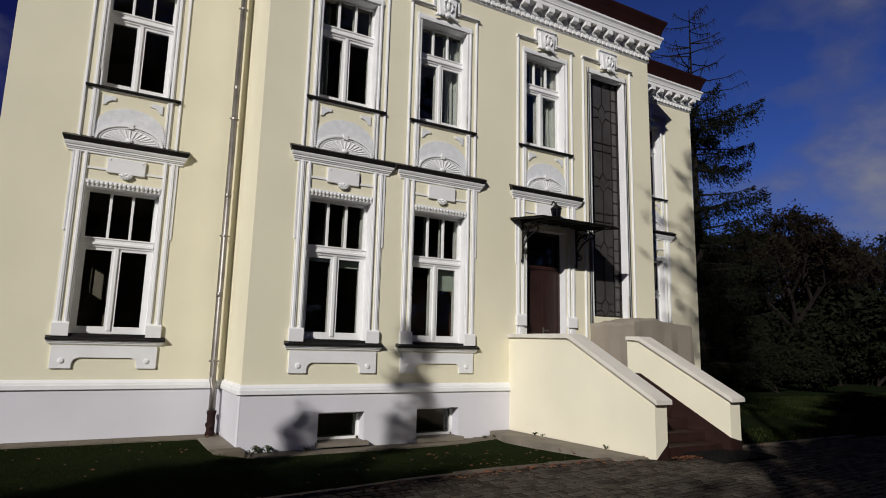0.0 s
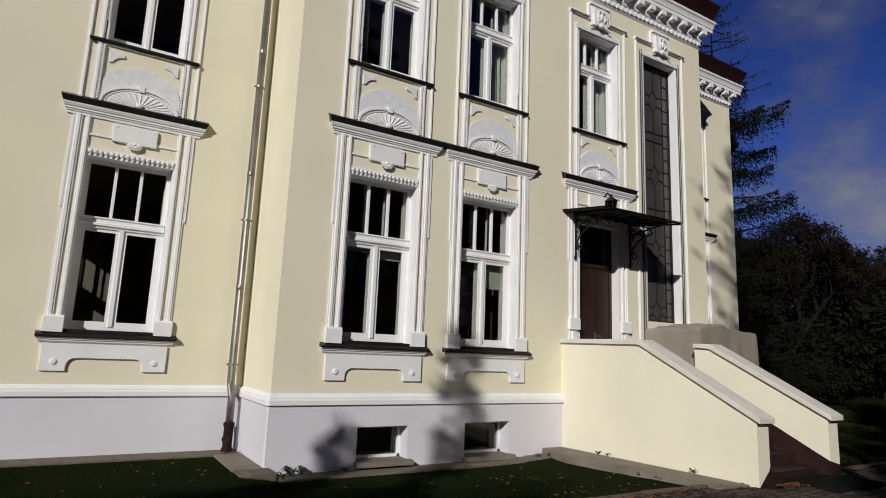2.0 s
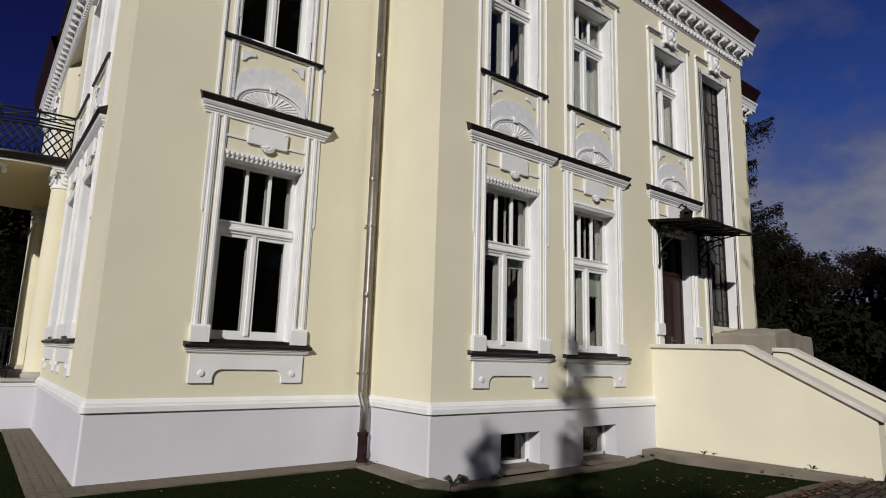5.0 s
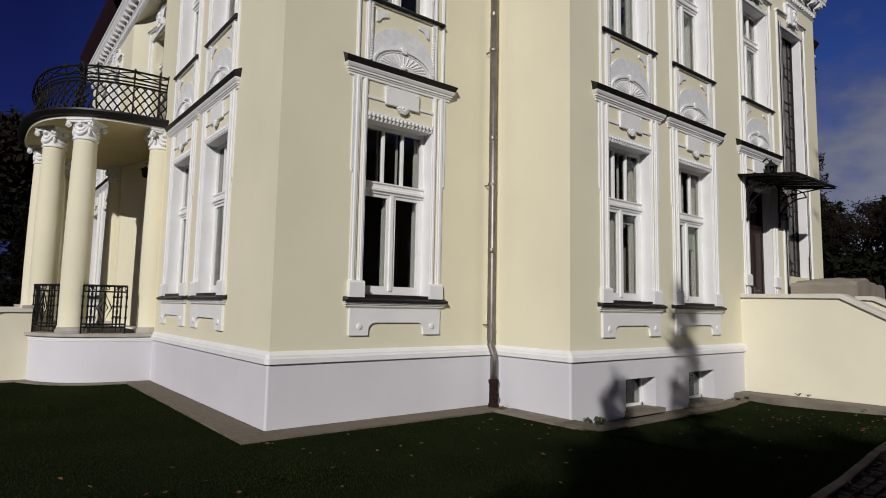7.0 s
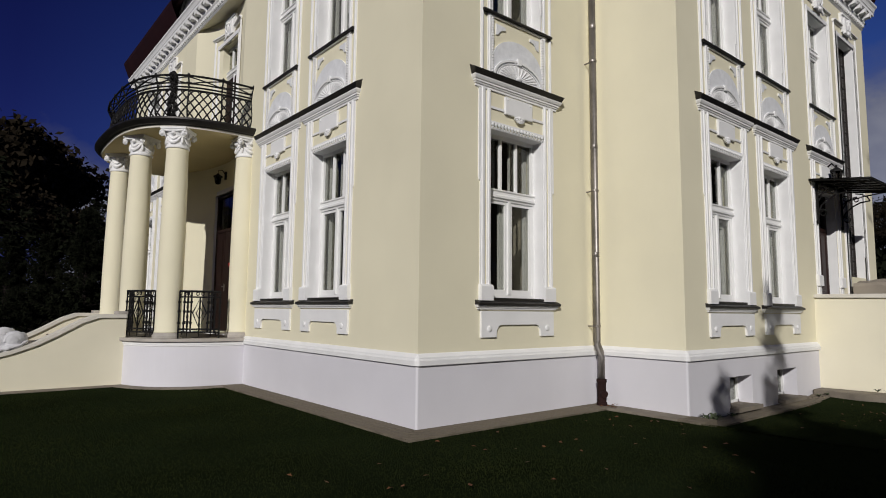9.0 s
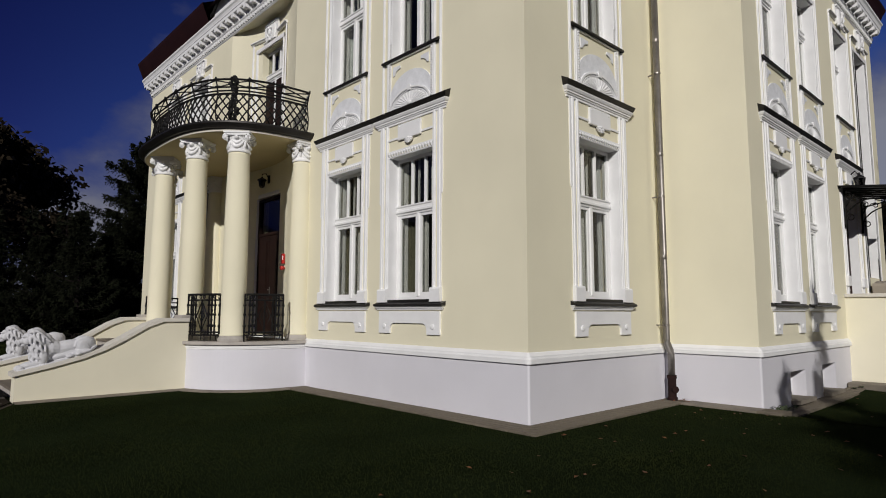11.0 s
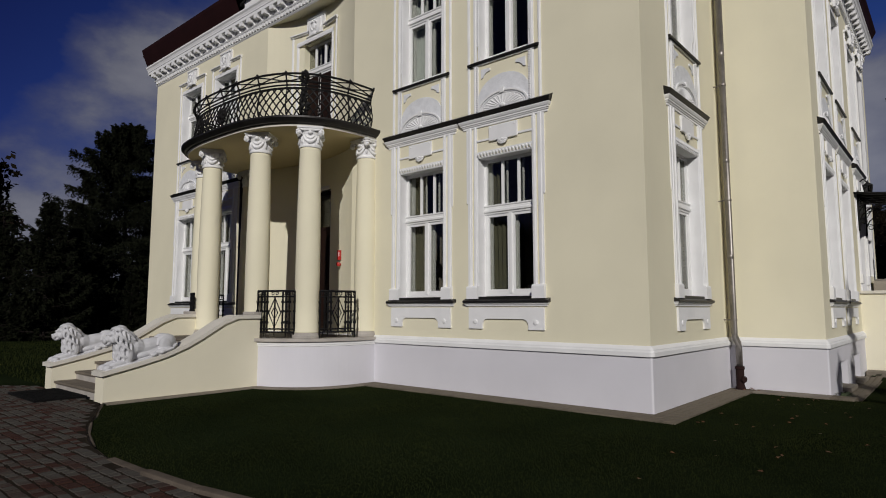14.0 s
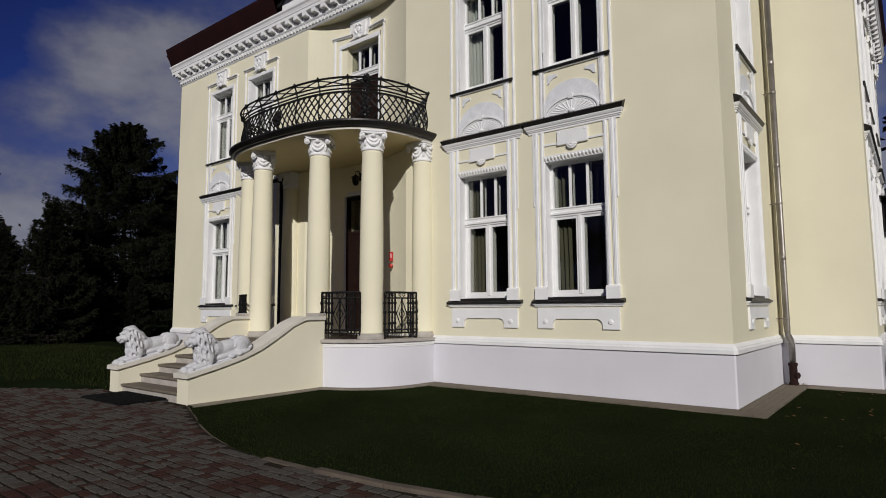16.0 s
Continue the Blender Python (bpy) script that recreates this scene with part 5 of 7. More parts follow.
# ---- lions ----
def lion(m, label):
    bm = bmesh.new()
    lv, lf = [], []

    def b(c, s, r=(0, 0, 0)):
        q = Euler([radians(a) for a in r]).to_matrix()
        base = len(lv)
        na, nb = (5, 8) if max(s) < 0.05 else (8, 12)
        for i in range(na + 1):
            for j in range(nb):
                t, u = math.pi * i / na, 2 * math.pi * j / nb
                w = q @ Vector((s[0] * math.sin(t) * math.cos(u), s[1] * math.sin(t) * math.sin(u), s[2] * math.cos(t)))
                lv.append((w.x + c[0], w.y + c[1], w.z + c[2]))
        for i in range(na):
            for j in range(nb):
                k = (j + 1) % nb
                lf.append((base + i * nb + j, base + (i + 1) * nb + j, base + (i + 1) * nb + k, base + i * nb + k))
    # local: -x is forwards, z up; the animal lies on the slope
    def chain(p, s0, s1):
        """A row of overlapping lumps along points, thinning from s0 to s1."""
        n = len(p) - 1
        for i in range(n):
            for k in range(6):
                u = (i + k / 6) / n
                q = Vector(p[i]).lerp(Vector(p[i + 1]), k / 6)
                w = s0 + (s1 - s0) * u
                b(q, (w, w, w))
    b((0.10, 0, 0.205), (0.48, 0.14, 0.162), (0, 3, 0))
    b((-0.16, 0, 0.27), (0.26, 0.155, 0.17), (0, 18, 0))
    b((-0.22, 0, 0.38), (0.20, 0.13, 0.15), (0, 30, 0))
    b((0.14, 0, 0.09), (0.54, 0.15, 0.095))
    b((-0.33, 0, 0.24), (0.22, 0.165, 0.23), (0, -12, 0))
    b((-0.46, 0, 0.16), (0.16, 0.14, 0.16))
    for s in (-1, 1):
        b((0.48, s * 0.075, 0.205), (0.22, 0.095, 0.165), (0, 8, 0))
        b((0.43, s * 0.128, 0.165), (0.155, 0.060, 0.145), (0, 35, 0))
        chain([(0.43 + 0.165 * math.cos(a), s * 0.135, 0.165 + 0.15 * math.sin(a)) for a in (2.9, 2.4, 1.9, 1.4, 0.9, 0.4)], 0.020, 0.014)
        b((-0.60, s * 0.105, 0.06), (0.24, 0.058, 0.058), (0, 3, 0))
        b((-0.84, s * 0.105, 0.05), (0.085, 0.07, 0.05))
        for e in (-1, 0, 1):
            b((-0.905, s * 0.105 + e * 0.038, 0.035), (0.03, 0.02, 0.03))
        b((-0.38, s * 0.135, 0.15), (0.10, 0.06, 0.16), (0, 25, 0))
        b((0.34, s * 0.165, 0.06), (0.22, 0.052, 0.06))
        b((0.12, s * 0.175, 0.045), (0.085, 0.055, 0.045))
    b((0.64, 0, 0.19), (0.10, 0.12, 0.12))
    # mane and chest as one mass, skull, brow, short square muzzle, chin, ears
    b((-0.37, 0, 0.52), (0.185, 0.155, 0.20))
    b((-0.29, 0, 0.40), (0.21, 0.150, 0.22), (0, 28, 0))
    b((-0.43, 0, 0.30), (0.155, 0.145, 0.24))
    b((-0.45, 0, 0.17), (0.15, 0.14, 0.18))
    b((-0.36, 0, 0.66), (0.12, 0.10, 0.085), (0, 12, 0))
    b((-0.55, 0, 0.565), (0.115, 0.098, 0.118))
    b((-0.645, 0, 0.535), (0.105, 0.072, 0.066), (0, 4, 0))
    b((-0.735, 0, 0.525), (0.040, 0.062, 0.062))
    b((-0.665, 0, 0.465), (0.080, 0.055, 0.042), (0, -4, 0))
    b((-0.745, 0, 0.568), (0.036, 0.040, 0.024))
    for s in (-1, 1):
        b((-0.61, s * 0.052, 0.615), (0.055, 0.036, 0.024), (0, 18, 0))
        b((-0.60, s * 0.082, 0.51), (0.06, 0.034, 0.06))
        b((-0.44, s * 0.12, 0.665), (0.035, 0.028, 0.045))
    # broad wavy locks: a crest swept back from the brow, then two tiers that fall over neck, shoulder and chest
    rng = random.Random(4)
    for k in range(9):
        f = -1.2 + 2.4 * k / 8
        chain([(-0.50 + 0.065 * q, 0.115 * math.sin(f) * (1 + 0.10 * q) + 0.012 * math.sin(q * 1.6 + k), 0.655 + 0.055 * math.cos(f) + 0.030 * math.sin(q * 0.8) - 0.020 * q * q * 0.5) for q in range(6)], 0.026, 0.018)
    for tier, (z0, drop, rad, count) in enumerate(((0.60, 0.30, 0.168, 17), (0.42, 0.30, 0.178, 18), (0.25, 0.20, 0.172, 16))):
        for k in range(count):
            ph = -2.75 + 5.5 * (k + 0.5 * tier) / (count - 0.5)
            if (tier == 0 and abs(ph) < 0.75) or (tier == 2 and abs(ph) > 1.5):
                continue
            pts = []
            for q in range(8):
                u = q / 7
                f = ph + 0.16 * math.sin(u * 6.5 + k * 1.9) + math.copysign(0.14 * u, ph)
                w = rad * (0.90 + 0.20 * math.sin(math.pi * min(1.0, u * 1.1)))
                cx = (-0.41, -0.40, -0.44)[tier] + 0.03 * u
                pts.append((cx - w * math.cos(f), w * 0.93 * math.sin(f), z0 - drop * u + rng.uniform(-0.006, 0.006)))
            chain(pts, 0.028, 0.014)
    tube(bm, [(0.66, 0.02, 0.16), (0.70, -0.10, 0.10), (0.55, -0.19, 0.06), (0.36, -0.20, 0.05)], 0.028, 8)
    b((0.30, -0.20, 0.05), (0.07, 0.04, 0.04))
    prism(bm, [(-0.90, -0.03), (0.72, -0.03), (0.72, 0.02), (-0.90, 0.02)], -0.19, 0.19)
    lump = bpy.data.meshes.new("lump")
    lump.from_pydata(lv, [], lf)
    bm.from_mesh(lump)
    bmesh.ops.transform(bm, matrix=Matrix.Diagonal((0.75, 0.98, 0.865, 1)), verts=bm.verts)
    ob = part("lion_statue", bm, STATUE, smooth=True)
    rm = ob.modifiers.new("remesh", "REMESH")
    rm.mode, rm.voxel_size, rm.use_smooth_shade = "VOXEL", 0.008, True
    sm = ob.modifiers.new("smooth", "SMOOTH")
    sm.factor, sm.iterations = 0.5, 2
    ob.matrix_basis = m
    return tagged(ob, label, "statue", "lions on the stair walls")


first_lion = lion(pose(-5.37, PC - 1.23, 0.664, 0, -14.5, 0), "white stone lion lying on the sloping stair wall")
copy_thing(first_lion, pose(-5.37, PC + 1.23, 0.664, 0, -14.5, 0))

# ---- south stairs ----
sst = empty("side_stairs", pose(0, 0, 0), "dark red-brown tiled steps between cream walls, leading to the side door", "stairs")
SY0, SY1, STOP = 6.18, 7.95, 1.89
LAND = 0.95


def south_wall(x_top, x_front, t, name, label, y_back):
    """A stair wall that runs out from the house; its outer line turns slightly from x_top to x_front."""
    w = empty(name, pose(0, 0, 0), label, "stair wall", "walls of the side stairs")

    def xo(y):
        return x_top + (x_front - x_top) * (BY - y) / (BY - SY0)
    prof = [(y_back, -0.3), (y_back, STOP - 0.05), (SY1, STOP - 0.05), (SY0, 0.86), (SY0, -0.3)]
    bm = bmesh.new()
    a = [bm.verts.new((xo(y), y, z)) for y, z in prof]
    b = [bm.verts.new((xo(y) + t, y, z)) for y, z in prof]
    bm.faces.new(a)
    bm.faces.new(b[::-1])
    for i in range(len(prof)):
        j = (i + 1) % len(prof)
        bm.faces.new((a[i], a[j], b[j], b[i]))
    part("wall_body", bm, YELLOW2, w)
    bm = bmesh.new()
    lo = [(y_back, STOP - 0.048), (SY1, STOP - 0.048), (SY0 - 0.07, 0.83)]
    pr = lo + [(y, z + 0.075) for y, z in reversed(lo)]
    a = [bm.verts.new((xo(y) - 0.05, y, z)) for y, z in pr]
    b = [bm.verts.new((xo(y) + t + 0.05, y, z)) for y, z in pr]
    bm.faces.new(a)
    bm.faces.new(b[::-1])
    for i in range(len(pr)):
        j = (i + 1) % len(pr)
        bm.faces.new((a[i], a[j], b[j], b[i]))
    bmesh.ops.bevel(bm, geom=bm.edges[:], offset=0.008, segments=2, affect="EDGES")
    part("coping", bm, COPING, w, "pale coping slab")
    return w


south_wall(7.60, 7.84, 0.26, "stair_wall", "cream rendered wall of the side stairs, the long outer one", BY - 0.0)
south_wall(9.36, 9.62, 0.26, "stair_wall", "cream rendered wall of the side stairs beside the tarpaulin", SY1 + 0.30)
for k in range(5):
    z = LAND - 0.158 * (k + 1)
    y = SY1 - 0.32 * k
    part("step", box(7.98, 9.60, y - 0.34, SY1 + 0.02, z - 0.158 if k < 4 else -0.1, z, 0.01), TILESTEP, sst)
part("landing", box(7.75, 9.70, SY1, BY - 0.002, LAND - 0.5, LAND, 0.005), TILESTEP, sst)
part("landing", box(9.705, 11.55, SY1 + 0.42, BY - 0.002, LAND - 0.17, LAND, 0.005), TILESTEP, sst)
part("landing_wall", box(9.95, 11.55, SY1 + 0.43, BY - 0.04, -0.3, LAND - 0.175), YELLOW2, sst)
for xt, xf, s in ((7.86, 8.10, 1), (9.36, 9.62, -1)):
    bm = bmesh.new()
    rings = []
    for e in (0.012, -0.02):
        rings.append([bm.verts.new((xt + (xf - xt) * (BY - y) / (BY - SY0) + s * e, y, z)) for y, z in ((SY0 - 0.004, -0.1), (SY0 - 0.004, 0.26), (SY1, LAND + 0.27), (SY1 + 0.25, LAND + 0.27), (SY1 + 0.25, LAND - 0.3))])
    bm.faces.new(rings[0])
    bm.faces.new(rings[1][::-1])
    for i in range(5):
        j = (i + 1) % 5
        bm.faces.new((rings[0][i], rings[0][j], rings[1][j], rings[1][i]))
    part("skirting", bm, TILESTEP, sst)
bm = bmesh.new()
prism(bm, [(7.846, -0.1), (8.10, -0.1), (8.10, 0.25), (7.846, 0.03)], SY0 - 0.012, SY0 + 0.01)
part("skirting", bm, TILESTEP, sst)
bm = bmesh.new()
prism(bm, [(9.59, -0.1), (9.88, -0.1), (9.88, 0.20), (9.59, 0.27)], SY0 - 0.012, SY0 + 0.01)
part("skirting", bm, TILESTEP, sst)

# ---- canopy over the side door ----
can = empty("door_canopy", pose(8.63, BY, 0), "flat dark glazed canopy on scrolled iron brackets over the side door", "canopy")
bm = bmesh.new()
CW, CD = 1.0, 1.06
for a, b in (((-CW, 0, 4.30), (-CW, -CD, 4.16)), ((CW, 0, 4.30), (CW, -CD, 4.16)), ((-CW, -CD, 4.16), (CW, -CD, 4.16)), ((-CW, -0.01, 4.30), (CW, -0.01, 4.30)), *[((CW * k / 3, 0, 4.30), (CW * k / 3, -CD, 4.16)) for k in (-2, -1, 0, 1, 2)]):
    tube(bm, [a, b], 0.017, 6)
part("canopy_frame", bm, IRON, can)
bm = bmesh.new()
vs = [bm.verts.new(p) for p in ((-CW - 0.04, 0, 4.325), (CW + 0.04, 0, 4.325), (CW + 0.04, -CD - 0.05, 4.185), (-CW - 0.04, -CD - 0.05, 4.185))]
bm.faces.new(vs)
bmesh.ops.solidify(bm, geom=bm.faces[:], thickness=0.008)
part("canopy_sheet", bm, SHEET, can, "thin dark roof sheet")
for x in (-0.74, 0.74):
    bm = bmesh.new()
    tube(bm, [(x, -0.06, 4.28), (x, -0.06, 3.46)], 0.021, 6)
    tube(bm, [(x, -0.06, 4.25), (x, -0.95, 4.17)], 0.016, 6)
    tube(bm, [(x, -0.06, 3.62), (x, -0.13, 3.78), (x, -0.26, 3.90), (x, -0.42, 3.98), (x, -0.60, 4.00)], 0.016, 6)
    tube(bm, [(x, -0.60, 4.00), (x, -0.56, 4.09), (x, -0.46, 4.16), (x, -0.34, 4.19)], 0.014, 6)
    tube(bm, [(x, -0.06, 3.98), (x, -0.20, 4.05), (x, -0.50, 4.11), (x, -0.92, 4.15)], 0.015, 6)
    tube(bm, [(x, -0.08, 3.88), (x, -0.16, 4.02), (x, -0.26, 4.10), (x, -0.36, 4.12)], 0.012, 6)
    ball(bm, (x, -0.05, 3.44), (0.02, 0.03, 0.05), u=8, v=6)
    bracket = part("bracket", bm, IRON, can, "scrolled iron bracket")
    for cy, cz, r in ((-0.15, 3.62, 0.085), (-0.14, 4.10, 0.075), (-0.34, 4.05, 0.06)):
        bm = bmesh.new()
        tube(bm, [(x, cy + r * (1 - t / 14) * math.cos(t), cz + r * (1 - t / 14) * math.sin(t)) for t in [j * 0.55 for j in range(16)]], 0.012, 5)
        part("scroll", bm, IRON, bracket)
wl2 = empty("wall_lantern", pose(8.68, BY - 0.12, 4.46), "small black wall lantern above the side door canopy", "lamp")
wl2.scale = (1.4, 1.4, 1.45)
bm = bmesh.new()
tube(bm, [(0, 0.1, 0.16), (0, 0.0, 0.24), (0, -0.06, 0.16)], 0.012, 6)
part("arm", bm, IRON, wl2)
bm = bmesh.new()
lathe(bm, [(0.006, 0.21), (0.016, 0.195), (0.012, 0.18), (0.03, 0.165), (0.092, 0.12), (0.092, 0.105), (0.075, 0.10)], 0, -0.06, 6)
part("cap", bm, IRON, wl2)
bm = bmesh.new()
lathe(bm, [(0.012, -0.13), (0.04, -0.10), (0.05, -0.085), (0.05, -0.07), (0.03, -0.065)], 0, -0.06, 6)
part("lantern_base", bm, IRON, wl2)
for k in range(6):
    t = math.pi / 3 * k
    bm = bmesh.new()
    tube(bm, [(0.05 * math.cos(t), -0.06 + 0.05 * math.sin(t), -0.08), (0.08 * math.cos(t), -0.06 + 0.08 * math.sin(t), 0.11)], 0.008, 5)
    part("cage_bar", bm, IRON, wl2)
bm = bmesh.new()
lathe(bm, [(0.046, -0.07), (0.072, 0.10)], 0, -0.06, 6)
part("lantern_glass", bm, CANOPY, wl2)

# ---- tarpaulin over something on the landing ----
bm = bmesh.new()
nx, ny = 60, 36
TX0, TX1, TY0, TY1 = 9.72, 11.46, 8.30, 9.54


def tarp(i, j):
    u, v = i / nx * 2 - 1, j / ny * 2 - 1
    m = max(abs(u), abs(v))
    k = min(1.0, m / 0.72)
    x, y = (TX0 + TX1) / 2 + (TX1 - TX0) / 2 * (u / 0.72 if abs(u) < 0.72 else math.copysign(1 + 0.03 * (abs(u) - 0.72) / 0.28, u)), (TY0 + TY1) / 2 + (TY1 - TY0) / 2 * (v / 0.72 if abs(v) < 0.72 else math.copysign(1 + 0.04 * (abs(v) - 0.72) / 0.28, v))
    z = 2.22 + 0.11 * math.exp(-abs((x - 10.35) / 0.55) ** 1.3) - 0.04 * k
    if m > 0.72:
        z -= (z - 0.80) * min(1, (m - 0.72) / 0.28)
        x += 0.05 * (abs((y * 2.3) % 1 * 2 - 1) - 0.5) * (m - 0.72) / 0.28
        y += 0.07 * (abs((x * 1.9 + 0.1 * math.sin(x * 7)) % 1 * 2 - 1) - 0.5) * (m - 0.72) / 0.28
    f = 1 - abs((x * 2.1 + y * 1.3 + 0.35 * math.sin(y * 3)) % 1.0 * 2 - 1)
    return x, y, z + 0.03 * f ** 3 + 0.02 * noise.noise((x * 4, y * 4, 0))


grid = [[bm.verts.new(tarp(i, j)) for j in range(ny + 1)] for i in range(nx + 1)]
for i in range(nx):
    for j in range(ny):
        bm.faces.new((grid[i][j], grid[i + 1][j], grid[i + 1][j + 1], grid[i][j + 1]))
bmesh.ops.solidify(bm, geom=bm.faces[:], thickness=0.004)
tagged(part("tarpaulin", bm, TARP), "grey tarpaulin draped over a box-shaped thing on the landing", "tarpaulin")

# ---- door mats ----
for m, w, d, lab in ((pose(9.25, 5.98, 0.045), 1.25, 0.80, "black rubber mat lying before the side stairs"), (pose(-6.42, PC + 0.02, 0.045, 0, 0, 90), 1.45, 0.75, "black rubber mat lying before the porch steps")):
    mt = empty("door_mat", m, lab, "mat", "door mats")
    pad = part("mat", box(-w / 2, w / 2, -d / 2, d / 2, -0.012, 0.018, 0.004), RUBBER, mt)
    for k in range(14):
        x = -w / 2 + w * (k + 0.5) / 14
        part("rib", box(x - 0.02, x + 0.02, -d / 2 + 0.05, d / 2 - 0.05, 0.0185, 0.024), RUBBER, pad)


# ---- ground ----
def spline(pts, n=8):
    out = []
    for i in range(len(pts) - 1):
        p0, p1, p2, p3 = [Vector(pts[max(0, min(len(pts) - 1, i + k))]) for k in (-1, 0, 1, 2)]
        for k in range(n):
            t = k / n
            q = 0.5 * ((2 * p1) + (p2 - p0) * t + (2 * p0 - 5 * p1 + 4 * p2 - p3) * t * t + (3 * p1 - p0 - 3 * p2 + p3) * t ** 3)
            out.append((q.x, q.y))
    out.append(tuple(pts[-1]))
    return out


KERBLINE = spline([(-6.10, 18.12), (-6.55, 17.07), (-6.97, 16.1), (-7.27, 15.05), (-7.40, 14.0), (-7.37, 13.2), (-7.27, 12.3), (-6.9, 10.4), (-5.8, 8.2), (-3.4, 6.7), (0.5, 6.1), (3.9, 6.38), (5.5, 6.55), (7.75, 6.52)])


def level(x, y):
    """The lawn lies a little lower before the projecting block."""
    a = max(0.0, min(1.0, (x - 2.1) / 0.5)) * (max(0.0, 1 - abs((x - 4.3) / 3.2) ** 4) if x > 4.3 else 1.0)
    b = max(0.0, min(1.0, (y - 6.6) / 1.4))
    return -0.10 * a * b


cs = [0.0]
for k in range(46):
    cs.append(cs[-1] + 0.55 * 1.15 ** max(0, k - 18))
axis_x = sorted({-c for c in cs} | set(cs))
verts = [(2 + x, 12 + y, -0.012 + level(2 + x, 12 + y) + 0.006 * noise.noise((x * 0.6, y * 0.6, 0))) for x in axis_x for y in axis_x]
n = len(axis_x)
faces = [(i * n + j, (i + 1) * n + j, (i + 1) * n + j + 1, i * n + j + 1) for i in range(n - 1) for j in range(n - 1)]
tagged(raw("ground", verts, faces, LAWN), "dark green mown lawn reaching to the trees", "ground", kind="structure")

# paved drive outside the kerb, as a bed under the blocks
bed = [(-6.10, 21.3), (-8.0, 24.5), (-30, 26), (-30, -12), (30, -12), (30, 5.6), (12.0, 6.50), (9.95, 6.5), (7.75, 6.50)]
bm = bmesh.new()
bm.faces.new([bm.verts.new((*p, 0.021)) for p in KERBLINE + bed[::-1]])
bmesh.ops.triangulate(bm, faces=bm.faces[:])
tagged(part("pavement", bm, BED), "block-paved drive of grey and red setts round the lawn", "pavement", kind="structure")
pavement = bpy.data.objects["pavement"]

# kerb stones
kerb = empty("kerb", pose(0, 0, 0), "worn concrete kerb between lawn and paving", "kerb", kind="structure")
total = sum(math.dist(a, b) for a, b in zip(KERBLINE, KERBLINE[1:]))
nk = int(total / 0.80)
line = along(KERBLINE, 0, 1, nk)
rk = random.Random(3)
for (ax, ay), (bx_, by_) in zip(line, line[1:]):
    L = math.dist((ax, ay), (bx_, by_))
    sunk, wide = (0.034, 0.04) if ay > 14.9 else (0.004, 0.045) if ay > 13.5 else (-0.020, 0.050)
    ob = part("kerb_stone", box(-L / 2 + 0.006, L / 2 - 0.006, -wide, wide, -0.12, 0.036 - sunk + rk.uniform(-0.010, 0.008), 0.014), KERB, kerb)
    ob.matrix_basis = pose((ax + bx_) / 2 + rk.uniform(-0.012, 0.012), (ay + by_) / 2 + rk.uniform(-0.012, 0.012), 0, rk.uniform(-4, 4), rk.uniform(-0.8, 0.8), math.degrees(math.atan2(by_ - ay, bx_ - ax)) + rk.uniform(-1.2, 1.2))
for k in range(4):
    ob = part("kerb_stone", box(-0.5, 0.5, -0.06, 0.06, -0.12, 0.05, 0.012), KERB, kerb)
    ob.matrix_basis = pose(10.45 + 1.01 * k, 6.52, 0, 0, 0, rk.uniform(-1, 1))

# block apron round the house and the porch
apron = empty("apron", pose(0, 0, 0), "narrow strip of worn paving blocks along the house wall", "paving strip", kind="structure")
av, af = [], []


def brick(v, f, x, y, z, l, w, h, ang):
    c, s = math.cos(ang), math.sin(ang)
    base = len(v)
    e = 0.009
    for (dl, dw, dz) in ((0, 0, 0), (e, e, h)):
        for sx, sy in ((-1, -1), (1, -1), (1, 1), (-1, 1)):
            px, py = sx * (l / 2 - dl), sy * (w / 2 - dw)
            v.append((x + px * c - py * s, y + px * s + py * c, z + dz))
    f.append((base + 4, base + 5, base + 6, base + 7))
    for i in range(4):
        j = (i + 1) % 4
        f.append((base + i, base + j, base + 4 + j, base + 4 + i))


ra = random.Random(8)


def strip(path, width, z=0.0, inside=0.03):
    rows = int(width / 0.105)
    for r in range(rows):
        off = inside + 0.105 * (r + 0.5)
        pts = offset_path(path, off, closed=False)
        length = sum(math.dist(a, b) for a, b in zip(pts, pts[1:]))
        cnt = max(2, int(length / 0.205))
        ls = along(pts, 0, 1, cnt)
        for (ax, ay), (bx2, by2) in zip(ls, ls[1:]):
            brick(av, af, (ax + bx2) / 2, (ay + by2) / 2, z - 0.05 + level((ax + bx2) / 2, (ay + by2) / 2), math.dist((ax, ay), (bx2, by2)) - 0.003, 0.102, 0.064 + ra.uniform(-0.0015, 0.002), math.atan2(by2 - ay, bx2 - ax))


strip([(WX - 0.03, 17.1), (WX - 0.03, AY - 0.03), (B0 - 0.03, AY - 0.03)], 0.46)
strip([(B0 - 0.03, AY - 0.3), (B0 - 0.03, BY - 0.03), (7.55, BY - 0.03)], 0.38, z=0.0)
strip([(WX - 0.03, NY), (WX - 0.03, PC + 2.7)], 0.46)
raw("apron_blocks", av, af, APRON, apron)["kind"] = "stuff"
for path, wide in ((oval(2.08, 2.62)[:30][::-1], 0.20), ([(-6.06, PC - 1.40), (-3.3, PC - 1.40)], 0.16)):
    bm = bmesh.new()
    sweep(bm, path, [(0.0, -0.1), (0.0, 0.016), (wide - 0.012, 0.012), (wide, 0.004), (wide, -0.1)], closed=False)
    part("apron_band", bm, CONCRETE, apron)
bm = bmesh.new()
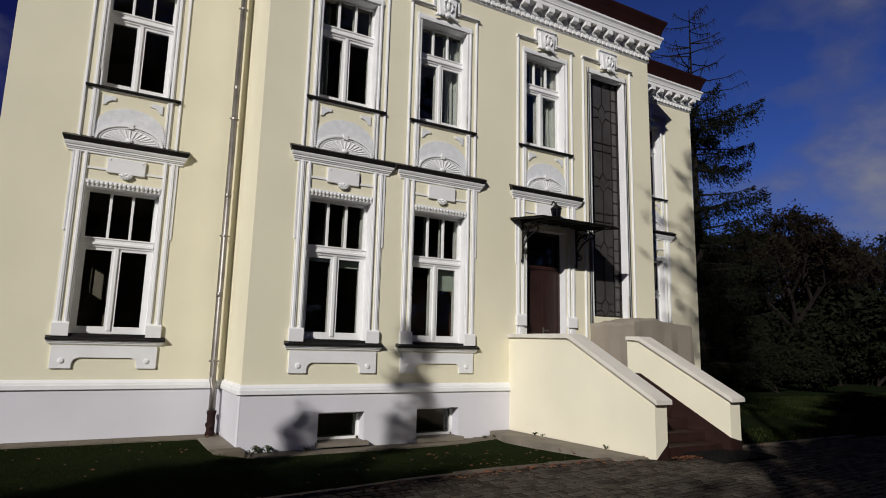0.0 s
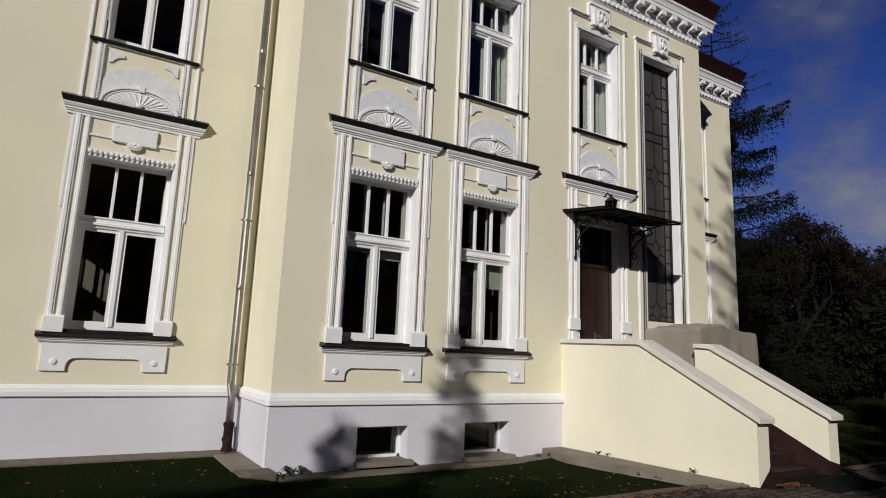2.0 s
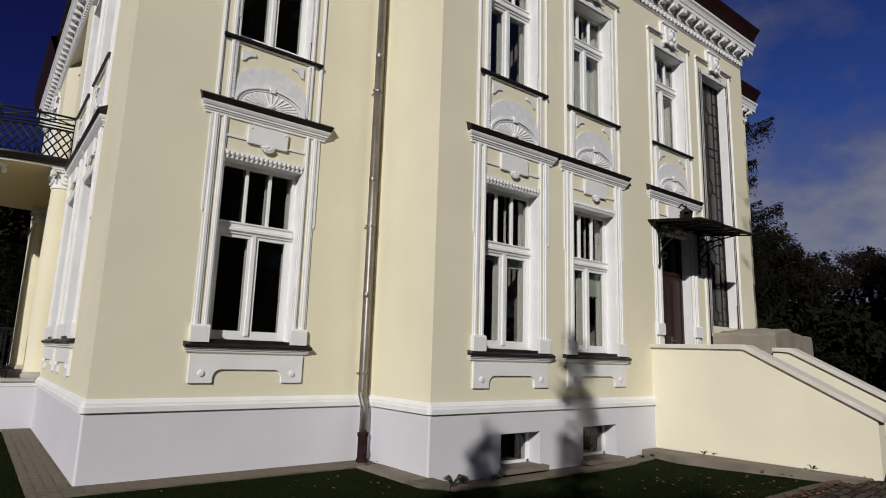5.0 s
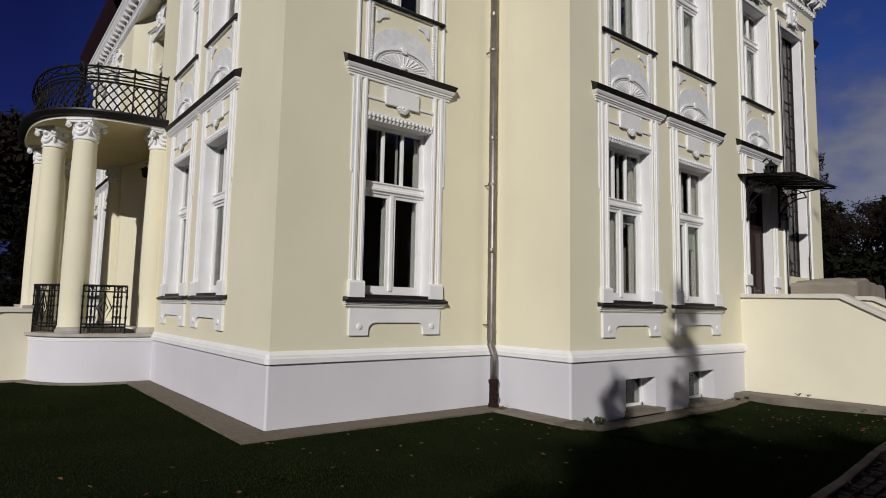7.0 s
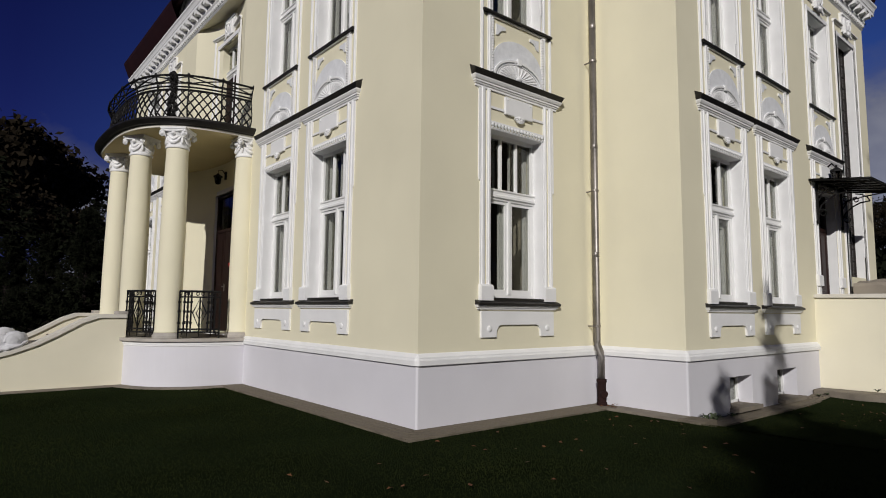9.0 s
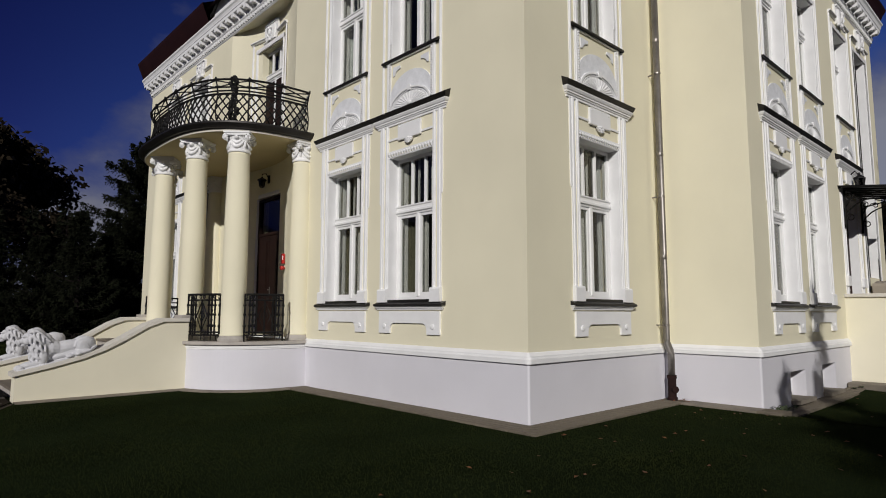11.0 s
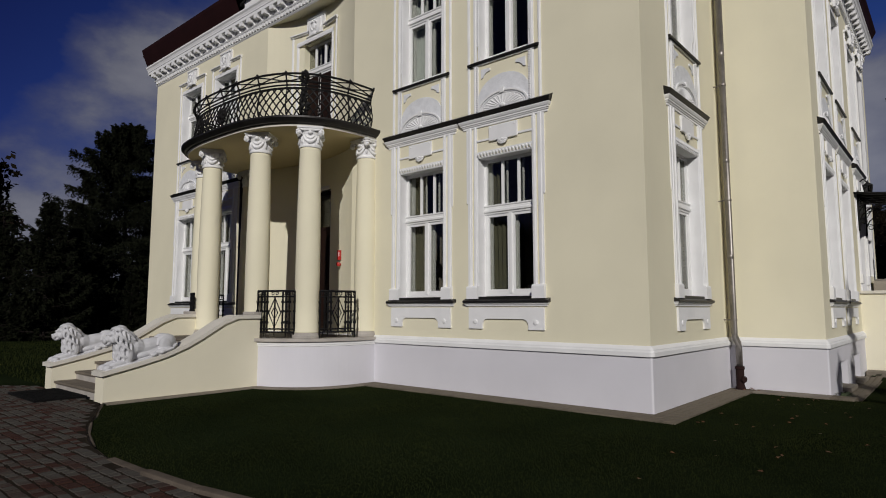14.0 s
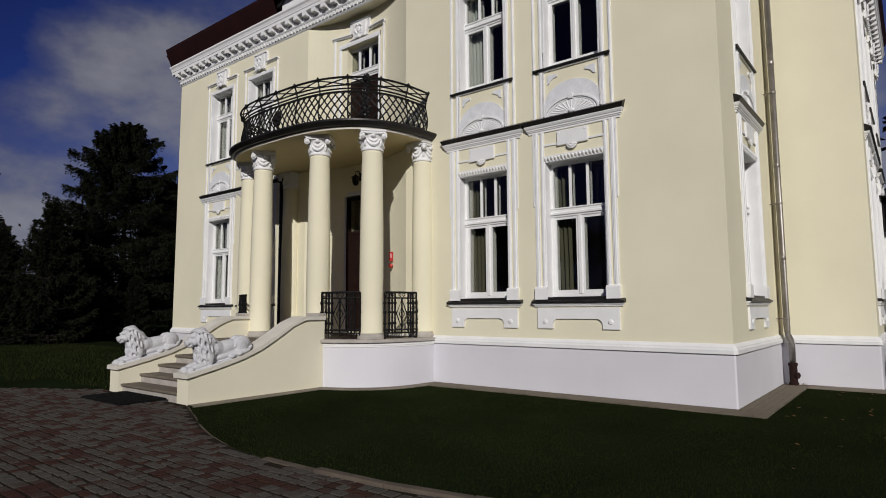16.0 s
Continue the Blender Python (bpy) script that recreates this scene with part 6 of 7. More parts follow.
prism(bm, [(WX - 0.475, 17.1), (WX - 0.475, AY - 0.475), (B0 - 0.40, AY - 0.475), (B0 - 0.40, BY - 0.40), (B0 + 0.05, BY - 0.40), (B0 + 0.05, BY), (B0, BY), (B0, AY), (WX, AY), (WX, 17.1)], -0.2, 0.010, axis="z")
part("apron_bed", bm, JOINT, apron)
part("apron_bed", box(B0 + 0.06, 7.6, BY - 0.41, BY - 0.01, -0.3, -0.088), JOINT, apron)
tagged(part("apron_slab", box(2.0, B0 - 0.02, BY - 0.05, 10.75, -0.2, 0.018, 0.012), CONCRETE), "raised worn concrete slab beside the downpipe", "slab", kind="structure")
bm = bmesh.new()
prism(bm, [(7.12, BY - 0.05), (6.98, 8.85), (7.25, SY0 + 0.15), (7.80, SY0 + 0.1), (7.58, BY - 0.05)], -0.1, 0.055, axis="z")
bmesh.ops.bevel(bm, geom=bm.edges[:], offset=0.012, segments=2, affect="EDGES")
tagged(part("stair_apron", bm, CONCRETE), "raised concrete border along the side-stair wall", "slab", kind="structure")


# ---- trees ----
def spruce(name, seed, h, r, label, bare_top=0.0, gap=0.0, droop=0.35, per=46, trunk_r=0.22, low=0.06, power=0.8, needle=1.0, twig=1.0, hang=0.3, rise=0.2):
    """A conifer: tapered trunk, whorls of limbs that sag and turn up at the tips, sprays of needles along each limb, a spire on top."""
    rng = random.Random(seed)
    t = empty(name, pose(0, 0, 0), label, "tree")
    bm = bmesh.new()
    tube(bm, [(0, 0, -0.2), (0.03, 0.02, h * 0.3), (0.0, 0.05, h * 0.7), (0.02, 0, h)], [trunk_r, trunk_r * 0.75, trunk_r * 0.35, 0.015], 9)
    v, f = [], []

    def spray(o, u, ln, wd):
        wv = u.cross(Vector((rng.uniform(-1, 1), rng.uniform(-1, 1), rng.uniform(-1, 1)))).normalized()
        n0 = len(v)
        v.extend([tuple(o - wv * wd * 0.5), tuple(o + u * ln * 0.5 - wv * wd), tuple(o + u * ln), tuple(o + u * ln * 0.5 + wv * wd)])
        f.append((n0, n0 + 1, n0 + 2, n0 + 3))

    z = h * low
    while z < h * 0.985:
        k = (z / h - low) / (1 - low)
        bare = z > h * (1 - bare_top)
        reach = r * (1 - k) ** power * rng.uniform(0.75, 1.12)
        for b in range(rng.randint(2, 3) if bare else rng.randint(5, 7)):
            if rng.random() < (min(gap, 0.25) if bare else gap):
                continue
            a = rng.uniform(0, 2 * math.pi)
            L = reach * rng.uniform(0.6, 1.1) + 0.12
            d = Vector((math.cos(a), math.sin(a), 0))
            side = Vector((-d.y, d.x, 0))
            pts = [Vector((0, 0, z)) + d * (L * s) + side * (0.06 * L * math.sin(3 * s + a)) + Vector((0, 0, -droop * L * s * s + rise * L * s ** 3 + (0.25 * L * s * k))) for s in (0, 0.35, 0.7, 1.0)]
            if k < 0.97:
                tube(bm, pts, [(0.02 + 0.035 * (1 - k)) * twig, (0.02 * (1 - k) + 0.014) * twig, 0.012 * twig, 0.006 * twig], 4)
            if bare:
                for q in range(16):
                    s = rng.uniform(0.2, 1)
                    i = min(2, int(s * 3))
                    p = pts[i].lerp(pts[i + 1], s * 3 - i)
                    e = p + side * rng.choice((-1, 1)) * rng.uniform(0.02, 0.16) * L * 0.5 + d * rng.uniform(0.0, 0.16) + Vector((0, 0, rng.uniform(-0.36, -0.03)))
                    tube(bm, [p, p.lerp(e, 0.5) + Vector((0, 0, 0.02)), e], [0.010 * twig, 0.007 * twig, 0.003 * twig], 3)
                continue
            m = int(per * (0.25 + L / r))
            for q in range(m):
                s = rng.uniform(0.10, 1.0) ** 0.8
                i = min(2, int(s * 3))
                p = pts[i].lerp(pts[i + 1], s * 3 - i)
                w = (1.05 - s) * L * 0.34
                o = p + side * rng.uniform(-w, w) + Vector((0, 0, rng.uniform(-hang, 0.05) * rng.random()))
                u = (d * rng.uniform(0.3, 1.0) + side * rng.uniform(-0.8, 0.8) + Vector((0, 0, rng.uniform(-1.0, 0.15) * (0.4 + hang * 2)))).normalized()
                spray(o, u, rng.uniform(0.14, 0.34) * needle, rng.uniform(0.03, 0.06) * needle)
        z += rng.uniform(0.22, 0.42) * (h / 12) ** 0.5 * (1.1 - 0.5 * k)
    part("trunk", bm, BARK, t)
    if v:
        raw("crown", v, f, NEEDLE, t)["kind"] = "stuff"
    return t


def broadleaf(name, seed, h, spread, label, leaves=9000, leaf=0.16, depth=5, material=LEAF, trunk_r=0.28):
    """A deciduous tree: forking limbs and a crown of small leaves in clumps at the twigs."""
    rng = random.Random(seed)
    t = empty(name, pose(0, 0, 0), label, "tree")
    bm = bmesh.new()
    tips = []

    def grow(p, d, L, r, k):
        q = p + d * L * 0.5 + Vector((rng.uniform(-1, 1), rng.uniform(-1, 1), 0)) * L * 0.06
        e = p + d * L
        tube(bm, [p, q, e], [r, r * 0.85, r * 0.68], 7 if k == 0 else 5 if k < 3 else 3)
        if k >= 2:
            tips.append((e, L))
        if k == depth:
            return
        for j in range(3 if k < 2 else rng.choice((2, 2, 3))):
            a = rng.uniform(0, 2 * math.pi)
            out = Vector((math.cos(a), math.sin(a), rng.uniform(-0.1, 0.5)))
            nd = (d * rng.uniform(0.6, 1.0) + out * rng.uniform(0.45, 0.95) * spread).normalized()
            grow(e, nd, L * rng.uniform(0.62, 0.82), r * 0.62, k + 1)
    grow(Vector((0, 0, -0.2)), Vector((0.02, 0.01, 1)).normalized(), h * 0.27, trunk_r, 0)
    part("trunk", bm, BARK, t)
    if leaves:
        v, f = [], []
        for q in range(leaves):
            c, L = rng.choice(tips)
            o = c + Vector((rng.gauss(0, 1), rng.gauss(0, 1), rng.gauss(0, 0.8))) * L * 0.42
            u = Vector((rng.uniform(-1, 1), rng.uniform(-1, 1), rng.uniform(-1, 1))).normalized()
            w = u.cross(Vector((rng.uniform(-1, 1), rng.uniform(-1, 1), rng.uniform(-1, 1)))).normalized()
            s = leaf * rng.uniform(0.6, 1.2)
            n0 = len(v)
            v.extend([tuple(o - u * s), tuple(o + w * s * 0.55), tuple(o + u * s), tuple(o - w * s * 0.55)])
            f.append((n0, n0 + 1, n0 + 2, n0 + 3))
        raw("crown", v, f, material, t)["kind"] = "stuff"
    return t


def put(tree, x, y, rot=0, s=1.0, label=""):
    c = copy_thing(tree, pose(x, y, -0.95 * s if tree is bush else 0, 0, 0, rot))
    c.scale = (s, s, s)
    if label:
        c["label"] = label
    return c


sp1 = spruce("spruce_tree", 11, 12.8, 6.2, "tall dark green spruce with drooping limbs at the lawn's edge", per=800, power=0.66, needle=0.72, hang=0.65, droop=0.20, rise=0.22, gap=0.0, low=0.12)
sp1.matrix_basis = pose(4.6, 45.4, 0, 0, 0, 20)
sp2 = spruce("spruce_tree", 29, 16.8, 3.3, "tall thin spruce with a dead bare top beside the house", bare_top=0.29, gap=0.55, droop=0.34, per=560, power=0.36, needle=0.5, twig=1.35, hang=0.9, rise=0.38)
sp2.matrix_basis = pose(21.85, 15.9, 0)
spf = spruce("spruce_tree", 13, 13.0, 5.0, "dark green spruce in the park", per=13, needle=2.3, gap=0.15)
spf.matrix_basis = pose(-34, -30, 0)
blf = broadleaf("broadleaf_tree", 6, 12.0, 0.85, "dark broadleaf tree in the park", leaves=7000, leaf=0.2, depth=4)
blf.matrix_basis = pose(-40, -22, 0)
blf.scale = (1.2, 1.2, 1.2)
bl1 = broadleaf("broadleaf_tree", 5, 12.0, 0.85, "dark broadleaf tree with a dense autumn crown", leaves=19000, leaf=0.085, depth=6)
bl1.matrix_basis = pose(37.5, 21.3, 0)
bl1.scale = (1.02, 1.02, 1.02)
bl2 = broadleaf("broadleaf_tree", 9, 11.0, 0.95, "half-bare gnarled tree with few autumn leaves", leaves=3600, leaf=0.085, depth=6)
bl2.matrix_basis = pose(47, 22.0, 0)
bl2.scale = (1.15, 1.15, 1.15)
bush = broadleaf("shrub", 31, 4.2, 1.3, "dense dark evergreen shrub under the trees", leaves=9000, leaf=0.085, depth=3, material=NEEDLE, trunk_r=0.08)
bush.matrix_basis = pose(30, 16.0, -0.95)
thuja = spruce("thuja_tree", 47, 6.7, 2.2, "bushy dark evergreen beside the lawn", droop=-0.15, per=150, trunk_r=0.14, low=0.02, needle=0.7)
thuja.matrix_basis = pose(-0.6, 40.8, 0)

rt = random.Random(77)
# the wood east of the house
for x, y, s in ((39, 25.5, 1.0), (43, 28, 1.1), (35.5, 26, 0.85), (52, 27, 1.15), (60, 21, 1.2), (57, 12, 1.15), (62, 4, 1.2), (33, 30, 1.0)):
    put(bl1, x, y, rt.uniform(0, 360), s * 0.98)
for x, y, s in ((45.5, 17.5, 0.95), (49, 15.2, 1.0), (51, 19.5, 1.05), (44, 24.5, 1.0), (54, 9, 1.0), (60, 15, 1.1), (41, 19.0, 0.8)):
    put(bl2, x, y, rt.uniform(0, 360), s * 1.15)
for x, y, s in ((27, 19.5, 0.58), (30.5, 23.5, 0.74), (25.5, 22, 0.66)):
    put(sp1, x, y, rt.uniform(0, 360), s)
for k in range(44):
    put(bush, 31 + 0.74 * k + rt.uniform(-1, 1), 22 - 0.24 * k + rt.uniform(-2.0, 3.5), rt.uniform(0, 360), rt.uniform(1.3, 2.1))
for x, y, s in ((24.5, 17.5, 0.8), (26.5, 15.8, 0.7), (23, 19, 0.9), (28.5, 18.0, 1.0)):
    put(bush, x, y, rt.uniform(0, 360), s)
for k in range(30):
    a = math.radians(50 + 1.3 * k)
    put(bush, 0.5 + (47 + rt.uniform(-3, 3)) * math.sin(a), (47 + rt.uniform(-3, 3)) * math.cos(a), rt.uniform(0, 360), rt.uniform(2.7, 3.3))
# trees north-west, beyond the lawn
for x, y, s in ((9.0, 48, 0.8), (-20, 84, 1.5), (-44, 60, 1.3)):
    put(sp1, x, y, rt.uniform(0, 360), s)
for x, y, s in ((-2.2, 42.0, 0.80), (0.9, 41.8, 0.84), (2.3, 42.6, 0.66), (-3.8, 43, 0.78), (-5.4, 44, 0.72), (3.6, 41.5, 0.5)):
    put(thuja, x, y, rt.uniform(0, 360), s)
for x, y, s in ((-0.2, 86, 2.0), (-9.5, 84, 2.0), (1.5, 79, 1.15), (-5, 77, 1.25), (-11, 76, 1.3), (5.5, 81, 0.85), (-20, 78, 1.2), (-26, 74, 1.1), (-38, 62, 1.1), (-48, 48, 1.1), (-5, 92, 2.0)):
    put(blf, x, y, rt.uniform(0, 360), s * 1.2)
for x, y, s in ((14, 92, 0.7), (-33, 72, 1.1)):
    put(bl2, x, y, rt.uniform(0, 360), s * 1.15)
for k in range(24):
    put(bush, -36 + 2.0 * k + rt.uniform(-0.6, 0.6), 50 + rt.uniform(-2.5, 2.5) + abs(k - 18) * 1.2, rt.uniform(0, 360), rt.uniform(0.8, 1.2))
for k in range(16):
    put(bush, 66 + 1.2 * k + rt.uniform(-1, 1), 34 - 2.6 * k + rt.uniform(-2, 2), rt.uniform(0, 360), rt.uniform(2.2, 2.9))
for k in range(15):
    put(bush, 50 + 1.4 * k + rt.uniform(-1, 1), 35 - 1.75 * k + rt.uniform(-1.5, 1.5), rt.uniform(0, 360), rt.uniform(1.7, 2.3))
for k in range(17):
    put(bush, -26 + 2.4 * k + rt.uniform(-0.6, 0.6), 60 + rt.uniform(-1.5, 1.5), rt.uniform(0, 360), rt.uniform(1.3, 1.7))
for k in range(12):
    put(spf, -15 + 2.9 * k + rt.uniform(-0.8, 0.8), 72 + rt.uniform(-2.5, 2.5), rt.uniform(0, 360), rt.uniform(0.95, 1.25) * (1.0 if k < 5 else 0.78))
for k in range(9):
    put(spf, 41 + 3.6 * k + rt.uniform(-0.8, 0.8), 31 - 2.5 * k + rt.uniform(-1.5, 1.5), rt.uniform(0, 360), rt.uniform(0.85, 1.05))
# the park behind the walker, which the panes mirror
for k in range(22):
    a = math.radians(150 + 150 * k / 21)
    r = rt.uniform(46, 60)
    put((blf, spf, blf)[k % 3], 2 + r * math.cos(a), 8 + r * math.sin(a), rt.uniform(0, 360), rt.uniform(1.0, 1.35))
for k in range(30):
    a = math.radians(150 + 165 * k / 29)
    r = rt.uniform(40, 48)
    put(bush, 2 + r * math.cos(a), 8 + r * math.sin(a), rt.uniform(0, 360), rt.uniform(0.9, 1.4))


for k in range(16):
    a = math.radians(262 + 88 * k / 15)
    put((spf, blf)[k % 2], 3 + 31 * math.cos(a) + rt.uniform(-2, 2), 9 + 31 * math.sin(a) + rt.uniform(-2, 2), rt.uniform(0, 360), rt.uniform(2.0, 2.3) if k < 6 else 1.6)
for k in range(8):
    a = math.radians(102 + 62 * k / 7)
    put((spf, blf)[k % 2], -2 + 36 * math.cos(a) + rt.uniform(-2, 2), 14 + 36 * math.sin(a) + rt.uniform(-2, 2), rt.uniform(0, 360), rt.uniform(0.45, 0.6))


def shade(tree, height, x, y, z, s, rot):
    """Puts a tree of that height so that the shadow of its top falls on a place."""
    h = z + s * SUN.z / math.hypot(SUN.x, SUN.y)
    d = Vector((SUN.x, SUN.y)).normalized()
    put(tree, x + d.x * s, y + d.y * s, rot, h / height)


slim = spruce("spruce_tree", 63, 12.0, 0.95, "slim young spruce standing in the park", per=22, gap=0.35, trunk_r=0.12)
slim.matrix_basis = pose(-18, -14, 0)
pine = spruce("pine_tree", 71, 20.0, 2.3, "tall pine with a bare stem and thin crown", per=30, gap=0.42, trunk_r=0.2, low=0.66)
pine.matrix_basis = pose(-30, -24, 0)
shade(slim, 12.0, 5.45, 9.6, 2.15, 16, 40)
shade(slim, 12.0, 3.56, 9.6, 0.68, 13, 130)
shade(slim, 12.0, 3.34, 9.6, 0.44, 13.6, 200)
# the wood's edge in the south-west, whose tips shade the lawn before the projecting block and the park
for k, (x, y) in enumerate(((2.6, 8.9), (3.6, 9.05), (4.3, 8.6), (4.7, 7.9), (3.2, 8.0))):
    shade(spf, 13.0, x, y, 0.0, 34 + 3 * (k % 4), 47 * k)
for k, (x, y) in enumerate(((16.0, 6.2), (16.8, 7.6), (16.2, 8.6), (18.5, 9.2), (21, 9.8), (17.4, 5.6), (19.5, 6.2), (24, 12), (28, 14), (32, 16), (26, 9), (30, 11), (23, 7), (36, 14), (34, 9))):
    shade(spf, 13.0, x, y, 0.0, 36 + 2.0 * (k % 3), 61 * k)
shade(pine, 20.0, 16.4, 11.2, 8.9, 24, 300)
shade(pine, 20.0, 17.6, 11.2, 6.5, 28, 100)

# ---- grass ----
rg = np.random.default_rng(5)


def inside(px, py, poly):
    """Which of the points lie in a polygon."""
    hit = np.zeros(len(px), bool)
    n = len(poly)
    for i in range(n):
        (x0, y0), (x1, y1) = poly[i], poly[(i + 1) % n]
        c = ((y0 > py) != (y1 > py)) & (px < (x1 - x0) * (py - y0) / (y1 - y0 + 1e-12) + x0)
        hit ^= c
    return hit


LAWNPOLY = KERBLINE + [(7.0, 8.9), (7.1, BY - 0.4), (B0 + 0.0, BY - 0.42), (1.97, BY - 0.1), (1.97, AY - 0.455), (WX - 0.455, AY - 0.455), (WX - 0.455, 16.9), (-2.9, 17.2), (-3.5, 17.85), (-6.0, 17.95)]


def blades(name, px, py, hmin, hmax, w, label):
    n = len(px)
    a, b = rg.uniform(0, 2 * np.pi, n), rg.uniform(0, 2 * np.pi, n)
    h = rg.uniform(hmin, hmax, n)
    lean = h * rg.uniform(0.1, 0.7, n)
    pz = np.array([level(x, y) for x, y in zip(px, py)]) - 0.016
    v = np.empty((n, 3, 3))
    v[:, 0] = np.stack([px - np.cos(a) * w, py - np.sin(a) * w, pz], 1)
    v[:, 1] = np.stack([px + np.cos(a) * w, py + np.sin(a) * w, pz], 1)
    v[:, 2] = np.stack([px + np.cos(b) * lean, py + np.sin(b) * lean, pz + h], 1)
    me = bpy.data.meshes.new(name)
    me.vertices.add(3 * n)
    me.vertices.foreach_set("co", v.reshape(-1))
    me.loops.add(3 * n)
    me.loops.foreach_set("vertex_index", np.arange(3 * n, dtype=np.int32))
    me.polygons.add(n)
    me.polygons.foreach_set("loop_start", np.arange(0, 3 * n, 3, dtype=np.int32))
    me.update(calc_edges=True)
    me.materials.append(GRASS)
    tagged(new(name, me), label, "grass", kind="stuff")


px, py = rg.uniform(-7.4, 7.8, 420000), rg.uniform(6.0, 18.2, 420000)
ok = inside(px, py, LAWNPOLY)
blades("grass", px[ok], py[ok], 0.010, 0.024, 0.0045, "short dark green mown lawn grass")
px, py = rg.uniform(-22, 0, 60000), rg.uniform(21.5, 40, 60000)
ok = (py > 24.5 + 0.0 * px) | (px > -6.0)
ok &= ~((px > -3.6) & (py < 22.6)) & ~((px > WX - 0.5) & (py < NY + 0.5)) & ~((px < -5.9) & (py < 24.6))
blades("grass", px[ok], py[ok], 0.04, 0.10, 0.009, "dark green park lawn grass")
px, py = rg.uniform(10, 40, 60000), rg.uniform(6.7, 14, 60000)
ok = ~((px < EX + 0.5) & (py > 8.2)) & ~((px < 14) & (py < 6.75))
blades("grass", px[ok], py[ok], 0.04, 0.10, 0.009, "dark green park lawn grass")

# ---- fallen leaves, weeds ----
rl = random.Random(12)
lv, lf = [], []


def leaf_at(x, y, z):
    a, s = rl.uniform(0, 6.28), rl.uniform(0.018, 0.038)
    c, d = math.cos(a) * s, math.sin(a) * s
    n0 = len(lv)
    lv.extend([(x - c, y - d, z), (x - d * 0.6, y + c * 0.6, z + rl.uniform(0, 0.02)), (x + c, y + d, z + rl.uniform(0, 0.012)), (x + d * 0.6, y - c * 0.6, z + rl.uniform(0, 0.02))])
    lf.append((n0, n0 + 1, n0 + 2, n0 + 3))


for k in range(300):
    leaf_at(rl.uniform(8.1, 9.5), 6.12 + abs(rl.gauss(0, 0.10)) * -1 + 0.02, 0.05)
for k in range(380):
    i = rl.randrange(len(KERBLINE) - 30, len(KERBLINE))
    leaf_at(KERBLINE[i][0] + rl.gauss(0, 0.2), KERBLINE[i][1] - abs(rl.gauss(0, 0.14)) - 0.04, 0.045)
for k in range(26):
    leaf_at(rl.uniform(2.5, 7.0), rl.uniform(6.8, 9.0), -0.03)
for k in range(45):
    leaf_at(rl.uniform(4.8, 7.6), 6.75 + abs(rl.gauss(0, 0.8)), 0.03)
for k in range(22):
    leaf_at(rl.uniform(-5, 2), rl.uniform(7.5, 10.5), 0.035)
for k in range(110):
    leaf_at(rl.uniform(10.5, 14), 6.3 + rl.gauss(0, 0.5), 0.05)
for k in range(20):
    leaf_at(2.2 + rl.gauss(0, 0.16), 10.82 + rl.gauss(0, 0.08), 0.03)
for k in range(22):
    leaf_at(rl.uniform(-2.0, 1.8), rl.uniform(8.6, 10.6), -0.0)
for k in range(14):
    leaf_at(rl.uniform(-13, -7), rl.uniform(11, 19), 0.045)
tagged(raw("fallen_leaves", lv, lf, FALLEN), "scattered orange and brown fallen leaves on the ground", "leaves", kind="stuff")


def weed(x, y, z, s, seed):
    rw = random.Random(seed)
    bm = bmesh.new()
    for k in range(12):
        a, L = rw.uniform(0, 6.28), s * rw.uniform(0.5, 1.0)
        d = Vector((math.cos(a), math.sin(a), 0))
        w = Vector((-d.y, d.x, 0)) * L * 0.16
        p = [Vector((0, 0, 0)), d * L * 0.5 + Vector((0, 0, L * rw.uniform(0.3, 0.7))), d * L + Vector((0, 0, L * rw.uniform(0.1, 0.6)))]
        v = [bm.verts.new(q) for q in (p[0], p[1] - w, p[2], p[1] + w)]
        bm.faces.new(v)
    ob = part("weed", bm, WEED)
    ob.matrix_basis = pose(x, y, z)
    tagged(ob, "small green weed growing at the foot of the wall", "weed", "weeds along the wall")


for i, (x, y, z, s) in enumerate(((2.72, 9.46, -0.08, 0.2), (2.86, 9.44, -0.08, 0.17), (2.62, 9.42, -0.08, 0.12), (7.45, 8.6, 0.08, 0.12), (7.50, 8.45, 0.08, 0.09), (7.62, 7.0, 0.08, 0.10), (3.5, 9.48, -0.09, 0.1), (6.9, 9.4, -0.05, 0.1), (7.05, 9.3, -0.02, 0.08))):
    weed(x, y, z, s, i)

# ---- paving blocks, last ----
PAVE = KERBLINE + bed[::-1]
pv, pf, sv2, sf2 = [], [], [], []
rp = random.Random(21)
near = []


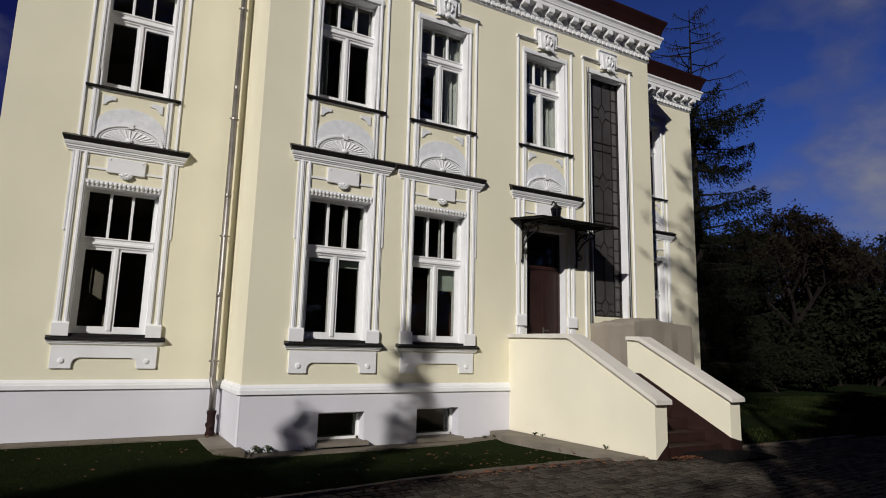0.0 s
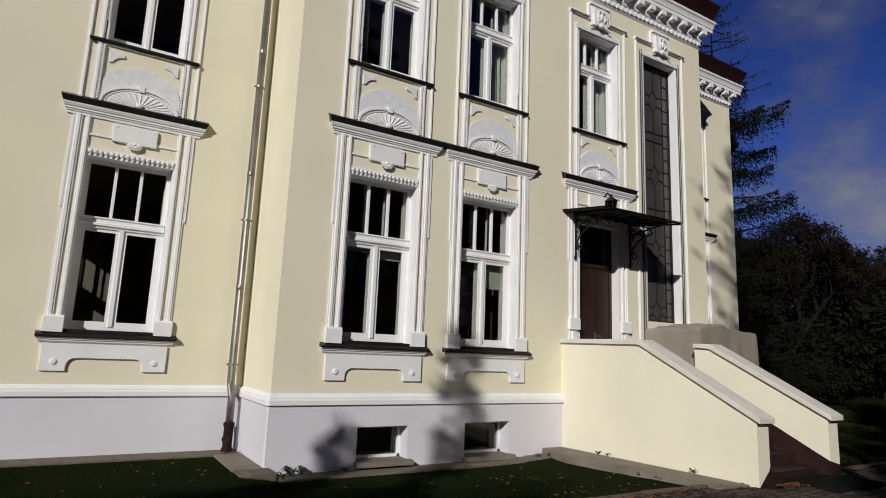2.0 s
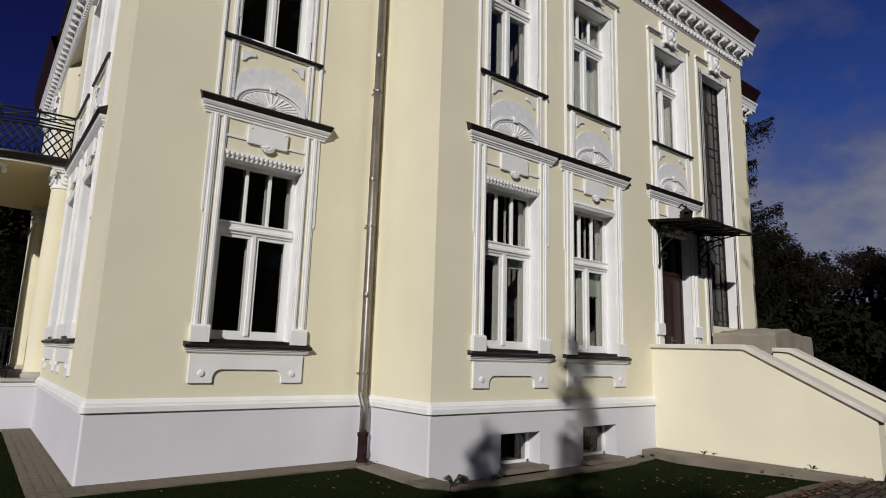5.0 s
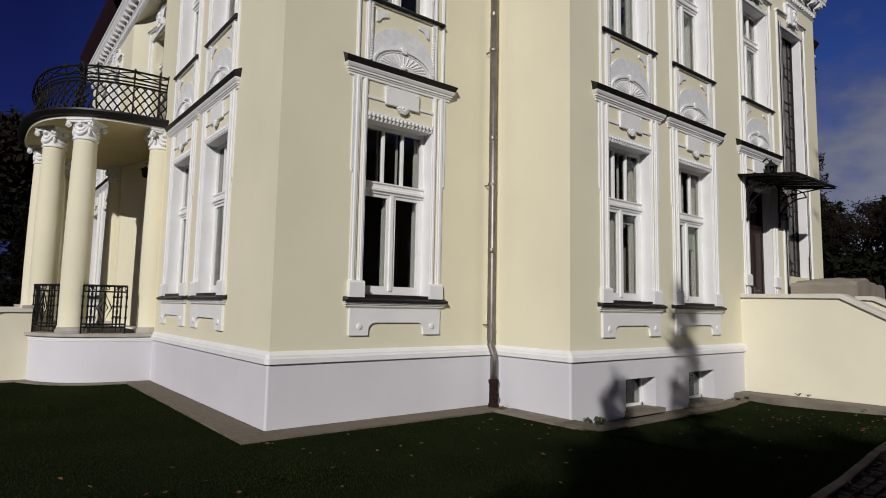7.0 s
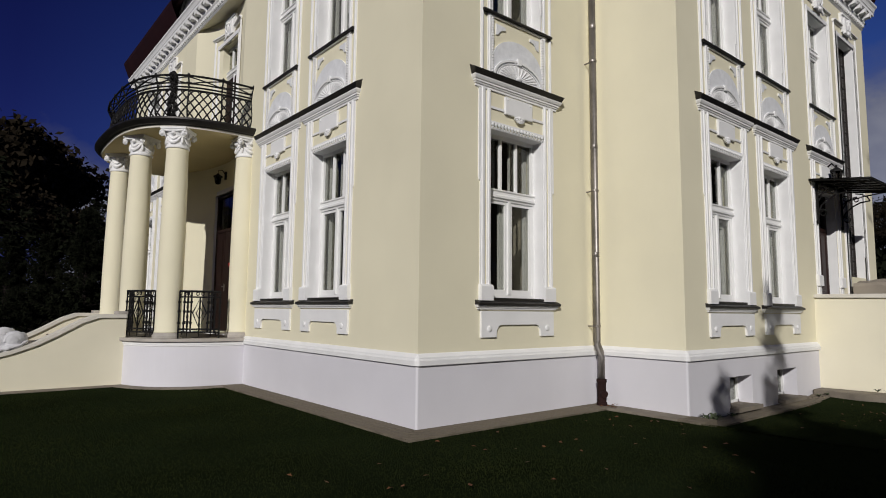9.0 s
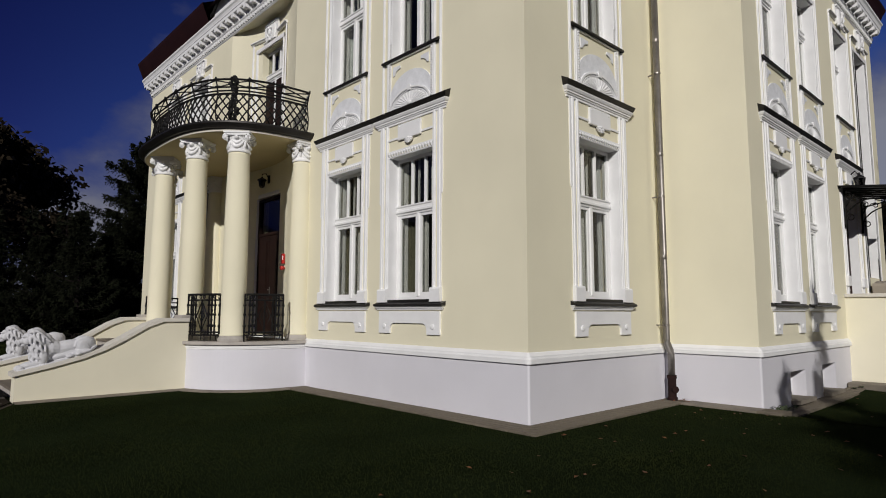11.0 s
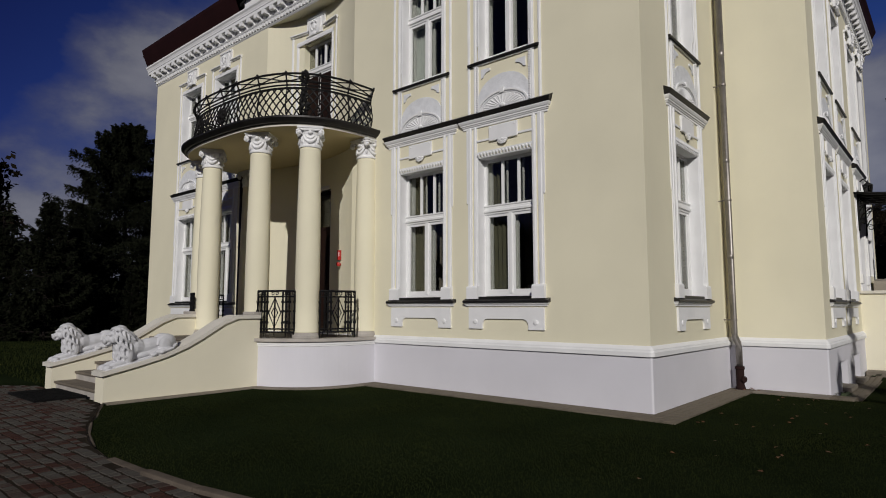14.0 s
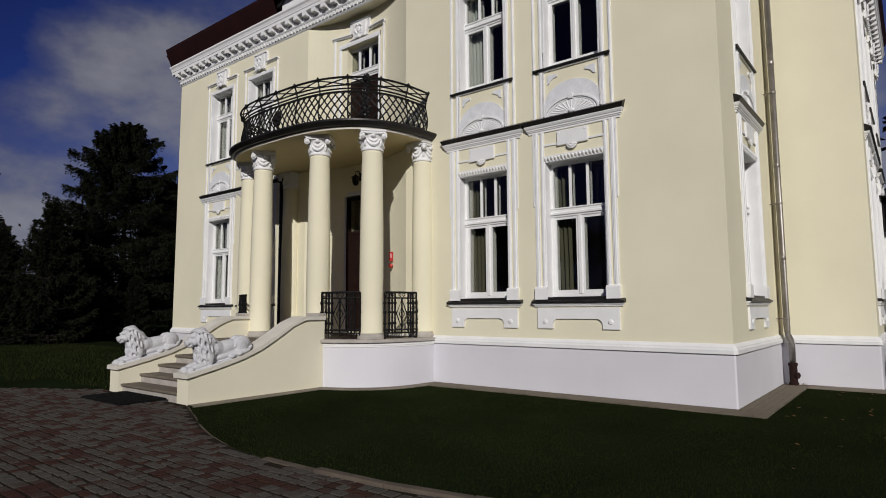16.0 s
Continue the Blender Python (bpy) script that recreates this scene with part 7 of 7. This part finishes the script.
def course(u0, u1, v0, v1, ang, cx, cy, x0, x1):
    """Blocks of mixed lengths in rows, the rows turned by an angle about a point."""
    c, s = math.cos(ang), math.sin(ang)
    spots = []
    v = v0
    while v < v1:
        w = rp.choice((0.105, 0.12, 0.14))
        u = u0 - rp.uniform(0, 0.2)
        while u < u1:
            l = rp.choice((0.10, 0.12, 0.15, 0.19))
            e = v + w / 2 + rp.uniform(-0.009, 0.009)
            spots.append((cx + (u + l / 2) * c - e * s, cy + (u + l / 2) * s + e * c, l, w))
            u += l
        v += w
    xs, ys = np.array([p[0] for p in spots]), np.array([p[1] for p in spots])
    ok = np.ones(len(xs), bool)
    for e in ((0.045, 0.045), (-0.045, 0.045), (0.045, -0.045), (-0.045, -0.045)):
        ok &= inside(xs + e[0], ys + e[1], PAVE)
    for (x, y, l, w), k in zip(spots, ok):
        if k and x0 <= x < x1 and not ((7.9 < x < 9.9 and y > 6.08) or (-6.15 < x < -3 and y > 18.0)):
            near.append((x, y, ang, l, w))


course(-7, 20, -5.5, 5, math.radians(-90), -9.5, 17.5, -15.0, -5.0)
course(-8.2, 16, -2.5, 8.2, math.radians(4), 2.5, -0.6, -5.0, 18.0)
near.sort(key=lambda p: (p[0] + 7.6) ** 2 + (p[1] - 13.6) ** 2)
brick_meshes = {}
for x, y, a, l, w in near[:300]:
    if (l, w) not in brick_meshes:
        sv, sf = [], []
        brick(sv, sf, 0, 0, -0.03, l - 0.015, w - 0.015, 0.06, 0)
        brick_meshes[l, w] = bpy.data.meshes.new("paving_block")
        brick_meshes[l, w].from_pydata(sv, [], sf)
        brick_meshes[l, w].materials.append(SETT1)
    ob = new("paving_block", brick_meshes[l, w])
    ob.parent = pavement
    ob.matrix_basis = pose(x, y, rp.uniform(-0.004, 0.004), rp.uniform(-1.2, 1.2), rp.uniform(-1.2, 1.2), math.degrees(a) + rp.uniform(-3, 3))
for x, y, a, l, w in near[300:]:
    v, f = (pv, pf) if x < -5 else (sv2, sf2)
    brick(v, f, x, y, -0.03 + rp.uniform(-0.004, 0.004), l - 0.015, w - 0.015, 0.06, a + rp.uniform(-0.05, 0.05))
raw("paving_rest", pv, pf, SETT, pavement)["kind"] = "stuff"
raw("paving_rest", sv2, sf2, SETT2, pavement)["kind"] = "stuff"
